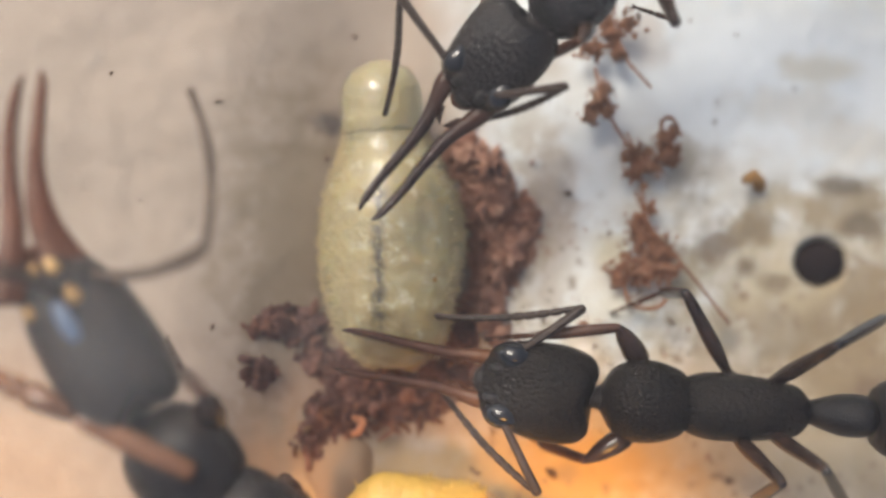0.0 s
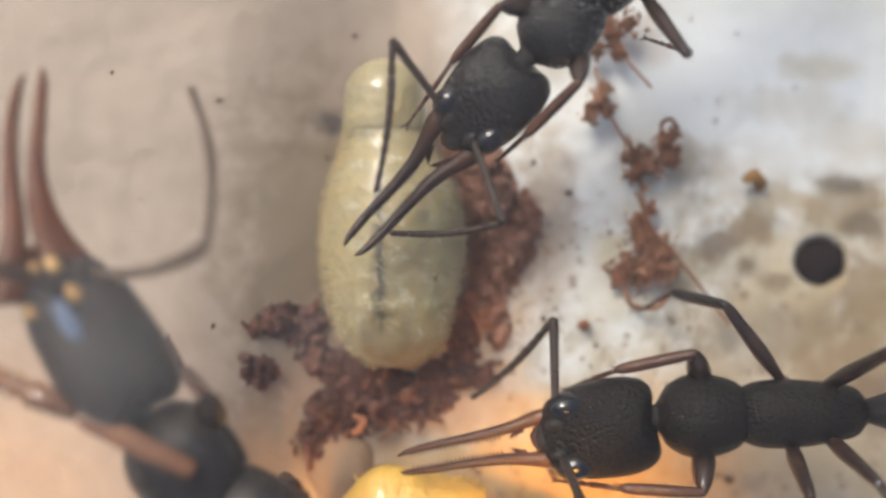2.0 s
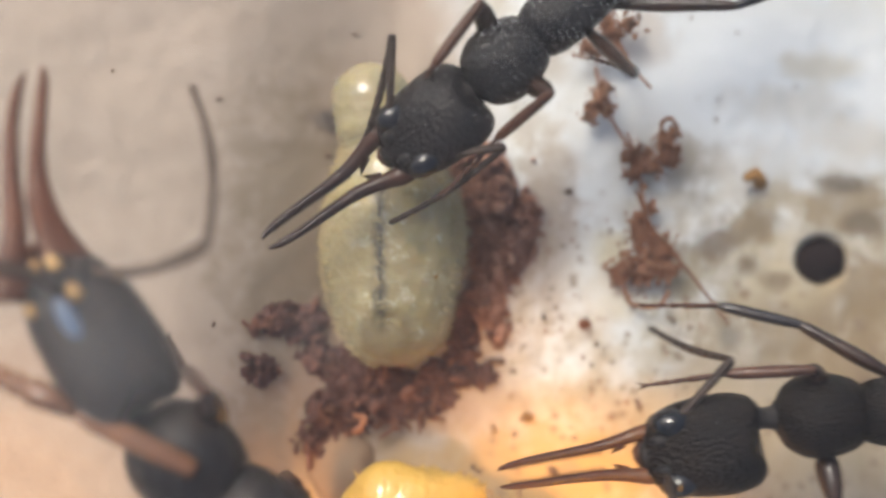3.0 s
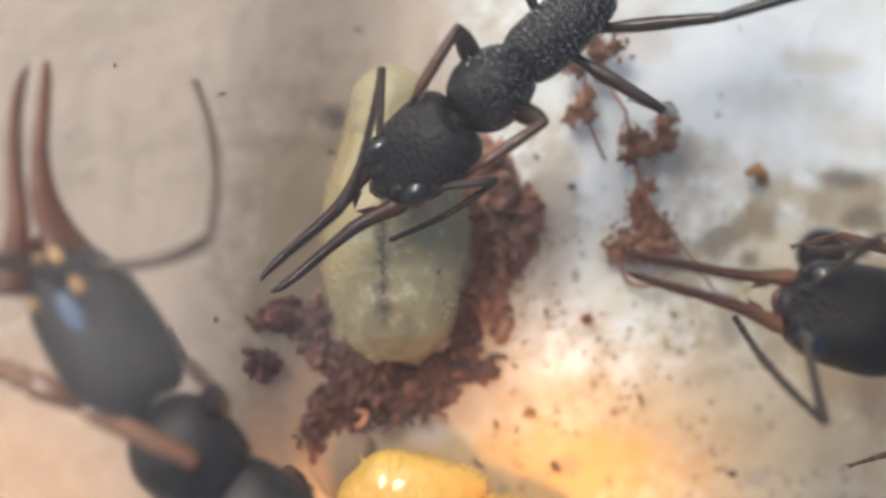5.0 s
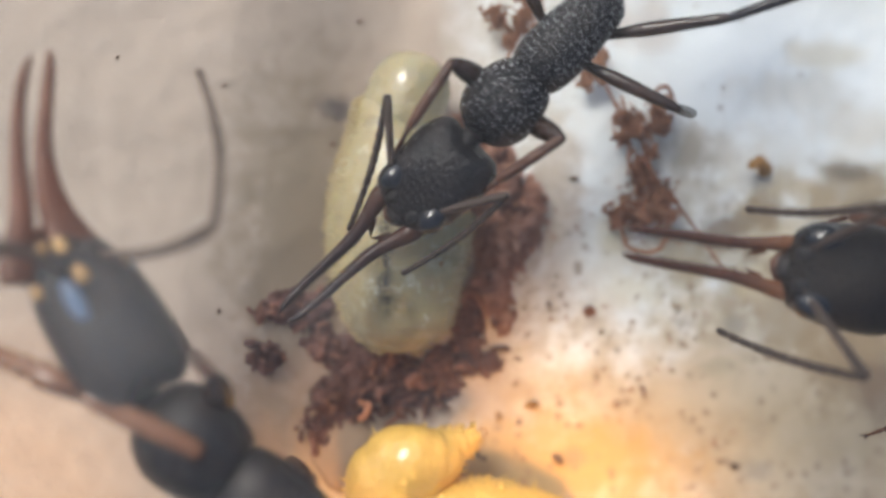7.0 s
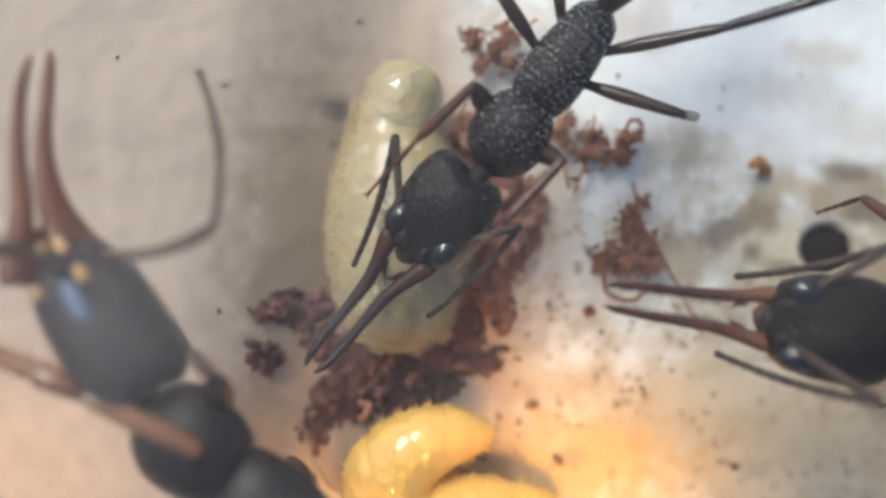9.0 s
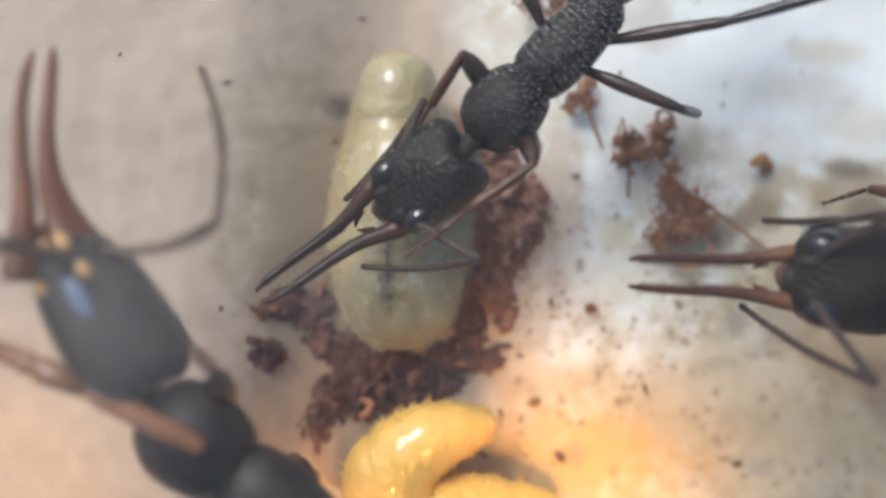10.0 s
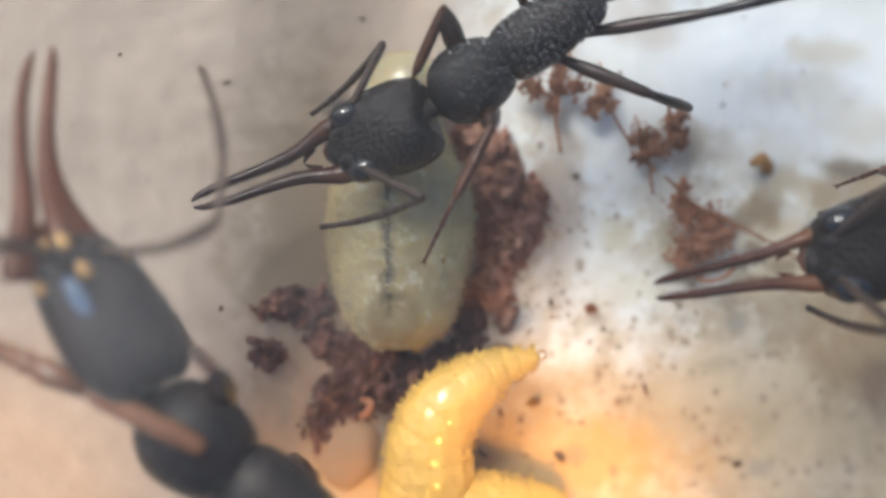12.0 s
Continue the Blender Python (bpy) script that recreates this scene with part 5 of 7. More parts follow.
NURSE_FOOT_LM = [
    (0, 4.62, 5.9, 3.53), (0.5, 4.96, 5.61, 3.45), (1, 5.06, 5.37, 3.25), (1.5, 4.98, 5.43, 2.92), (2, 4.95, 5.19, 3.08), (2.5, 4.87, 4.75, 2.73),
    (3, 3.56, 4.6, 3.52), (3.2, 4.7, 4.35, 2.3), (4.8, 4.71, 3.59, 1.91), (5, 4.71, 3.64, 1.91), (5.5, 4.82, 3.57, 1.87), (6, 4.92, 3.58, 1.9),
    (6.5, 4.99, 3.43, 2), (7, 5.13, 3.42, 2.01), (7.2, 5.12, 3.4, 2.08), (8.8, 5.19, 3.34, 2.06), (9, 5.19, 3.34, 2.06), (9.5, 5.16, 3.29, 2.09),
    (10, 5.19, 3.33, 2.06), (10.5, 5.24, 3.4, 2.13), (11, 5.33, 3.46, 2.2), (11.5, 5.17, 3.52, 2.27), (12, 4.95, 3.45, 2.29),
]
NURSE_KNEE_LH = [
    (0, 8.26, 6.74, 5.8), (0.5, 8.45, 6.68, 5.81), (1, 8.23, 6.65, 5.81), (1.5, 8.2, 6.69, 5.73), (2, 7.78, 6.54, 5.83), (2.5, 6.98, 5.94, 5.78),
    (3, 6.61, 5.44, 5.67), (3.2, 6.49, 5.17, 5.7), (4.8, 6.17, 5.03, 5.76), (5, 6.17, 5.02, 5.77), (5.5, 6.4, 4.99, 5.77), (6, 6.39, 4.97, 5.79),
    (6.5, 6.22, 4.83, 5.81), (7, 6.29, 4.8, 5.81), (7.2, 6.11, 4.72, 5.82), (8.8, 6.15, 4.58, 5.8), (9, 6.14, 4.57, 5.8), (9.5, 6.08, 4.57, 5.79),
    (10, 6.23, 4.65, 5.8), (10.5, 6.15, 4.67, 5.82), (11, 6.14, 4.72, 5.82), (11.5, 5.96, 4.83, 5.8), (12, 5.72, 4.82, 5.81),
]
NURSE_ANKLE_LH = [
    (0, 10.17, 8.27, 4.9), (0.5, 10.22, 8.26, 4.74), (1, 10.15, 8.18, 4.93), (1.5, 10.18, 8.16, 4.85), (2, 9.95, 7.94, 5.47), (2.5, 9.35, 7, 6.11),
    (3, 9.07, 6.31, 5.76), (3.2, 8.84, 5.79, 6.64), (4.8, 8.54, 5.61, 6.7), (5, 8.53, 5.61, 6.71), (5.5, 8.75, 5.61, 6.71), (6, 8.73, 5.63, 6.74),
    (6.5, 8.55, 5.5, 6.76), (7, 8.61, 5.49, 6.77), (7.2, 8.44, 5.4, 6.77), (8.8, 8.52, 5.19, 6.72), (9, 8.51, 5.18, 6.73), (9.5, 8.45, 5.13, 6.72),
    (10, 8.61, 5.2, 6.72), (10.5, 8.53, 5.22, 6.75), (11, 8.52, 5.26, 6.75), (11.5, 8.36, 5.27, 6.72), (12, 8.12, 5.26, 6.72),
]
NURSE_FOOT_LH = [
    (0, 11.3, 9.57, 3.31), (0.5, 11.34, 9.59, 3.17), (1, 11.26, 9.53, 3.37), (1.5, 11.28, 9.54, 3.32), (2, 11.05, 9.33, 3.94),
    (2.5, 10.76, 8.23, 4.7), (3, 10.79, 7.38, 4.58), (3.2, 10.48, 6.89, 5.38), (4.8, 10.32, 6.73, 5.67), (5, 10.31, 6.71, 5.67),
    (5.5, 10.41, 6.66, 5.43), (6, 10.4, 6.64, 5.43), (6.5, 10.29, 6.54, 5.58), (7, 10.3, 6.53, 5.53), (7.2, 10.23, 6.46, 5.7),
    (8.8, 10.27, 6.26, 5.6), (9, 10.26, 6.26, 5.62), (9.5, 10.23, 6.21, 5.64), (10, 10.27, 6.28, 5.47), (10.5, 10.23, 6.32, 5.58),
    (11, 10.22, 6.36, 5.58), (11.5, 10.17, 6.37, 5.72), (12, 10.07, 6.34, 6),
]
NURSE_KNEE_RF = [
    (0, 1.48, 6.39, 5.65), (0.5, 1.55, 5.81, 5.28), (1, 1.6, 5.63, 5.55), (1.5, 1.66, 5.62, 5.54), (2, 1.27, 5.44, 5.8), (2.5, 0.5, 5.17, 5.86),
    (3, 0.8, 5.41, 6.12), (3.2, 0.92, 5.36, 5.98), (4.8, 0.24, 4.75, 6.01), (5, 0.24, 4.76, 6), (5.5, 0.42, 4.62, 6.02), (6, 0.48, 4.53, 6.05),
    (6.5, 0.55, 4.47, 6.05), (7, 0.04, 3.78, 5.96), (7.2, 0.04, 3.75, 6), (8.8, 0.48, 3.32, 6.09), (9, 0.52, 3.25, 6.1), (9.5, 0.39, 3.53, 6.05),
    (10, 0.24, 3.88, 5.99), (10.5, 0.17, 3.87, 6.05), (11, 0.05, 4.14, 5.95), (11.5, -0.14, 4.64, 5.98), (12, -0.2, 4.92, 5.86),
]
NURSE_ANKLE_RF = [
    (0, 0.89, 5.66, 4.17), (0.5, 0.49, 4.43, 5.07), (1, 0.85, 4.19, 4.87), (1.5, 0.6, 4.71, 4.49), (2, 0.19, 4.29, 5.02), (2.5, -0.2, 4.07, 4.69),
    (3, -0.25, 4.02, 5.92), (3.2, -0.18, 4, 5.79), (4.8, -0.7, 3.28, 5.85), (5, -0.69, 3.28, 5.83), (5.5, -0.54, 3.17, 5.87), (6, -0.49, 3.08, 5.89),
    (6.5, -0.39, 3, 5.89), (7, -0.93, 2.31, 5.86), (7.2, -0.94, 2.29, 5.89), (8.8, -0.77, 2.08, 6), (9, -0.72, 2.1, 5.63), (9.5, -0.62, 2.19, 5.53),
    (10, -0.53, 2.82, 4.83), (10.5, -0.72, 2.65, 5.17), (11, -0.6, 2.88, 4.92), (11.5, -0.86, 3.55, 4.81), (12, -0.86, 3.6, 4.91),
]
NURSE_FOOT_RF = [
    (0, 0.37, 5.13, 2.53), (0.5, -0.27, 3.47, 3.75), (1, 0.21, 3.45, 3.36), (1.5, -0.28, 3.41, 3.59), (2, -0.86, 2.83, 4.93),
    (2.5, -0.63, 3.47, 3.05), (3, -0.75, 3.43, 4.29), (3.2, -0.76, 3.29, 4.25), (4.8, -1.21, 2.66, 4.24), (5, -1.22, 2.64, 4.24),
    (5.5, -1.08, 2.39, 4.34), (6, -1.09, 2.36, 4.35), (6.5, -1.07, 2.16, 4.45), (7, -1.55, 1.34, 4.48), (7.2, -1.54, 1.34, 4.49),
    (8.8, -1.89, 0.84, 5.35), (9, -1.91, 0.85, 5.11), (9.5, -1.44, 1.17, 4.3), (10, -1.1, 2.03, 3.31), (10.5, -1.3, 1.86, 3.66),
    (11, -1.1, 2.16, 3.35), (11.5, -1.38, 2.87, 3.23), (12, -1.38, 2.86, 3.35),
]
NURSE_KNEE_RM = [
    (0, 3.53, 9.53, 5.86), (0.5, 3.5, 9.22, 5.86), (1, 2.97, 8.9, 5.86), (1.5, 2.88, 9.14, 5.86), (2, 2.71, 8.9, 5.86), (2.5, 1.94, 8.24, 5.86),
    (3, 1.66, 8.01, 5.86), (3.2, 1.47, 7.68, 5.86), (4.8, 1.18, 7.26, 5.86), (5, 1.18, 7.24, 5.86), (5.5, 1.38, 7.2, 5.86), (6, 1.39, 7.11, 5.86),
    (6.5, 1.27, 6.92, 5.86), (7, 1.15, 6.71, 5.86), (7.2, 0.94, 6.52, 5.86), (8.8, 0.74, 6.02, 5.86), (9, 0.74, 5.95, 5.86), (9.5, 0.74, 6.12, 5.86),
    (10, 1.1, 6.51, 5.86), (10.5, 1.12, 6.57, 5.86), (11, 1.22, 6.69, 5.86), (11.5, 1.24, 7.11, 5.86), (12, 1.06, 7.09, 5.86),
]
NURSE_ANKLE_RM = [
    (0, 3.3, 10.31, 4.25), (0.5, 3.21, 9.97, 4.25), (1, 2.57, 9.6, 4.25), (1.5, 2.45, 9.82, 4.25), (2, 2.37, 9.63, 4.25), (2.5, 1.62, 8.98, 4.25),
    (3, 1.37, 8.77, 4.25), (3.2, 1.17, 8.43, 4.25), (4.8, 0.88, 8.01, 4.25), (5, 0.87, 7.99, 4.25), (5.5, 1.06, 7.94, 4.25), (6, 1.08, 7.86, 4.25),
    (6.5, 0.97, 7.67, 4.25), (7, 0.79, 7.44, 4.25), (7.2, 0.57, 7.23, 4.25), (8.8, 0.29, 6.68, 4.25), (9, 0.29, 6.62, 4.25), (9.5, 0.31, 6.81, 4.25),
    (10, 0.74, 7.23, 4.25), (10.5, 0.8, 7.31, 4.25), (11, 0.92, 7.44, 4.25), (11.5, 1.01, 7.88, 4.25), (12, 0.85, 7.87, 4.25),
]
NURSE_FOOT_RM = [
    (0, 2.91, 11.29, 2.79), (0.5, 2.73, 10.92, 2.79), (1, 1.96, 10.46, 2.79), (1.5, 1.81, 10.66, 2.79), (2, 1.84, 10.54, 2.79),
    (2.5, 1.1, 9.91, 2.79), (3, 0.91, 9.72, 2.79), (3.2, 0.67, 9.36, 2.79), (4.8, 0.39, 8.95, 2.79), (5, 0.38, 8.92, 2.79), (5.5, 0.56, 8.87, 2.79),
    (6, 0.58, 8.79, 2.79), (6.5, 0.48, 8.61, 2.79), (7, 0.23, 8.33, 2.79), (7.2, -0.01, 8.12, 2.79), (8.8, -0.39, 7.49, 2.79), (9, -0.39, 7.43, 2.79),
    (9.5, -0.33, 7.64, 2.79), (10, 0.18, 8.13, 2.79), (10.5, 0.28, 8.23, 2.79), (11, 0.44, 8.39, 2.79), (11.5, 0.62, 8.86, 2.79),
    (12, 0.48, 8.86, 2.79),
]
NURSE_KNEE_RH = [
    (0, 5.32, 10.38, 6.19), (0.5, 5.21, 10.22, 6.19), (1, 4.52, 10.13, 6.19), (1.5, 4.38, 10.43, 6.19), (2, 4.36, 9.99, 6.19), (2.5, 3.61, 9.3, 6.19),
    (3, 3.38, 8.99, 6.19), (3.2, 3.17, 8.71, 6.19), (4.8, 2.88, 8.28, 6.19), (5, 2.87, 8.26, 6.19), (5.5, 3.06, 8.25, 6.19), (6, 3.08, 8.15, 6.19),
    (6.5, 2.97, 7.93, 6.19), (7, 2.77, 7.86, 6.19), (7.2, 2.54, 7.69, 6.19), (8.8, 2.19, 7.38, 6.19), (9, 2.19, 7.31, 6.19), (9.5, 2.24, 7.42, 6.19),
    (10, 2.72, 7.65, 6.19), (10.5, 2.79, 7.65, 6.19), (11, 2.93, 7.7, 6.19), (11.5, 3.03, 7.95, 6.19), (12, 2.88, 7.9, 6.19),
]
NURSE_ANKLE_RH = [
    (0, 6.13, 11.57, 4.02), (0.5, 5.92, 11.48, 4.02), (1, 5.04, 11.48, 4.02), (1.5, 4.84, 11.8, 4.02), (2, 4.99, 11.29, 4.02),
    (2.5, 4.27, 10.59, 4.02), (3, 4.1, 10.24, 4.02), (3.2, 3.85, 9.98, 4.02), (4.8, 3.57, 9.55, 4.02), (5, 3.56, 9.53, 4.02), (5.5, 3.73, 9.52, 4.02),
    (6, 3.75, 9.42, 4.02), (6.5, 3.67, 9.19, 4.02), (7, 3.36, 9.17, 4.02), (7.2, 3.1, 9.02, 4.02), (8.8, 2.59, 8.77, 4.02), (9, 2.59, 8.7, 4.02),
    (9.5, 2.69, 8.79, 4.02), (10, 3.31, 8.97, 4.02), (10.5, 3.44, 8.94, 4.02), (11, 3.63, 8.96, 4.02), (11.5, 3.84, 9.15, 4.02),
    (12, 3.71, 9.07, 4.02),
]
NURSE_FOOT_RH = [
    (0, 7.16, 12.87, 2.37), (0.5, 6.82, 12.87, 2.37), (1, 5.74, 12.98, 2.37), (1.5, 5.48, 13.33, 2.37), (2, 5.82, 12.73, 2.37),
    (2.5, 5.13, 12.01, 2.37), (3, 5.03, 11.62, 2.37), (3.2, 4.74, 11.38, 2.37), (4.8, 4.46, 10.95, 2.37), (5, 4.46, 10.93, 2.37),
    (5.5, 4.6, 10.94, 2.37), (6, 4.63, 10.83, 2.37), (6.5, 4.57, 10.59, 2.37), (7, 4.15, 10.64, 2.37), (7.2, 3.86, 10.5, 2.37),
    (8.8, 3.16, 10.32, 2.37), (9, 3.16, 10.26, 2.37), (9.5, 3.33, 10.33, 2.37), (10, 4.1, 10.43, 2.37), (10.5, 4.28, 10.36, 2.37),
    (11, 4.53, 10.35, 2.37), (11.5, 4.87, 10.45, 2.37), (12, 4.77, 10.35, 2.37),
]
VISITOR_BODY = [
    (0, 4.95, -3.74, 3.2, 176.19, 2), (0.5, 4.86, -3.76, 3.24, 175.1, 2), (1, 4.85, -3.82, 3.28, 176.73, 2), (1.5, 5.19, -3.75, 3.32, 176.91, 2),
    (2, 6.29, -4.1, 3.36, -178.41, 2), (2.5, 6.56, -4.44, 3.4, -175.24, 2), (3, 8.99, -4.04, 3.97, -176.63, 2), (3.2, 9.98, -4.09, 4.2, 174.96, 2),
    (4.8, 10.87, -2.47, 6.2, 167.47, 2), (5, 11.36, -2.31, 6.2, 167.47, 2), (5.5, 11.49, -2.41, 6.2, 170.54, 2), (6, 11.48, -2.37, 6.2, 170.54, 2),
    (6.5, 11.3, -2.06, 6.2, 169, 2), (7, 11.29, -1.51, 6.2, 167.47, 2), (7.2, 11.67, -1.14, 6.2, 164.48, 2), (8.8, 10.79, -2.51, 6.2, 167.47, 2),
    (9, 10.92, -2.51, 6.2, 167.47, 2), (9.5, 11.15, -1.56, 6.2, 176.82, 2), (10, 11.37, -1.21, 6.2, 173.66, 2), (10.5, 11.68, -0.71, 6.2, 173.66, 2),
    (11, 11.74, -0.59, 6.2, 176.82, 2), (11.5, 11.87, -0.4, 6.2, 178.41, 2), (12, 11.87, -0.21, 6.2, -178.41, 2),
]
VISITOR_HEAD = [
    (0, 2.3, -3.45, 3.3, 168.46, 3), (0.5, 2.21, -3.47, 3.32, 171.04, 3), (1, 2.14, -3.61, 3.34, 176.31, 3), (1.5, 2.49, -3.68, 3.36, -179.29, 3),
    (2, 3.8, -4.44, 3.38, -170.25, 3), (2.5, 3.93, -4.65, 3.4, -178.06, 3), (3, 6.2, -4.78, 4.04, -171.13, 3), (3.2, 7.21, -4.08, 4.3, 174.6, 3),
    (4.8, 8.31, -1.89, 6.4, 168.24, 3), (5, 8.8, -1.67, 6.4, 166.59, 3), (5.5, 8.92, -2.03, 6.4, 174.93, 3), (6, 8.91, -2.05, 6.4, 174.46, 3),
    (6.5, 8.73, -1.68, 6.4, 172.89, 3), (7, 8.73, -1.01, 6.4, 171.08, 3), (7.2, 9.1, -0.64, 6.4, 171.69, 3), (8.8, 8.23, -2.13, 6.4, 171.22, 3),
    (9, 8.35, -2.13, 6.4, 171.77, 3), (9.5, 8.58, -1.55, 6.4, -172.84, 3), (10, 8.8, -1.15, 6.4, 178.24, 3), (10.5, 9.11, -0.59, 6.4, 177.27, 3),
    (11, 9.17, -0.53, 6.4, -178.98, 3), (11.5, 9.29, -0.4, 6.4, -177.41, 3), (12, 9.29, -0.46, 6.4, -169.09, 3),
]
VISITOR_JAW_L = [
    (0, 1.6), (0.5, -1.8), (1, -1.3), (1.5, -2.8), (2, -2.5), (2.5, -3.3), (3, -2.6), (3.2, -3.3), (4.8, -3.9), (5, -3.1), (5.5, -2.0), (6, -0.4),
    (6.5, -2.0), (7, -1.5), (7.2, -1.7), (8.8, -4.4), (9, -2.1), (9.5, -3.1), (10, -1.4), (10.5, -0.6), (11, 0.2), (11.5, -1.9), (12, -3.3),
]
VISITOR_ELBOW_L = [
    (0, 2.27, -5.85, 4.2), (0.5, 2.26, -5.88, 4.22), (1, 2.45, -5.83, 4.64), (1.5, 3.19, -5.82, 4.27), (2, 3.07, -5.66, 6.16),
    (2.5, 2.57, -5.79, 6.15), (3, 5.06, -6.04, 6.81), (3.2, 6.36, -5.42, 6.94), (4.8, 7.93, -4.04, 8.15), (5, 7.68, -3.74, 8.38),
    (5.5, 8.81, -3.96, 8.42), (6, 8.85, -4.06, 8.3), (6.5, 8.83, -3.48, 8.37), (7, 8.5, -3.04, 8.29), (7.2, 7.98, -2.87, 8.31),
    (8.8, 8.47, -3.53, 8.54), (9, 8.74, -3.54, 8.42), (9.5, 9.22, -3.2, 8.32), (10, 8.58, -3.22, 8.41), (10.5, 7.8, -3.02, 8.16),
    (11, 8.83, -2.77, 8.36), (11.5, 8.96, -2.4, 8.62), (12, 8.95, -2.15, 8.94),
]
VISITOR_TIP_L = [
    (0, 0.01, -3.67, 2.06), (0.5, 0.07, -4.34, 1.52), (1, 0.07, -5.56, 1.68), (1.5, 0.22, -5.45, 1.94), (2, 1.19, -6.47, 2.95),
    (2.5, 1.34, -6.94, 2.74), (3, 3.63, -7.21, 3.48), (3.2, 5.01, -5.03, 3.41), (4.8, 4.84, -1.96, 7.45), (5, 6.56, -1.73, 5.36),
    (5.5, 6.27, -2.43, 6.05), (6, 6.23, -2.65, 5.94), (6.5, 6.26, -2.27, 5.84), (7, 6.08, -2.25, 5.47), (7.2, 6.23, -1.16, 5.4),
    (8.8, 5.79, -2.91, 5.92), (9, 5.89, -2.71, 6.06), (9.5, 6.35, -2.84, 5.85), (10, 6.51, -1.74, 5.59), (10.5, 6.78, -1.12, 5.03),
    (11, 7.11, -1.37, 5.27), (11.5, 7.64, -1.37, 5.21), (12, 8.15, -1.82, 5.24),
]
VISITOR_JAW_R = [
    (0, -1.7), (0.5, 1.6), (1, 1.5), (1.5, 2.4), (2, 2.6), (2.5, 3.3), (3, 2.6), (3.2, 3.0), (4.8, 3.7), (5, 3.0), (5.5, 2.0), (6, 0.3), (6.5, 2.0),
    (7, 1.4), (7.2, 1.6), (8.8, 4.3), (9, 2.1), (9.5, 3.1), (10, 1.3), (10.5, 0.5), (11, -0.2), (11.5, 1.9), (12, 3.4),
]
VISITOR_ELBOW_R = [
    (0, 3.41, -1.4, 3.84), (0.5, 3.16, -1.29, 3.83), (1, 1.99, -0.77, 3.72), (1.5, 0.61, -0.91, 3.64), (2, 2.67, -1.71, 3.62),
    (2.5, 3.46, -1.83, 3.7), (3, 6.74, -2.65, 4.64), (3.2, 7.79, -1.97, 5.77), (4.8, 8.73, -0.39, 8.67), (5, 8.64, 0.04, 8.9),
    (5.5, 9.29, -0.17, 8.37), (6, 8.9, -0.42, 8.78), (6.5, 9.11, 0.2, 8.39), (7, 9.12, 0.52, 8.64), (7.2, 9.02, 0.85, 8.92), (8.8, 8.83, -0.21, 8.19),
    (9, 9.4, -0.28, 7.53), (9.5, 9.38, 0.19, 7.52), (10, 9.07, 0.33, 8.64), (10.5, 9.02, 1.74, 8.16), (11, 8.39, 1.84, 8.28),
    (11.5, 9.14, 1.86, 8.13), (12, 9.35, 1.14, 8.5),
]
VISITOR_TIP_R = [
    (0, -0.2, -1.68, 2.67), (0.5, -0.43, -1.6, 2.61), (1, -1.78, -1.19, 3.98), (1.5, -2.58, -2.45, 2.28), (2, 0.74, -3.94, 1.23),
    (2.5, 0.51, -3.3, 1.8), (3, 5.41, -2.13, 1.12), (3.2, 6.87, -1.07, 2.19), (4.8, 8.11, -0.09, 4.93), (5, 8.31, -0.18, 5.12), (5.5, 8, -0.81, 4.85),
    (6, 6.87, -1.08, 5.64), (6.5, 7.94, -0.37, 4.82), (7, 6.66, 0.5, 5.75), (7.2, 8.21, 0.52, 5.22), (8.8, 6.19, -0.96, 5.56), (9, 6.55, -1.04, 5.12),
    (9.5, 7.71, -0.03, 4.12), (10, 7.07, 0.18, 5.41), (10.5, 7.35, 0.85, 4.86), (11, 7.2, 0.59, 4.9), (11.5, 7.93, 0.86, 4.67),
    (12, 8.52, 0.32, 4.88),
]
VISITOR_KNEE_LF = [
    (0, 3.59, -5.29, 2.65), (0.5, 3.54, -5.39, 2.71), (1, 3.37, -5.13, 2.69), (1.5, 3.75, -5.13, 2.71), (2, 6.19, -5.84, 4.13),
    (2.5, 6.59, -6.22, 4.14), (3, 9.34, -6.24, 4.15), (3.2, 10.36, -5.81, 5), (4.8, 11.06, -4.29, 6.94), (5, 11.15, -4.27, 6.78),
    (5.5, 11.14, -4.16, 6.94), (6, 11.15, -3.98, 7.06), (6.5, 11.21, -3.88, 6.95), (7, 11.61, -3.8, 6.17), (7.2, 11.74, -3.51, 5.9),
    (8.8, 11.35, -3, 7.32), (9, 11.37, -2.92, 7.34), (9.5, 11.43, -2.79, 7.29), (10, 11.51, -2.64, 7.21), (10.5, 11.67, -2.48, 6.99),
    (11, 11.72, -2.29, 7.03), (11.5, 11.8, -2.11, 7.02), (12, 11.87, -1.92, 7.01),
]
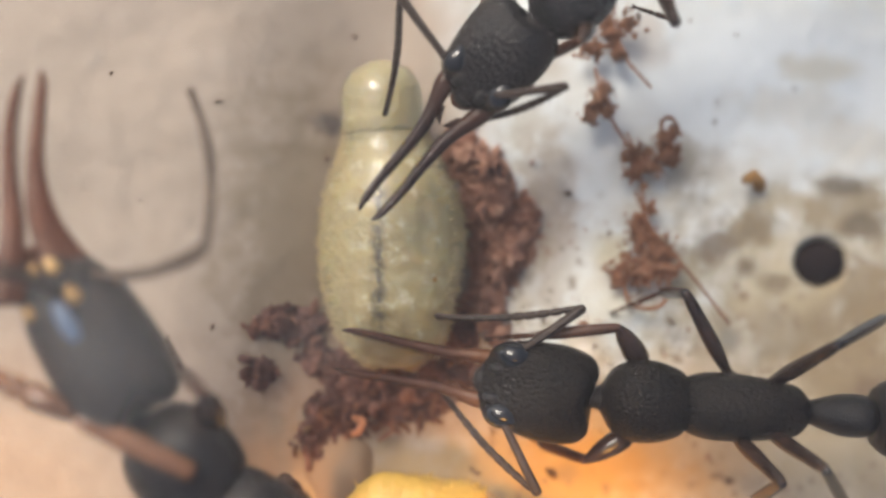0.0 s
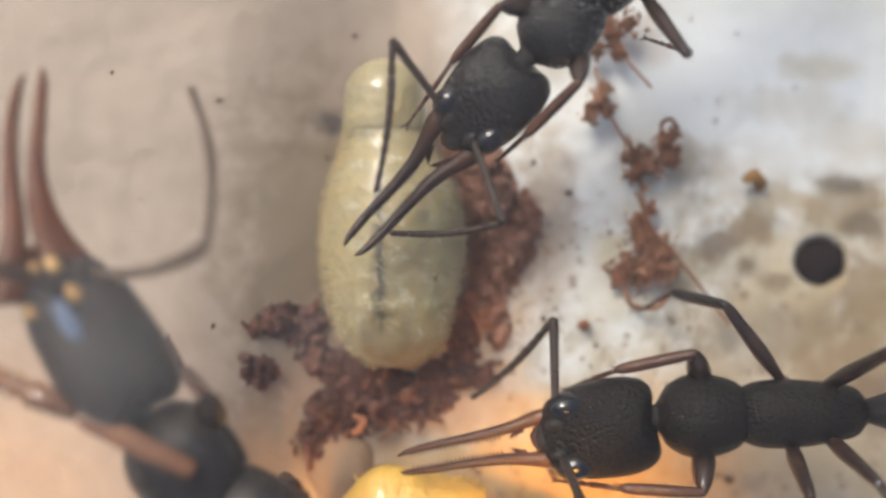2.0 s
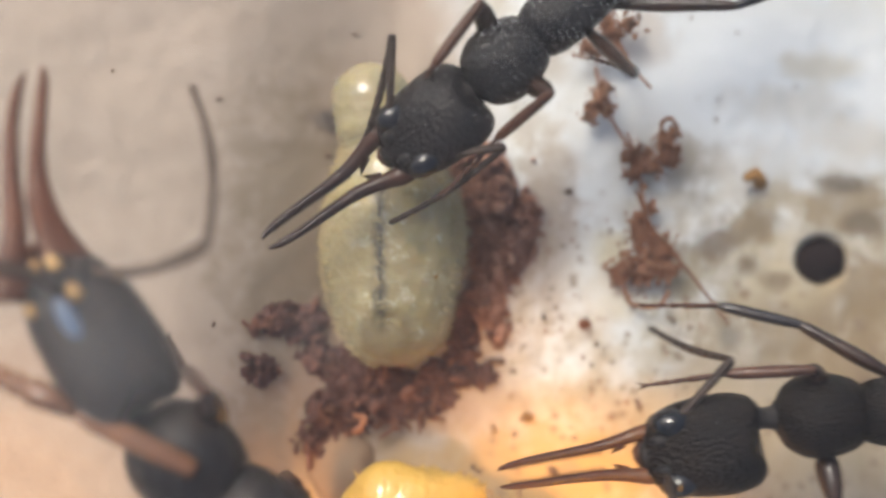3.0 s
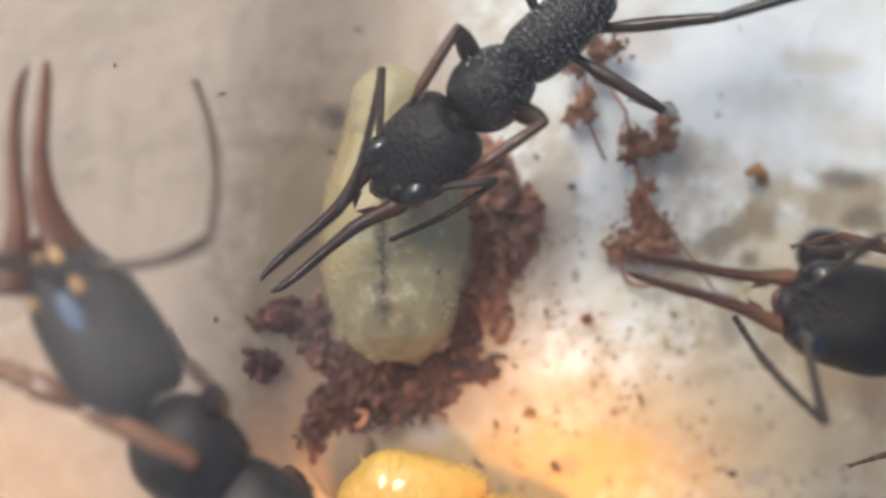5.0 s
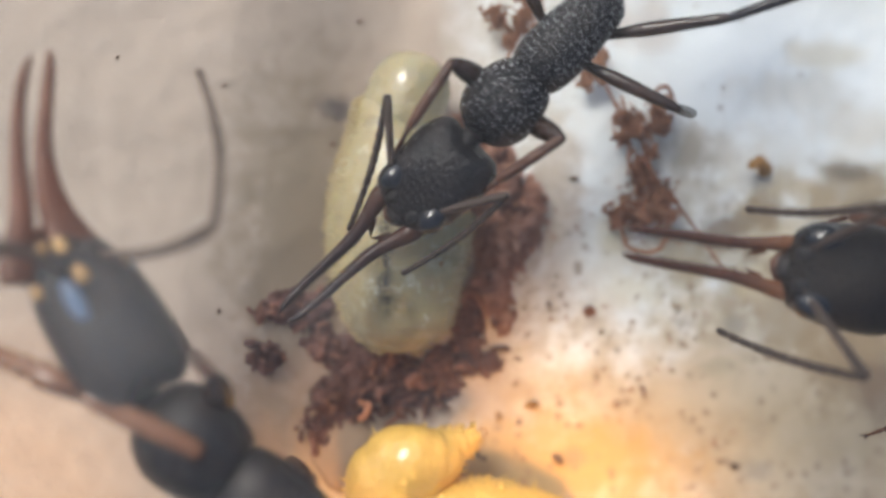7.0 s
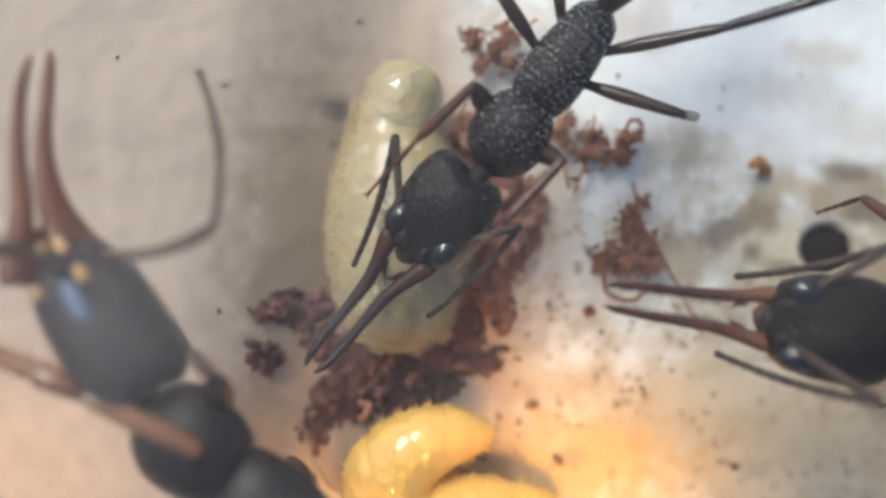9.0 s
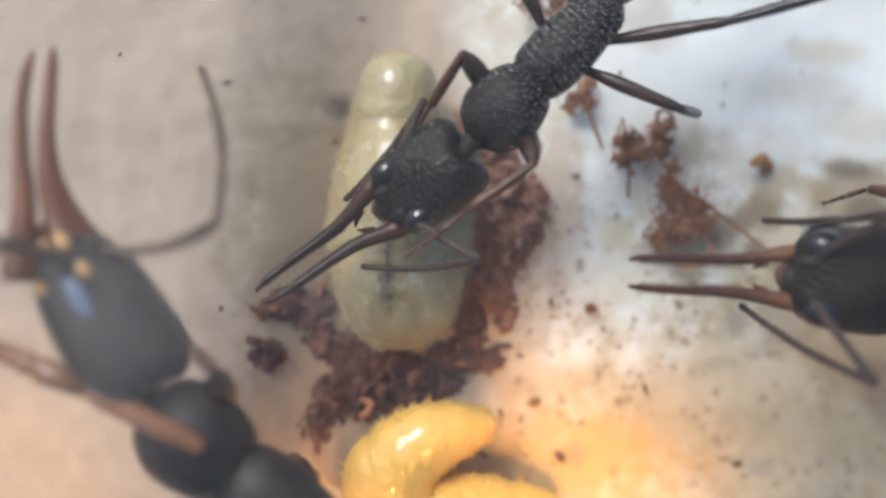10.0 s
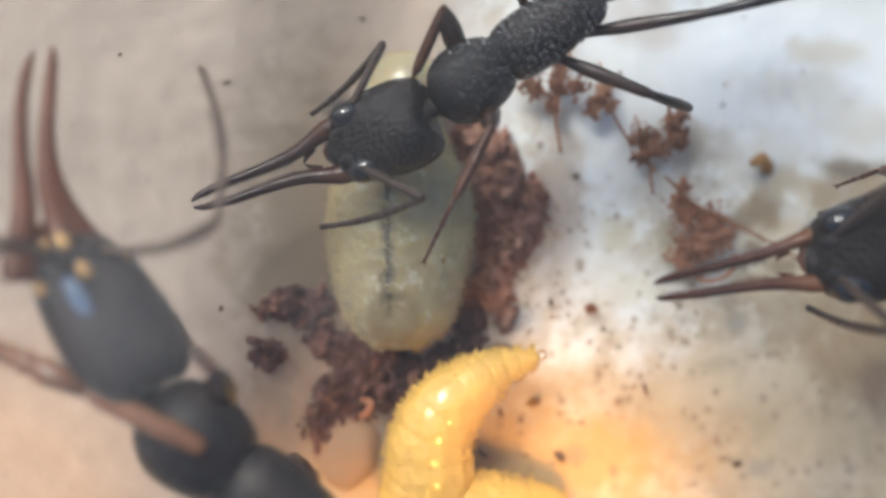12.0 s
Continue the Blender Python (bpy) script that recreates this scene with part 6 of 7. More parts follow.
VISITOR_ANKLE_LF = [
    (0, 2.55, -5.13, 1.01), (0.5, 2.61, -5.08, 1.03), (1, 2.31, -5.22, 1.06), (1.5, 2.59, -5.78, 1.28), (2, 4.26, -5.78, 3.87),
    (2.5, 4.66, -6.28, 3.87), (3, 7.48, -6.71, 3.79), (3.2, 8.99, -6.71, 3.94), (4.8, 10.52, -4.84, 5.14), (5, 10.6, -4.81, 4.99),
    (5.5, 10.61, -4.71, 5.15), (6, 10.63, -4.54, 5.26), (6.5, 10.69, -4.44, 5.15), (7, 11.06, -4.38, 4.39), (7.2, 11.15, -4.32, 4.23),
    (8.8, 10.87, -3.58, 5.52), (9, 10.89, -3.51, 5.54), (9.5, 10.96, -3.38, 5.49), (10, 11.03, -3.24, 5.42), (10.5, 11.19, -3.08, 5.2),
    (11, 11.25, -2.9, 5.24), (11.5, 11.32, -2.72, 5.23), (12, 11.4, -2.54, 5.22),
]
VISITOR_FOOT_LF = [
    (0, 0.99, -4.23, 0.15), (0.5, 0.86, -4.67, 0.15), (1, 0.57, -4.84, 0.15), (1.5, 1.5, -7.02, 0.15), (2, 2.77, -5.84, 2.54),
    (2.5, 3.04, -6.38, 2.72), (3, 6.7, -7.27, 2.03), (3.2, 8.05, -7.49, 2.36), (4.8, 9.8, -5.54, 3.42), (5, 9.88, -5.52, 3.26),
    (5.5, 9.92, -5.41, 3.41), (6, 9.98, -5.24, 3.51), (6.5, 10.06, -5.14, 3.39), (7, 10.41, -5.09, 2.64), (7.2, 10.51, -5.04, 2.47),
    (8.8, 10.38, -4.27, 3.71), (9, 10.41, -4.2, 3.73), (9.5, 10.5, -4.07, 3.67), (10, 10.6, -3.93, 3.59), (10.5, 10.77, -3.77, 3.37),
    (11, 10.86, -3.59, 3.4), (11.5, 10.96, -3.41, 3.38), (12, 11.06, -3.23, 3.37),
]
VISITOR_KNEE_LM = [
    (0, 7.78, -5.36, 5.26), (0.5, 7.76, -5.38, 5.29), (1, 7.74, -5.37, 5.34), (1.5, 7.87, -5.57, 5.33), (2, 8.36, -5.68, 5.43),
    (2.5, 8.8, -5.94, 5.46), (3, 10.58, -5.89, 5.8), (3.2, 10.63, -5.81, 5.84), (4.8, 10.8, -5.08, 6.63), (5, 11.43, -5.26, 5.26),
    (5.5, 11.41, -5.09, 5.69), (6, 11.3, -4.79, 6.33), (6.5, 11.26, -4.59, 6.68), (7, 11.45, -4.41, 6.6), (7.2, 11.9, -4.46, 5.73),
    (8.8, 11.37, -3.49, 8.06), (9, 11.45, -3.42, 8.03), (9.5, 11.72, -3.31, 7.72), (10, 11.88, -3.15, 7.67), (10.5, 12.16, -2.97, 7.42),
    (11, 12.31, -2.77, 7.43), (11.5, 12.48, -2.58, 7.41), (12, 12.64, -2.38, 7.41),
]
VISITOR_ANKLE_LM = [
    (0, 7.6, -6.13, 3.42), (0.5, 7.58, -6.14, 3.45), (1, 7.57, -6.13, 3.5), (1.5, 7.64, -6.34, 3.5), (2, 8.4, -6.71, 3.72), (2.5, 8.8, -6.98, 3.76),
    (3, 10.68, -7.04, 4.17), (3.2, 10.73, -6.96, 4.2), (4.8, 10.96, -6.17, 4.96), (5, 11.55, -6.39, 3.61), (5.5, 11.57, -6.19, 4.03),
    (6, 11.49, -5.87, 4.65), (6.5, 11.47, -5.64, 4.99), (7, 11.67, -5.45, 4.91), (7.2, 12.1, -5.52, 4.04), (8.8, 11.67, -4.45, 6.33),
    (9, 11.75, -4.38, 6.29), (9.5, 12.03, -4.26, 5.99), (10, 12.2, -4.08, 5.93), (10.5, 12.48, -3.91, 5.68), (11, 12.65, -3.69, 5.68),
    (11.5, 12.83, -3.48, 5.66), (12, 13, -3.27, 5.66),
]
VISITOR_FOOT_LM = [
    (0, 7.1, -6.99, 1.69), (0.5, 7.07, -7.01, 1.72), (1, 7.06, -7, 1.77), (1.5, 7.06, -7.15, 1.76), (2, 8.04, -7.55, 1.94), (2.5, 8.61, -7.84, 1.96),
    (3, 10.48, -7.9, 2.37), (3.2, 10.55, -7.82, 2.41), (4.8, 10.89, -7.01, 3.14), (5, 11.46, -7.24, 1.8), (5.5, 11.51, -7.03, 2.21),
    (6, 11.48, -6.69, 2.83), (6.5, 11.49, -6.45, 3.17), (7, 11.72, -6.26, 3.08), (7.2, 12.14, -6.34, 2.22), (8.8, 11.86, -5.22, 4.49),
    (9, 11.95, -5.14, 4.46), (9.5, 12.25, -5.02, 4.15), (10, 12.43, -4.84, 4.1), (10.5, 12.74, -4.66, 3.84), (11, 12.94, -4.44, 3.85),
    (11.5, 13.14, -4.22, 3.83), (12, 13.34, -4, 3.83),
]
VISITOR_KNEE_LH = [
    (0, 8.51, -4.9, 6.02), (0.5, 8.58, -4.96, 6.02), (1, 8.66, -5, 6.04), (1.5, 8.71, -5.03, 6.12), (2, 9.61, -5.19, 6.18), (2.5, 10.57, -5.39, 6.08),
    (3, 11.26, -5.47, 6.59), (3.2, 11.31, -5.39, 6.62), (4.8, 11.27, -4.58, 7.81), (5, 11.53, -4.59, 7.37), (5.5, 11.69, -4.49, 7.38),
    (6, 11.75, -4.26, 7.59), (6.5, 11.75, -4.08, 7.84), (7, 11.88, -3.88, 7.89), (7.2, 12.07, -3.83, 7.62), (8.8, 12.08, -3.05, 8.66),
    (9, 12.17, -2.97, 8.61), (9.5, 12.35, -2.82, 8.52), (10, 12.49, -2.65, 8.49), (10.5, 12.73, -2.46, 8.35), (11, 12.88, -2.26, 8.35),
    (11.5, 13.05, -2.05, 8.34), (12, 13.2, -1.85, 8.36),
]
VISITOR_ANKLE_LH = [
    (0, 9.76, -6.26, 3.78), (0.5, 9.8, -6.29, 3.75), (1, 9.85, -6.29, 3.73), (1.5, 9.88, -6.28, 3.78), (2, 11.03, -6.43, 3.97),
    (2.5, 12.23, -6.6, 4.04), (3, 13.12, -6.65, 4.7), (3.2, 13.18, -6.56, 4.73), (4.8, 13.19, -5.62, 5.9), (5, 13.47, -5.63, 5.48),
    (5.5, 13.65, -5.49, 5.5), (6, 13.73, -5.23, 5.71), (6.5, 13.74, -5.01, 5.95), (7, 13.9, -4.78, 6.01), (7.2, 14.1, -4.73, 5.76),
    (8.8, 14.16, -3.82, 6.78), (9, 14.25, -3.74, 6.75), (9.5, 14.45, -3.56, 6.67), (10, 14.62, -3.36, 6.65), (10.5, 14.87, -3.14, 6.52),
    (11, 15.05, -2.91, 6.54), (11.5, 15.23, -2.67, 6.54), (12, 15.4, -2.44, 6.57),
]
VISITOR_FOOT_LH = [
    (0, 11.26, -7.24, 1.9), (0.5, 11.26, -7.27, 1.84), (1, 11.28, -7.28, 1.8), (1.5, 11.27, -7.28, 1.82), (2, 12.59, -7.45, 2.16),
    (2.5, 13.93, -7.64, 2.37), (3, 14.94, -7.7, 3.17), (3.2, 14.99, -7.6, 3.19), (4.8, 14.98, -6.59, 4.28), (5, 15.26, -6.6, 3.86),
    (5.5, 15.44, -6.44, 3.86), (6, 15.51, -6.16, 4.05), (6.5, 15.52, -5.92, 4.28), (7, 15.66, -5.66, 4.32), (7.2, 15.87, -5.61, 4.07),
    (8.8, 15.9, -4.62, 5.03), (9, 15.99, -4.53, 4.99), (9.5, 16.2, -4.33, 4.9), (10, 16.36, -4.11, 4.87), (10.5, 16.61, -3.87, 4.73),
    (11, 16.79, -3.61, 4.74), (11.5, 16.97, -3.36, 4.73), (12, 17.13, -3.1, 4.75),
]
VISITOR_KNEE_RF = [
    (0, 4.27, -1.91, 3.54), (0.5, 3.9, -1.93, 3.12), (1, 3.8, -2.15, 3.35), (1.5, 4.61, -2.11, 3.95), (2, 5.98, -2.51, 4.2), (2.5, 6.04, -2.91, 4.22),
    (3, 8.54, -2.86, 4.98), (3.2, 8.64, -2.89, 3.15), (4.8, 10.5, -0.31, 5.4), (5, 10.66, -0.36, 5.28), (5.5, 10.76, -0.44, 5.28),
    (6, 10.78, -0.37, 5.3), (6.5, 10.59, -0.09, 5.29), (7, 10.24, 0.07, 6.09), (7.2, 10.4, 0.12, 5.71), (8.8, 10.73, -0.24, 5.57),
    (9, 10.8, -0.25, 5.55), (9.5, 10.48, 0.56, 5.85), (10, 10.43, 0.63, 6.01), (10.5, 10.44, 0.73, 6.06), (11, 10.46, 0.83, 6.1),
    (11.5, 10.51, 0.94, 6.06), (12, 10.48, 1.04, 6.22),
]
VISITOR_ANKLE_RF = [
    (0, 2.34, -2.1, 3.42), (0.5, 2.06, -2.14, 2.51), (1, 1.86, -2.27, 3.26), (1.5, 2.66, -2.22, 3.83), (2, 4.18, -2.97, 3.59),
    (2.5, 4.14, -3.27, 3.99), (3, 6.64, -2.99, 4.6), (3.2, 7.33, -3.27, 1.76), (4.8, 9.38, 0.12, 3.86), (5, 9.39, 0.14, 3.88),
    (5.5, 9.44, 0.14, 3.98), (6, 9.51, 0.23, 3.95), (6.5, 9.64, 0.29, 3.63), (7, 9.48, 0.37, 4.32), (7.2, 9.63, 0.43, 3.94), (8.8, 9.79, 0.78, 4.19),
    (9, 9.8, 0.82, 4.26), (9.5, 9.93, 0.9, 4.01), (10, 9.93, 0.97, 4.16), (10.5, 9.99, 1.08, 4.2), (11, 10.05, 1.19, 4.23), (11.5, 10.14, 1.31, 4.18),
    (12, 10.16, 1.41, 4.33),
]
VISITOR_FOOT_RF = [
    (0, 1.1, -2.31, 1.86), (0.5, 0.97, -2.41, 0.85), (1, -0.12, -2.56, 3.33), (1.5, 0.9, -2.93, 3.2), (2, 3.1, -3.63, 2.04), (2.5, 3.07, -3.88, 2.41),
    (3, 4.68, -3.3, 4.35), (3.2, 5.99, -3.72, 0.35), (4.8, 8.83, -0.15, 1.96), (5, 8.85, -0.13, 1.97), (5.5, 8.91, -0.13, 2.07),
    (6, 8.99, -0.04, 2.04), (6.5, 9.11, 0.01, 1.73), (7, 8.98, 0.09, 2.4), (7.2, 9.12, 0.14, 2.03), (8.8, 9.3, 0.49, 2.28), (9, 9.31, 0.53, 2.34),
    (9.5, 9.45, 0.6, 2.09), (10, 9.45, 0.68, 2.24), (10.5, 9.52, 0.79, 2.28), (11, 9.59, 0.89, 2.31), (11.5, 9.68, 1.01, 2.26),
    (12, 9.72, 1.11, 2.41),
]
VISITOR_KNEE_RM = [
    (0, 5.88, -1.08, 3.74), (0.5, 5.88, -1.1, 3.79), (1, 5.88, -1.1, 3.86), (1.5, 6.02, -1.04, 3.66), (2, 6.83, -1.39, 3.71), (2.5, 7.04, -1.6, 3.69),
    (3, 8.87, -1.95, 2.81), (3.2, 10.41, -1.74, 3.04), (4.8, 11.25, -0.53, 6.48), (5, 11.49, -0.51, 5.95), (5.5, 11.6, -0.5, 5.83),
    (6, 11.64, -0.39, 5.84), (6.5, 11.41, -0.33, 6.36), (7, 11.3, -0.23, 6.71), (7.2, 11.47, -0.18, 6.36), (8.8, 12.12, 0.15, 5.35),
    (9, 12.19, 0.13, 5.33), (9.5, 11.4, 0.31, 7.02), (10, 11.48, 0.4, 6.89), (10.5, 11.57, 0.52, 6.79), (11, 11.59, 0.64, 6.86),
    (11.5, 11.65, 0.76, 6.83), (12, 11.64, 0.87, 6.97),
]
VISITOR_ANKLE_RM = [
    (0, 5.62, -1.12, 1.76), (0.5, 5.6, -1.14, 1.81), (1, 5.59, -1.14, 1.88), (1.5, 5.62, -1.15, 1.7), (2, 5.83, -1.15, 2), (2.5, 5.79, -1.25, 2.16),
    (3, 6.96, -1.5, 2.41), (3.2, 8.56, -1.52, 2.31), (4.8, 11.01, -0.02, 4.56), (5, 11.23, 0.01, 4.03), (5.5, 11.36, 0.03, 3.91),
    (6, 11.42, 0.14, 3.92), (6.5, 11.24, 0.2, 4.44), (7, 11.16, 0.31, 4.79), (7.2, 11.33, 0.37, 4.45), (8.8, 11.96, 0.82, 3.48),
    (9, 11.99, 0.88, 3.49), (9.5, 11.37, 0.89, 5.11), (10, 11.47, 0.99, 4.97), (10.5, 11.58, 1.12, 4.88), (11, 11.63, 1.24, 4.95),
    (11.5, 11.71, 1.37, 4.93), (12, 11.72, 1.49, 5.07),
]
VISITOR_FOOT_RM = [
    (0, 4.6, -1.73, 0.15), (0.5, 4.64, -1.72, 0.15), (1, 4.73, -1.66, 0.15), (1.5, 4.62, -1.92, 0.15), (2, 5.31, -1.7, 0.15),
    (2.5, 5.26, -1.63, 0.27), (3, 4.98, -1.49, 2.11), (3.2, 7.61, -1.12, 0.6), (4.8, 10.93, 0.13, 2.57), (5, 11.15, 0.17, 2.04),
    (5.5, 11.3, 0.22, 1.92), (6, 11.38, 0.34, 1.93), (6.5, 11.24, 0.42, 2.45), (7, 11.2, 0.54, 2.8), (7.2, 11.37, 0.61, 2.46),
    (8.8, 12.05, 1.13, 1.5), (9, 12.09, 1.19, 1.52), (9.5, 11.53, 1.21, 3.14), (10, 11.65, 1.33, 3.01), (10.5, 11.78, 1.48, 2.93),
    (11, 11.85, 1.62, 3), (11.5, 11.95, 1.77, 2.98), (12, 11.99, 1.91, 3.13),
]
VISITOR_KNEE_RH = [
    (0, 8.86, -2.18, 5.73), (0.5, 8.9, -2.17, 5.69), (1, 8.93, -2.14, 5.71), (1.5, 8.92, -2.1, 5.87), (2, 10.04, -2.29, 5.94),
    (2.5, 11.06, -2.33, 5.58), (3, 11.48, -2.26, 6.65), (3.2, 11.68, -2.22, 6.33), (4.8, 11.53, -1.57, 7.81), (5, 11.74, -1.53, 7.49),
    (5.5, 11.9, -1.44, 7.52), (6, 12.02, -1.26, 7.62), (6.5, 12.01, -1.12, 7.88), (7, 12.07, -0.93, 8.08), (7.2, 12.23, -0.86, 7.9),
    (8.8, 12.83, -0.23, 7.77), (9, 12.96, -0.15, 7.67), (9.5, 12.68, -0.01, 8.48), (10, 12.84, 0.15, 8.44), (10.5, 12.99, 0.34, 8.46),
    (11, 13.11, 0.52, 8.54), (11.5, 13.26, 0.71, 8.58), (12, 13.36, 0.9, 8.69),
]
VISITOR_ANKLE_RH = [
    (0, 10.75, -1.66, 3.59), (0.5, 10.76, -1.67, 3.53), (1, 10.77, -1.65, 3.52), (1.5, 10.72, -1.63, 3.65), (2, 12.1, -1.64, 4.01),
    (2.5, 13.18, -1.66, 3.71), (3, 13.61, -1.63, 4.78), (3.2, 13.82, -1.58, 4.48), (4.8, 13.63, -0.97, 5.9), (5, 13.84, -0.92, 5.59),
    (5.5, 14, -0.83, 5.61), (6, 14.11, -0.65, 5.71), (6.5, 14.1, -0.51, 5.96), (7, 14.16, -0.33, 6.15), (7.2, 14.32, -0.25, 5.98),
    (8.8, 14.92, 0.38, 5.85), (9, 15.05, 0.46, 5.75), (9.5, 14.75, 0.58, 6.54), (10, 14.91, 0.74, 6.5), (10.5, 15.06, 0.94, 6.52),
    (11, 15.18, 1.12, 6.6), (11.5, 15.32, 1.31, 6.64), (12, 15.42, 1.5, 6.74),
]
VISITOR_FOOT_RH = [
    (0, 12.71, -1.44, 1.89), (0.5, 12.72, -1.41, 1.83), (1, 12.72, -1.37, 1.82), (1.5, 12.67, -1.32, 1.95), (2, 13.97, -1.17, 2.27),
    (2.5, 15.1, -1.18, 2.02), (3, 15.53, -1.16, 3.1), (3.2, 15.74, -1.11, 2.8), (4.8, 15.48, -0.51, 4.14), (5, 15.7, -0.45, 3.83),
    (5.5, 15.84, -0.35, 3.84), (6, 15.94, -0.17, 3.92), (6.5, 15.91, -0.03, 4.16), (7, 15.95, 0.15, 4.33), (7.2, 16.11, 0.23, 4.16),
    (8.8, 16.68, 0.89, 4), (9, 16.8, 0.97, 3.9), (9.5, 16.48, 1.09, 4.66), (10, 16.62, 1.26, 4.62), (10.5, 16.76, 1.46, 4.63), (11, 16.87, 1.65, 4.7),
    (11.5, 17, 1.84, 4.72), (12, 17.09, 2.03, 4.82),
]
GUARD_BODY = [
    (0, -5.34, -4.33, 8.2, 141.0, 0),
]
GUARD_HEAD = [
    (0, -6.86, -1.86, 9, 120, -4, 34),
]
GUARD_JAW_L = [
    (0, -27.2),
]
GUARD_ELBOW_L = [
    (0, -8.15, -0.42, 12.34),
]
GUARD_TIP_L = [
    (0, -10.71, 1.54, 9.69),
]
GUARD_JAW_R = [
    (0, -26.6),
]
GUARD_ELBOW_R = [
    (0, -4.46, 0.01, 10.27),
]
GUARD_TIP_R = [
    (0, -5.25, 3.32, 7.84),
]
GUARD_KNEE_LF = [
    (0, -4.9, -4.36, 9.39),
]
GUARD_ANKLE_LF = [
    (0, -7.14, -3.2, 9.6),
]
GUARD_FOOT_LF = [
    (0, -8.89, -2.41, 9.5),
]
GUARD_KNEE_LM = [
    (0, -4.98, -8.52, 9.2),
]
GUARD_ANKLE_LM = [
    (0, -5.05, -9.05, 7.07),
]
GUARD_FOOT_LM = [
    (0, -5.6, -10.25, 5.3),
]
GUARD_KNEE_LH = [
    (0, -2.98, -9.79, 9.7),
]
GUARD_ANKLE_LH = [
    (0, -2.09, -10.49, 6.72),
]
GUARD_FOOT_LH = [
    (0, -0.61, -12.48, 5.3),
]
GUARD_KNEE_RF = [
    (0, -4.68, -2.9, 9.23),
]
GUARD_ANKLE_RF = [
    (0, -5.51, -2.63, 7.27),
]
GUARD_FOOT_RF = [
    (0, -6.31, -2.08, 5.3),
]
GUARD_KNEE_RM = [
    (0, -3.72, -5.36, 4.7),
]
GUARD_ANKLE_RM = [
    (0, -3.85, -5.95, 2.7),
]
GUARD_FOOT_RM = [
    (0, -4.0, -6.75, 1.3),
]
GUARD_KNEE_RH = [
    (0, -2.28, -5.48, 11.25),
]
GUARD_ANKLE_RH = [
    (0, -2.09, -7.27, 8.62),
]
GUARD_FOOT_RH = [
    (0, -1.79, -8.95, 6.32),
]
GRUB_HEAD = [
    (0, -1.58, 3.99), (0.5, -1.52, 3.75), (1, -1.4, 3.89), (1.5, -1.37, 3.96), (2, -1.52, 4.03), (2.5, -1.74, 3.95), (3, -1.9, 3.86),
    (3.2, -1.9, 3.81), (4.8, -1.44, 3.6), (5.5, -1.45, 3.83), (6.5, -1.19, 3.82), (7, -0.97, 3.81), (8.8, -1.14, 3.59), (9.5, -1.28, 3.69),
    (10, -1.39, 3.73), (10.5, -0.92, 3.73), (11, -0.88, 3.66), (12, -1.11, 3.73),
]
CURLED_0 = [
    (0, 2.81, -8.14, 1.2), (3, 2.64, -7.90, 1.2), (5.5, 2.43, -7.77, 1.2), (7, 2.21, -7.57, 1.2), (9, 1.91, -7.43, 1.2), (10, 1.86, -7.50, 1.2),
    (10.5, 2.01, -7.46, 1.2), (11, 2.08, -7.43, 1.2), (11.5, 2.08, -7.43, 1.2), (12, 2.08, -7.43, 1.2),
]
CURLED_1 = [
    (0, 1.46, -7.96, 1.5), (3, 1.14, -7.73, 1.5), (5.5, 0.93, -7.60, 1.5), (7, 0.79, -7.41, 1.5), (9, 0.49, -7.34, 1.5), (10, 0.44, -7.41, 1.5),
    (10.5, 0.84, -7.38, 1.5), (11, 0.89, -7.34, 1.5), (11.5, 0.89, -7.34, 1.5), (12, 0.89, -7.34, 1.5),
]
CURLED_2 = [
    (0, -0.35, -7.87, 1.7), (3, -0.45, -7.71, 1.7), (5.5, -0.59, -7.66, 1.7), (7, -0.73, -7.46, 1.7), (9, -0.88, -7.54, 1.7), (10, -0.93, -7.61, 1.7),
    (10.5, -0.43, -7.4, 1.7), (11, -0.36, -7.25, 1.7), (11.5, -0.36, -7.25, 1.7), (12, -0.36, -7.25, 1.7),
]
CURLED_3 = [
    (0, -1.22, -7.55, 1.8), (3, -1.25, -7.39, 1.8), (5.5, -1.39, -7.2, 1.8), (7, -1.38, -6.93, 1.8), (9, -1.53, -6.79, 1.8), (10, -1.58, -6.86, 1.8),
    (10.5, -0.87, -6.57, 1.8), (11, -0.56, -6.35, 1.8), (11.5, -0.56, -6.35, 1.8), (12, -0.56, -6.35, 1.8),
]
CURLED_4 = [
    (0, -1.36, -7.16, 1.9), (3, -1.39, -6.94, 1.9), (5.5, -1.46, -6.67, 1.9), (7, -1.38, -6.33, 1.9), (9, -1.38, -6.04, 1.9), (10, -1.43, -6.12, 1.9),
    (10.5, -0.73, -5.68, 1.9), (11, -0.55, -5.47, 1.9), (11.5, -0.55, -5.47, 1.9), (12, -0.55, -5.47, 1.9),
]
CURLED_5 = [
    (0, -0.93, -6.85, 2), (3, -0.96, -6.7, 2), (5.5, -0.99, -6.36, 2), (7, -1.10, -6.05, 2), (9, -0.87, -5.52, 2), (10, -0.88, -5.52, 2),
    (10.5, -0.34, -4.97, 2), (11, -0.20, -4.65, 2), (11.5, -0.20, -4.65, 2), (12, -0.20, -4.65, 2),
]
CURLED_6 = [
    (0, -0.2, -6.71, 2), (3, -0.23, -6.55, 2), (5.5, -0.27, -6.29, 2), (7, -0.60, -5.85, 2), (9, -0.15, -5.23, 2), (10, -0.16, -5.2, 2),
    (10.5, 0.34, -4.54, 2), (11, 0.48, -4.08, 2), (11.5, 0.48, -4.05, 2), (12, 0.48, -4, 2),
]
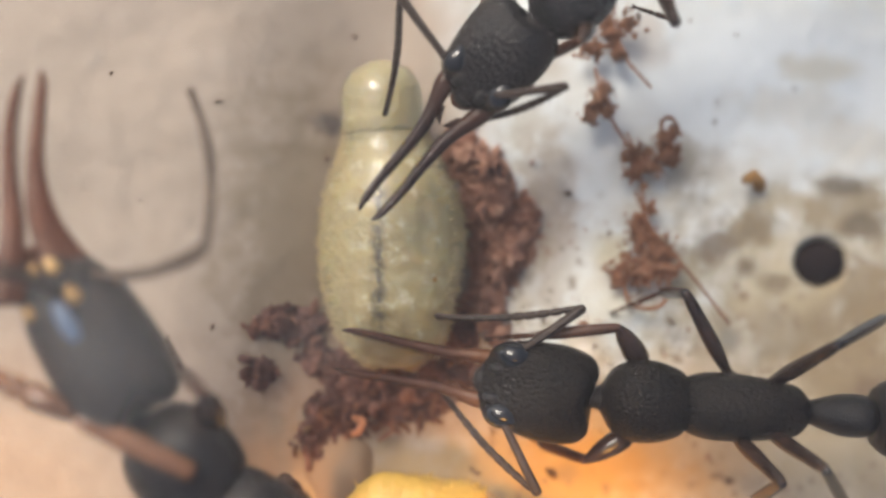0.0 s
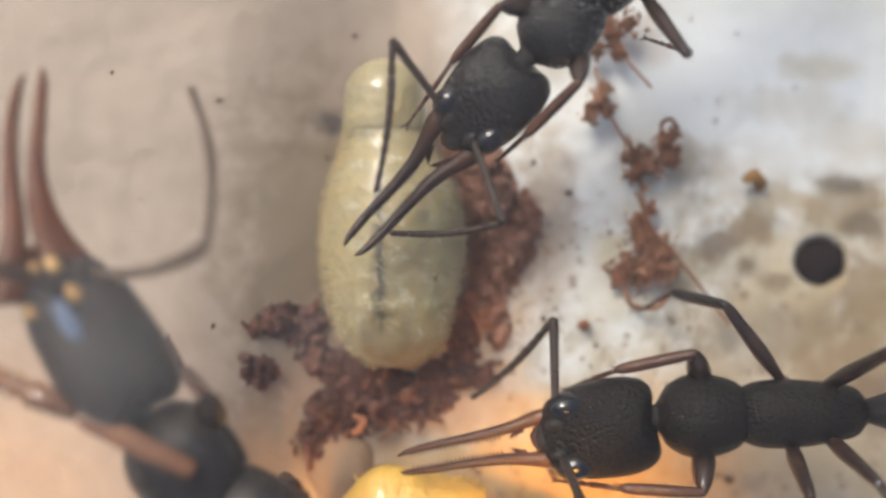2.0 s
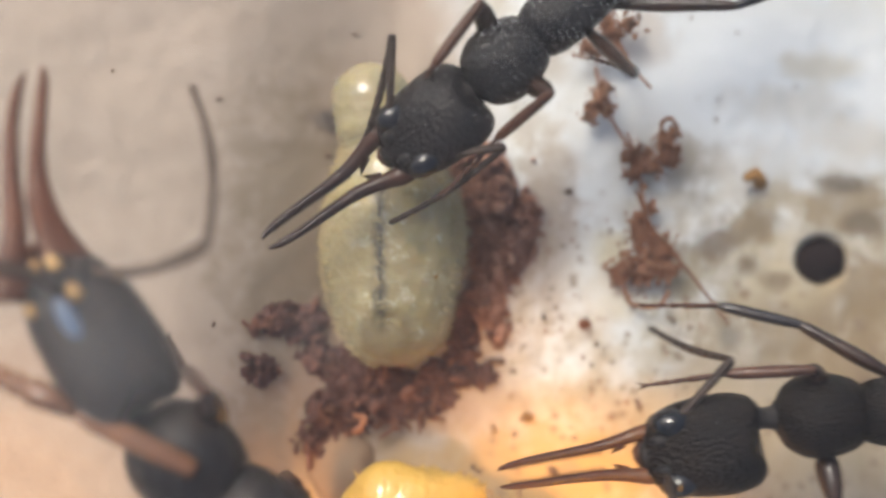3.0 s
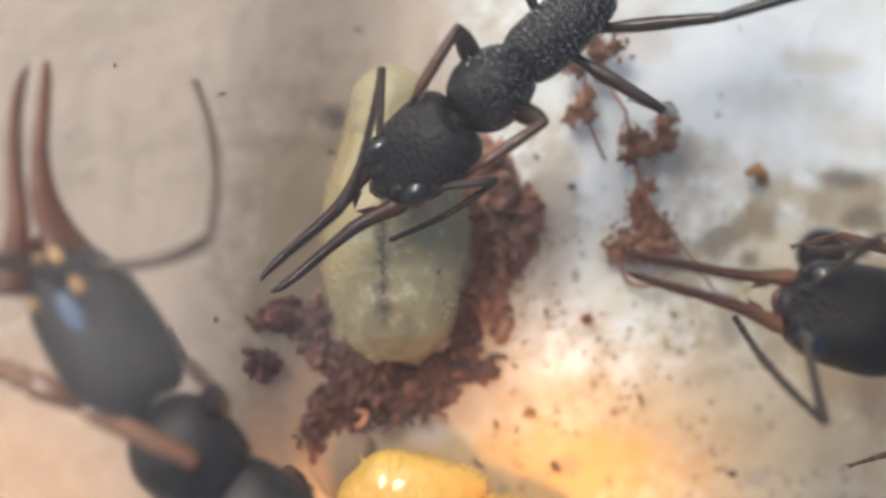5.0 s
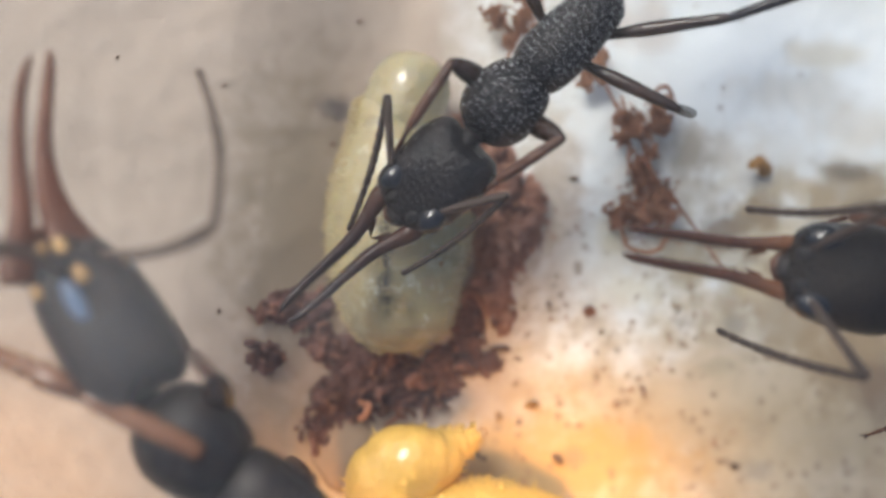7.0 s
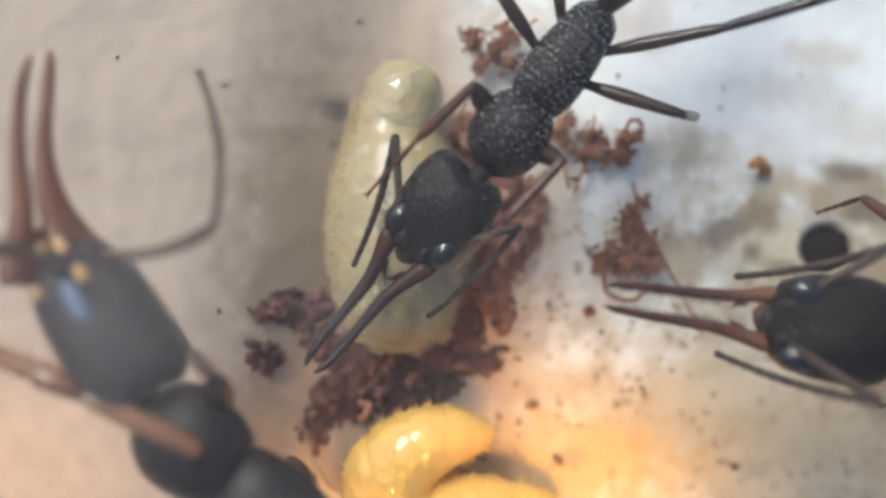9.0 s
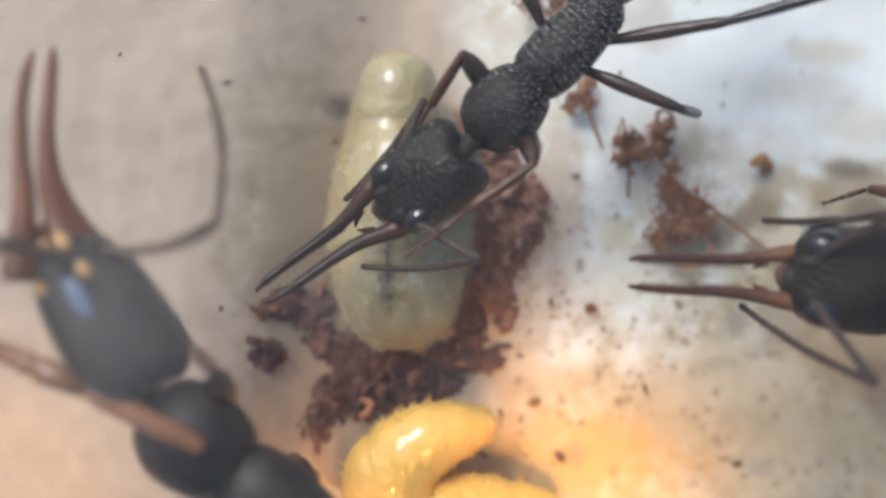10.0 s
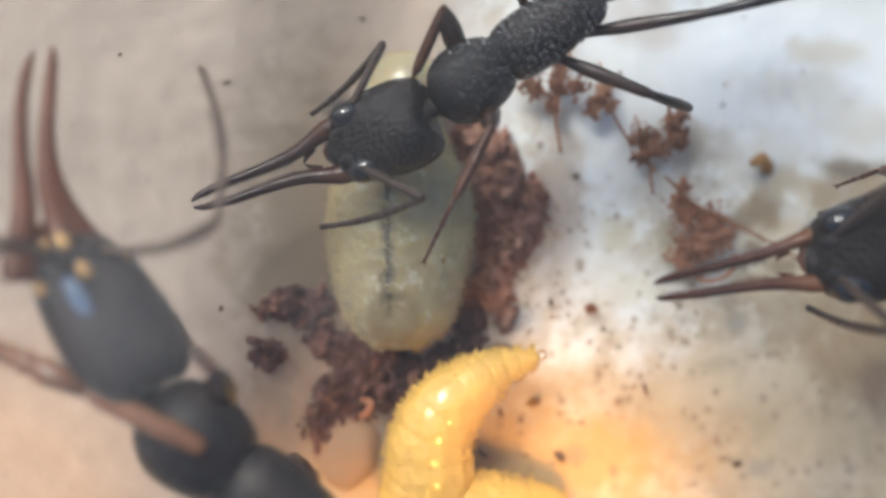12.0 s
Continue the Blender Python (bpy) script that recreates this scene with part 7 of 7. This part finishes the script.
CURLED_7 = [
    (0, 0.45, -6.51, 1.9), (3, 0.38, -6.43, 1.9), (5.5, 0.31, -6.23, 1.9), (7, -0.05, -5.55, 1.9), (9, 0.51, -5.17, 1.9), (10, 0.52, -5.07, 1.9),
    (10.5, 1, -4.31, 1.9), (11, 1.25, -3.73, 1.9), (11.5, 1.21, -3.65, 1.9), (12, 1.18, -3.58, 1.9),
]
CURLED_8 = [
    (0, 0.93, -6.46, 1.8), (3, 0.86, -6.42, 1.8), (5.5, 0.75, -6.25, 1.8), (7, 0.60, -5.25, 1.8), (9, 0.8, -5.11, 1.8), (10, 0.9, -5, 1.8),
    (10.5, 1.69, -4.17, 1.8), (11, 2.05, -3.59, 1.8), (11.5, 2.03, -3.37, 1.8), (12, 2.05, -3.3, 1.8),
]
STRAND_0 = [
    (0, 4.45, 5.73, 0.75), (3.2, 4.42, 5.65, 0.75), (4.8, 3.91, 5.03, 0.75), (5, 3.98, 5.00, 0.75), (5.5, 4.06, 4.90, 0.75), (6, 3.97, 4.87, 0.75),
    (6.5, 3.61, 4.86, 0.75), (7, 1.88, 5.62, 0.75), (7.2, 1.65, 5.55, 0.75), (8.8, 1.27, 4.94, 0.75), (9, 1.20, 4.87, 0.75), (9.5, 2.61, 6.10, 0.75),
    (10, 2.80, 6.07, 0.75), (10.5, 2.65, 5.99, 0.75), (11, 2.72, 6.07, 0.75), (11.5, 2.80, 4.04, 0.75), (12, 2.80, 3.88, 0.75),
]
STRAND_1 = [
    (0, 4.17, 3.94, 0.6), (3.2, 4.13, 3.89, 0.6), (4.8, 3.71, 3.69, 0.6), (5, 3.62, 3.63, 0.6), (5.5, 3.62, 3.48, 0.6), (6, 3.46, 3.46, 0.6),
    (6.5, 3.18, 3.85, 0.6), (7, 3.92, 4.44, 0.6), (7.2, 3.85, 4.29, 0.6), (8.8, 2.87, 3.08, 0.6), (9, 2.94, 2.78, 0.6), (9.5, 3.53, 3.33, 0.6),
    (10, 3.50, 3.68, 0.6), (10.5, 3.72, 4.06, 0.6), (11, 3.57, 3.90, 0.6), (11.5, 3.80, 4.06, 0.6), (12, 4.03, 3.61, 0.6),
]
STRAND_2 = [
    (0, 5.63, 2.52, 0.45), (3.2, 5.59, 2.44, 0.45), (4.8, 5.32, 2.50, 0.45), (5, 5.46, 2.74, 0.45), (5.5, 5.38, 2.29, 0.45), (6, 5.45, 2.34, 0.45), (6.5, 4.79, 2.33, 0.45),
    (7, 5.24, 3.02, 0.45), (7.2, 5.09, 3.10, 0.45), (8.8, 4.33, 2.49, 0.45), (9, 4.25, 2.34, 0.45), (9.5, 5.07, 2.29, 0.45), (10, 5.19, 2.34, 0.45), (10.5, 5.26, 2.49, 0.45),
    (11, 5.19, 2.41, 0.45), (11.5, 5.56, 2.49, 0.45), (12, 5.63, 2.49, 0.45),
]
STRAND_3 = [
    (0, 5.48, -0.06, 0.42), (3.2, 5.44, -0.09, 0.42), (4.8, 5.17, 0.07, 0.42), (5, 5.35, 0.36, 0.42), (5.5, 5.32, -0.06, 0.42), (6, 5.23, -0.16, 0.42),
    (6.5, 5.09, 0.23, 0.42), (7, 5.32, 1.06, 0.42), (7.2, 5.40, 1.28, 0.42), (8.8, 4.94, -0.24, 0.42), (9, 4.94, -0.24, 0.42), (9.5, 5.98, 0.17, 0.42),
    (10, 6.18, 0.60, 0.42), (10.5, 7.24, 1.05, 0.42), (11, 6.71, 0.90, 0.42), (11.5, 7.01, 0.90, 0.42), (12, 6.63, 0.14, 0.42),
]


def place(ob, rows):
    """Stand still with one row, move along several."""
    if len(rows) == 1:
        ob.matrix_basis = rows[0][1]
    else:
        walk(ob, rows)


def along(a, b, up=(0, 0, 1)):
    """A pose at a (mm) whose x axis points at b."""
    x = (Vector(b) - Vector(a)).normalized()
    y = Vector(up).cross(x).normalized()
    m = Matrix((x, y, x.cross(y))).transposed().to_4x4()
    return Matrix.Translation(Vector(a) * MM) @ m


def move_ant(parts, body, head, jaws, elbows, tips, knees, ankles, feet):
    times, size = [r[0] for r in body], parts["size"]
    form = parts["form"]
    bodies = [at_mm(x, y, z, 0, pitch, yaw) for t, x, y, z, yaw, pitch in body]
    heads = [at_mm(x, y, z, sum(roll), pitch, yaw) for t, x, y, z, yaw, pitch, *roll in head]
    place(parts["ant"], list(zip(times, bodies)))
    place(parts["head"], [(t, b.inverted() @ h) for t, b, h in zip(times, bodies, heads)])
    for side, s in (("L", 1), ("R", -1)):
        jx, jy, jz = JAW_ROOT[0] * size * form[0], JAW_ROOT[1] * size * form[1], JAW_ROOT[2] * size
        place(parts["jaw", side], [(t, at_mm(jx, s * jy + parts["shift"] * size, jz, 0, 0, turn)) for t, turn in jaws[side]])
        scape, flagellum = parts["antenna", side]
        root = Vector((ANTENNA_ROOT[0] * form[0], s * ANTENNA_ROOT[1] * form[1], ANTENNA_ROOT[2])) * (MM * size)
        first, second = [], []
        for t, h, e, q in zip(times, heads, elbows[side], tips[side]):
            first.append((t, h.inverted() @ along((h @ root) / MM, e[1:])))
            second.append((t, h.inverted() @ along(e[1:], q[1:])))
        place(scape, first)
        place(flagellum, second)
        for kind in "FMH":
            hx, hy, hz = HIPS[kind]
            hip = Vector((hx, s * hy, hz)) * (MM * size)
            rows = [[], [], []]
            for t, b, k, a, f in zip(times, bodies, knees[side + kind], ankles[side + kind], feet[side + kind]):
                chain = [(b @ hip) / MM, Vector(k[1:]), Vector(a[1:]), Vector(f[1:])]
                for r, p, q in zip(rows, chain, chain[1:]):
                    r.append((t, b.inverted() @ along(p, q)))
            for ob, r in zip(parts["leg", side + kind], rows):
                place(ob, r)


def motions():
    move_ant(nurse, NURSE_BODY, NURSE_HEAD, {"L": NURSE_JAW_L, "R": NURSE_JAW_R}, {"L": NURSE_ELBOW_L, "R": NURSE_ELBOW_R}, {"L": NURSE_TIP_L, "R": NURSE_TIP_R},
             {"LF": NURSE_KNEE_LF, "LM": NURSE_KNEE_LM, "LH": NURSE_KNEE_LH, "RF": NURSE_KNEE_RF, "RM": NURSE_KNEE_RM, "RH": NURSE_KNEE_RH},
             {"LF": NURSE_ANKLE_LF, "LM": NURSE_ANKLE_LM, "LH": NURSE_ANKLE_LH, "RF": NURSE_ANKLE_RF, "RM": NURSE_ANKLE_RM, "RH": NURSE_ANKLE_RH},
             {"LF": NURSE_FOOT_LF, "LM": NURSE_FOOT_LM, "LH": NURSE_FOOT_LH, "RF": NURSE_FOOT_RF, "RM": NURSE_FOOT_RM, "RH": NURSE_FOOT_RH})
    move_ant(visitor, VISITOR_BODY, VISITOR_HEAD, {"L": VISITOR_JAW_L, "R": VISITOR_JAW_R}, {"L": VISITOR_ELBOW_L, "R": VISITOR_ELBOW_R}, {"L": VISITOR_TIP_L, "R": VISITOR_TIP_R},
             {"LF": VISITOR_KNEE_LF, "LM": VISITOR_KNEE_LM, "LH": VISITOR_KNEE_LH, "RF": VISITOR_KNEE_RF, "RM": VISITOR_KNEE_RM, "RH": VISITOR_KNEE_RH},
             {"LF": VISITOR_ANKLE_LF, "LM": VISITOR_ANKLE_LM, "LH": VISITOR_ANKLE_LH, "RF": VISITOR_ANKLE_RF, "RM": VISITOR_ANKLE_RM, "RH": VISITOR_ANKLE_RH},
             {"LF": VISITOR_FOOT_LF, "LM": VISITOR_FOOT_LM, "LH": VISITOR_FOOT_LH, "RF": VISITOR_FOOT_RF, "RM": VISITOR_FOOT_RM, "RH": VISITOR_FOOT_RH})
    move_ant(guard, GUARD_BODY, GUARD_HEAD, {"L": GUARD_JAW_L, "R": GUARD_JAW_R}, {"L": GUARD_ELBOW_L, "R": GUARD_ELBOW_R}, {"L": GUARD_TIP_L, "R": GUARD_TIP_R},
             {"LF": GUARD_KNEE_LF, "LM": GUARD_KNEE_LM, "LH": GUARD_KNEE_LH, "RF": GUARD_KNEE_RF, "RM": GUARD_KNEE_RM, "RH": GUARD_KNEE_RH},
             {"LF": GUARD_ANKLE_LF, "LM": GUARD_ANKLE_LM, "LH": GUARD_ANKLE_LH, "RF": GUARD_ANKLE_RF, "RM": GUARD_ANKLE_RM, "RH": GUARD_ANKLE_RH},
             {"LF": GUARD_FOOT_LF, "LM": GUARD_FOOT_LM, "LH": GUARD_FOOT_LH, "RF": GUARD_FOOT_RF, "RM": GUARD_FOOT_RM, "RH": GUARD_FOOT_RH})
    # the straight larva sways its head end
    base = grub.matrix_basis.inverted()
    sway = [(t, Vector((x, y, 1.75))) for t, x, y in GRUB_HEAD]
    root = Vector((-1.48, 2.3, 1.65))
    walk(grub_rings[0], [(t, base @ along(root.lerp(p, 0.34), p) @ pose(0, 0, 0, 0, 0, -90)) for t, p in sway])
    walk(grub_rings[1], [(t, base @ along(root.lerp(p, 0.86), root.lerp(p, 2)) @ pose(0, 0, 0, 0, 0, -90)) for t, p in sway])
    # the curled larva uncurls towards the others
    chain = [CURLED_0, CURLED_1, CURLED_2, CURLED_3, CURLED_4, CURLED_5, CURLED_6, CURLED_7, CURLED_8]
    base = worm.matrix_basis.inverted()
    lines = [smooth_rows([link[j][1:] for link in chain], CURL_STEPS) for j in range(len(CURLED_0))]
    for k, ob in enumerate(worm_rings):
        rows = []
        for (t, *_), line in zip(CURLED_0, lines):
            way = line[min(k + 1, CURL_RINGS - 1)] - line[max(k - 1, 0)]
            rows.append((t, base @ along(line[k], line[k] + way)))
        walk(ob, rows)
    for ob, rows in zip(knots, (STRAND_0, STRAND_1, STRAND_2, STRAND_3)):
        turn = [math.degrees(0.35 * (x - rows[0][1])) for t, x, y, z in rows]
        walk(ob, [(t, at_mm(x, y, z, 0, 0, a)) for (t, x, y, z), a in zip(rows, turn)])


motions()
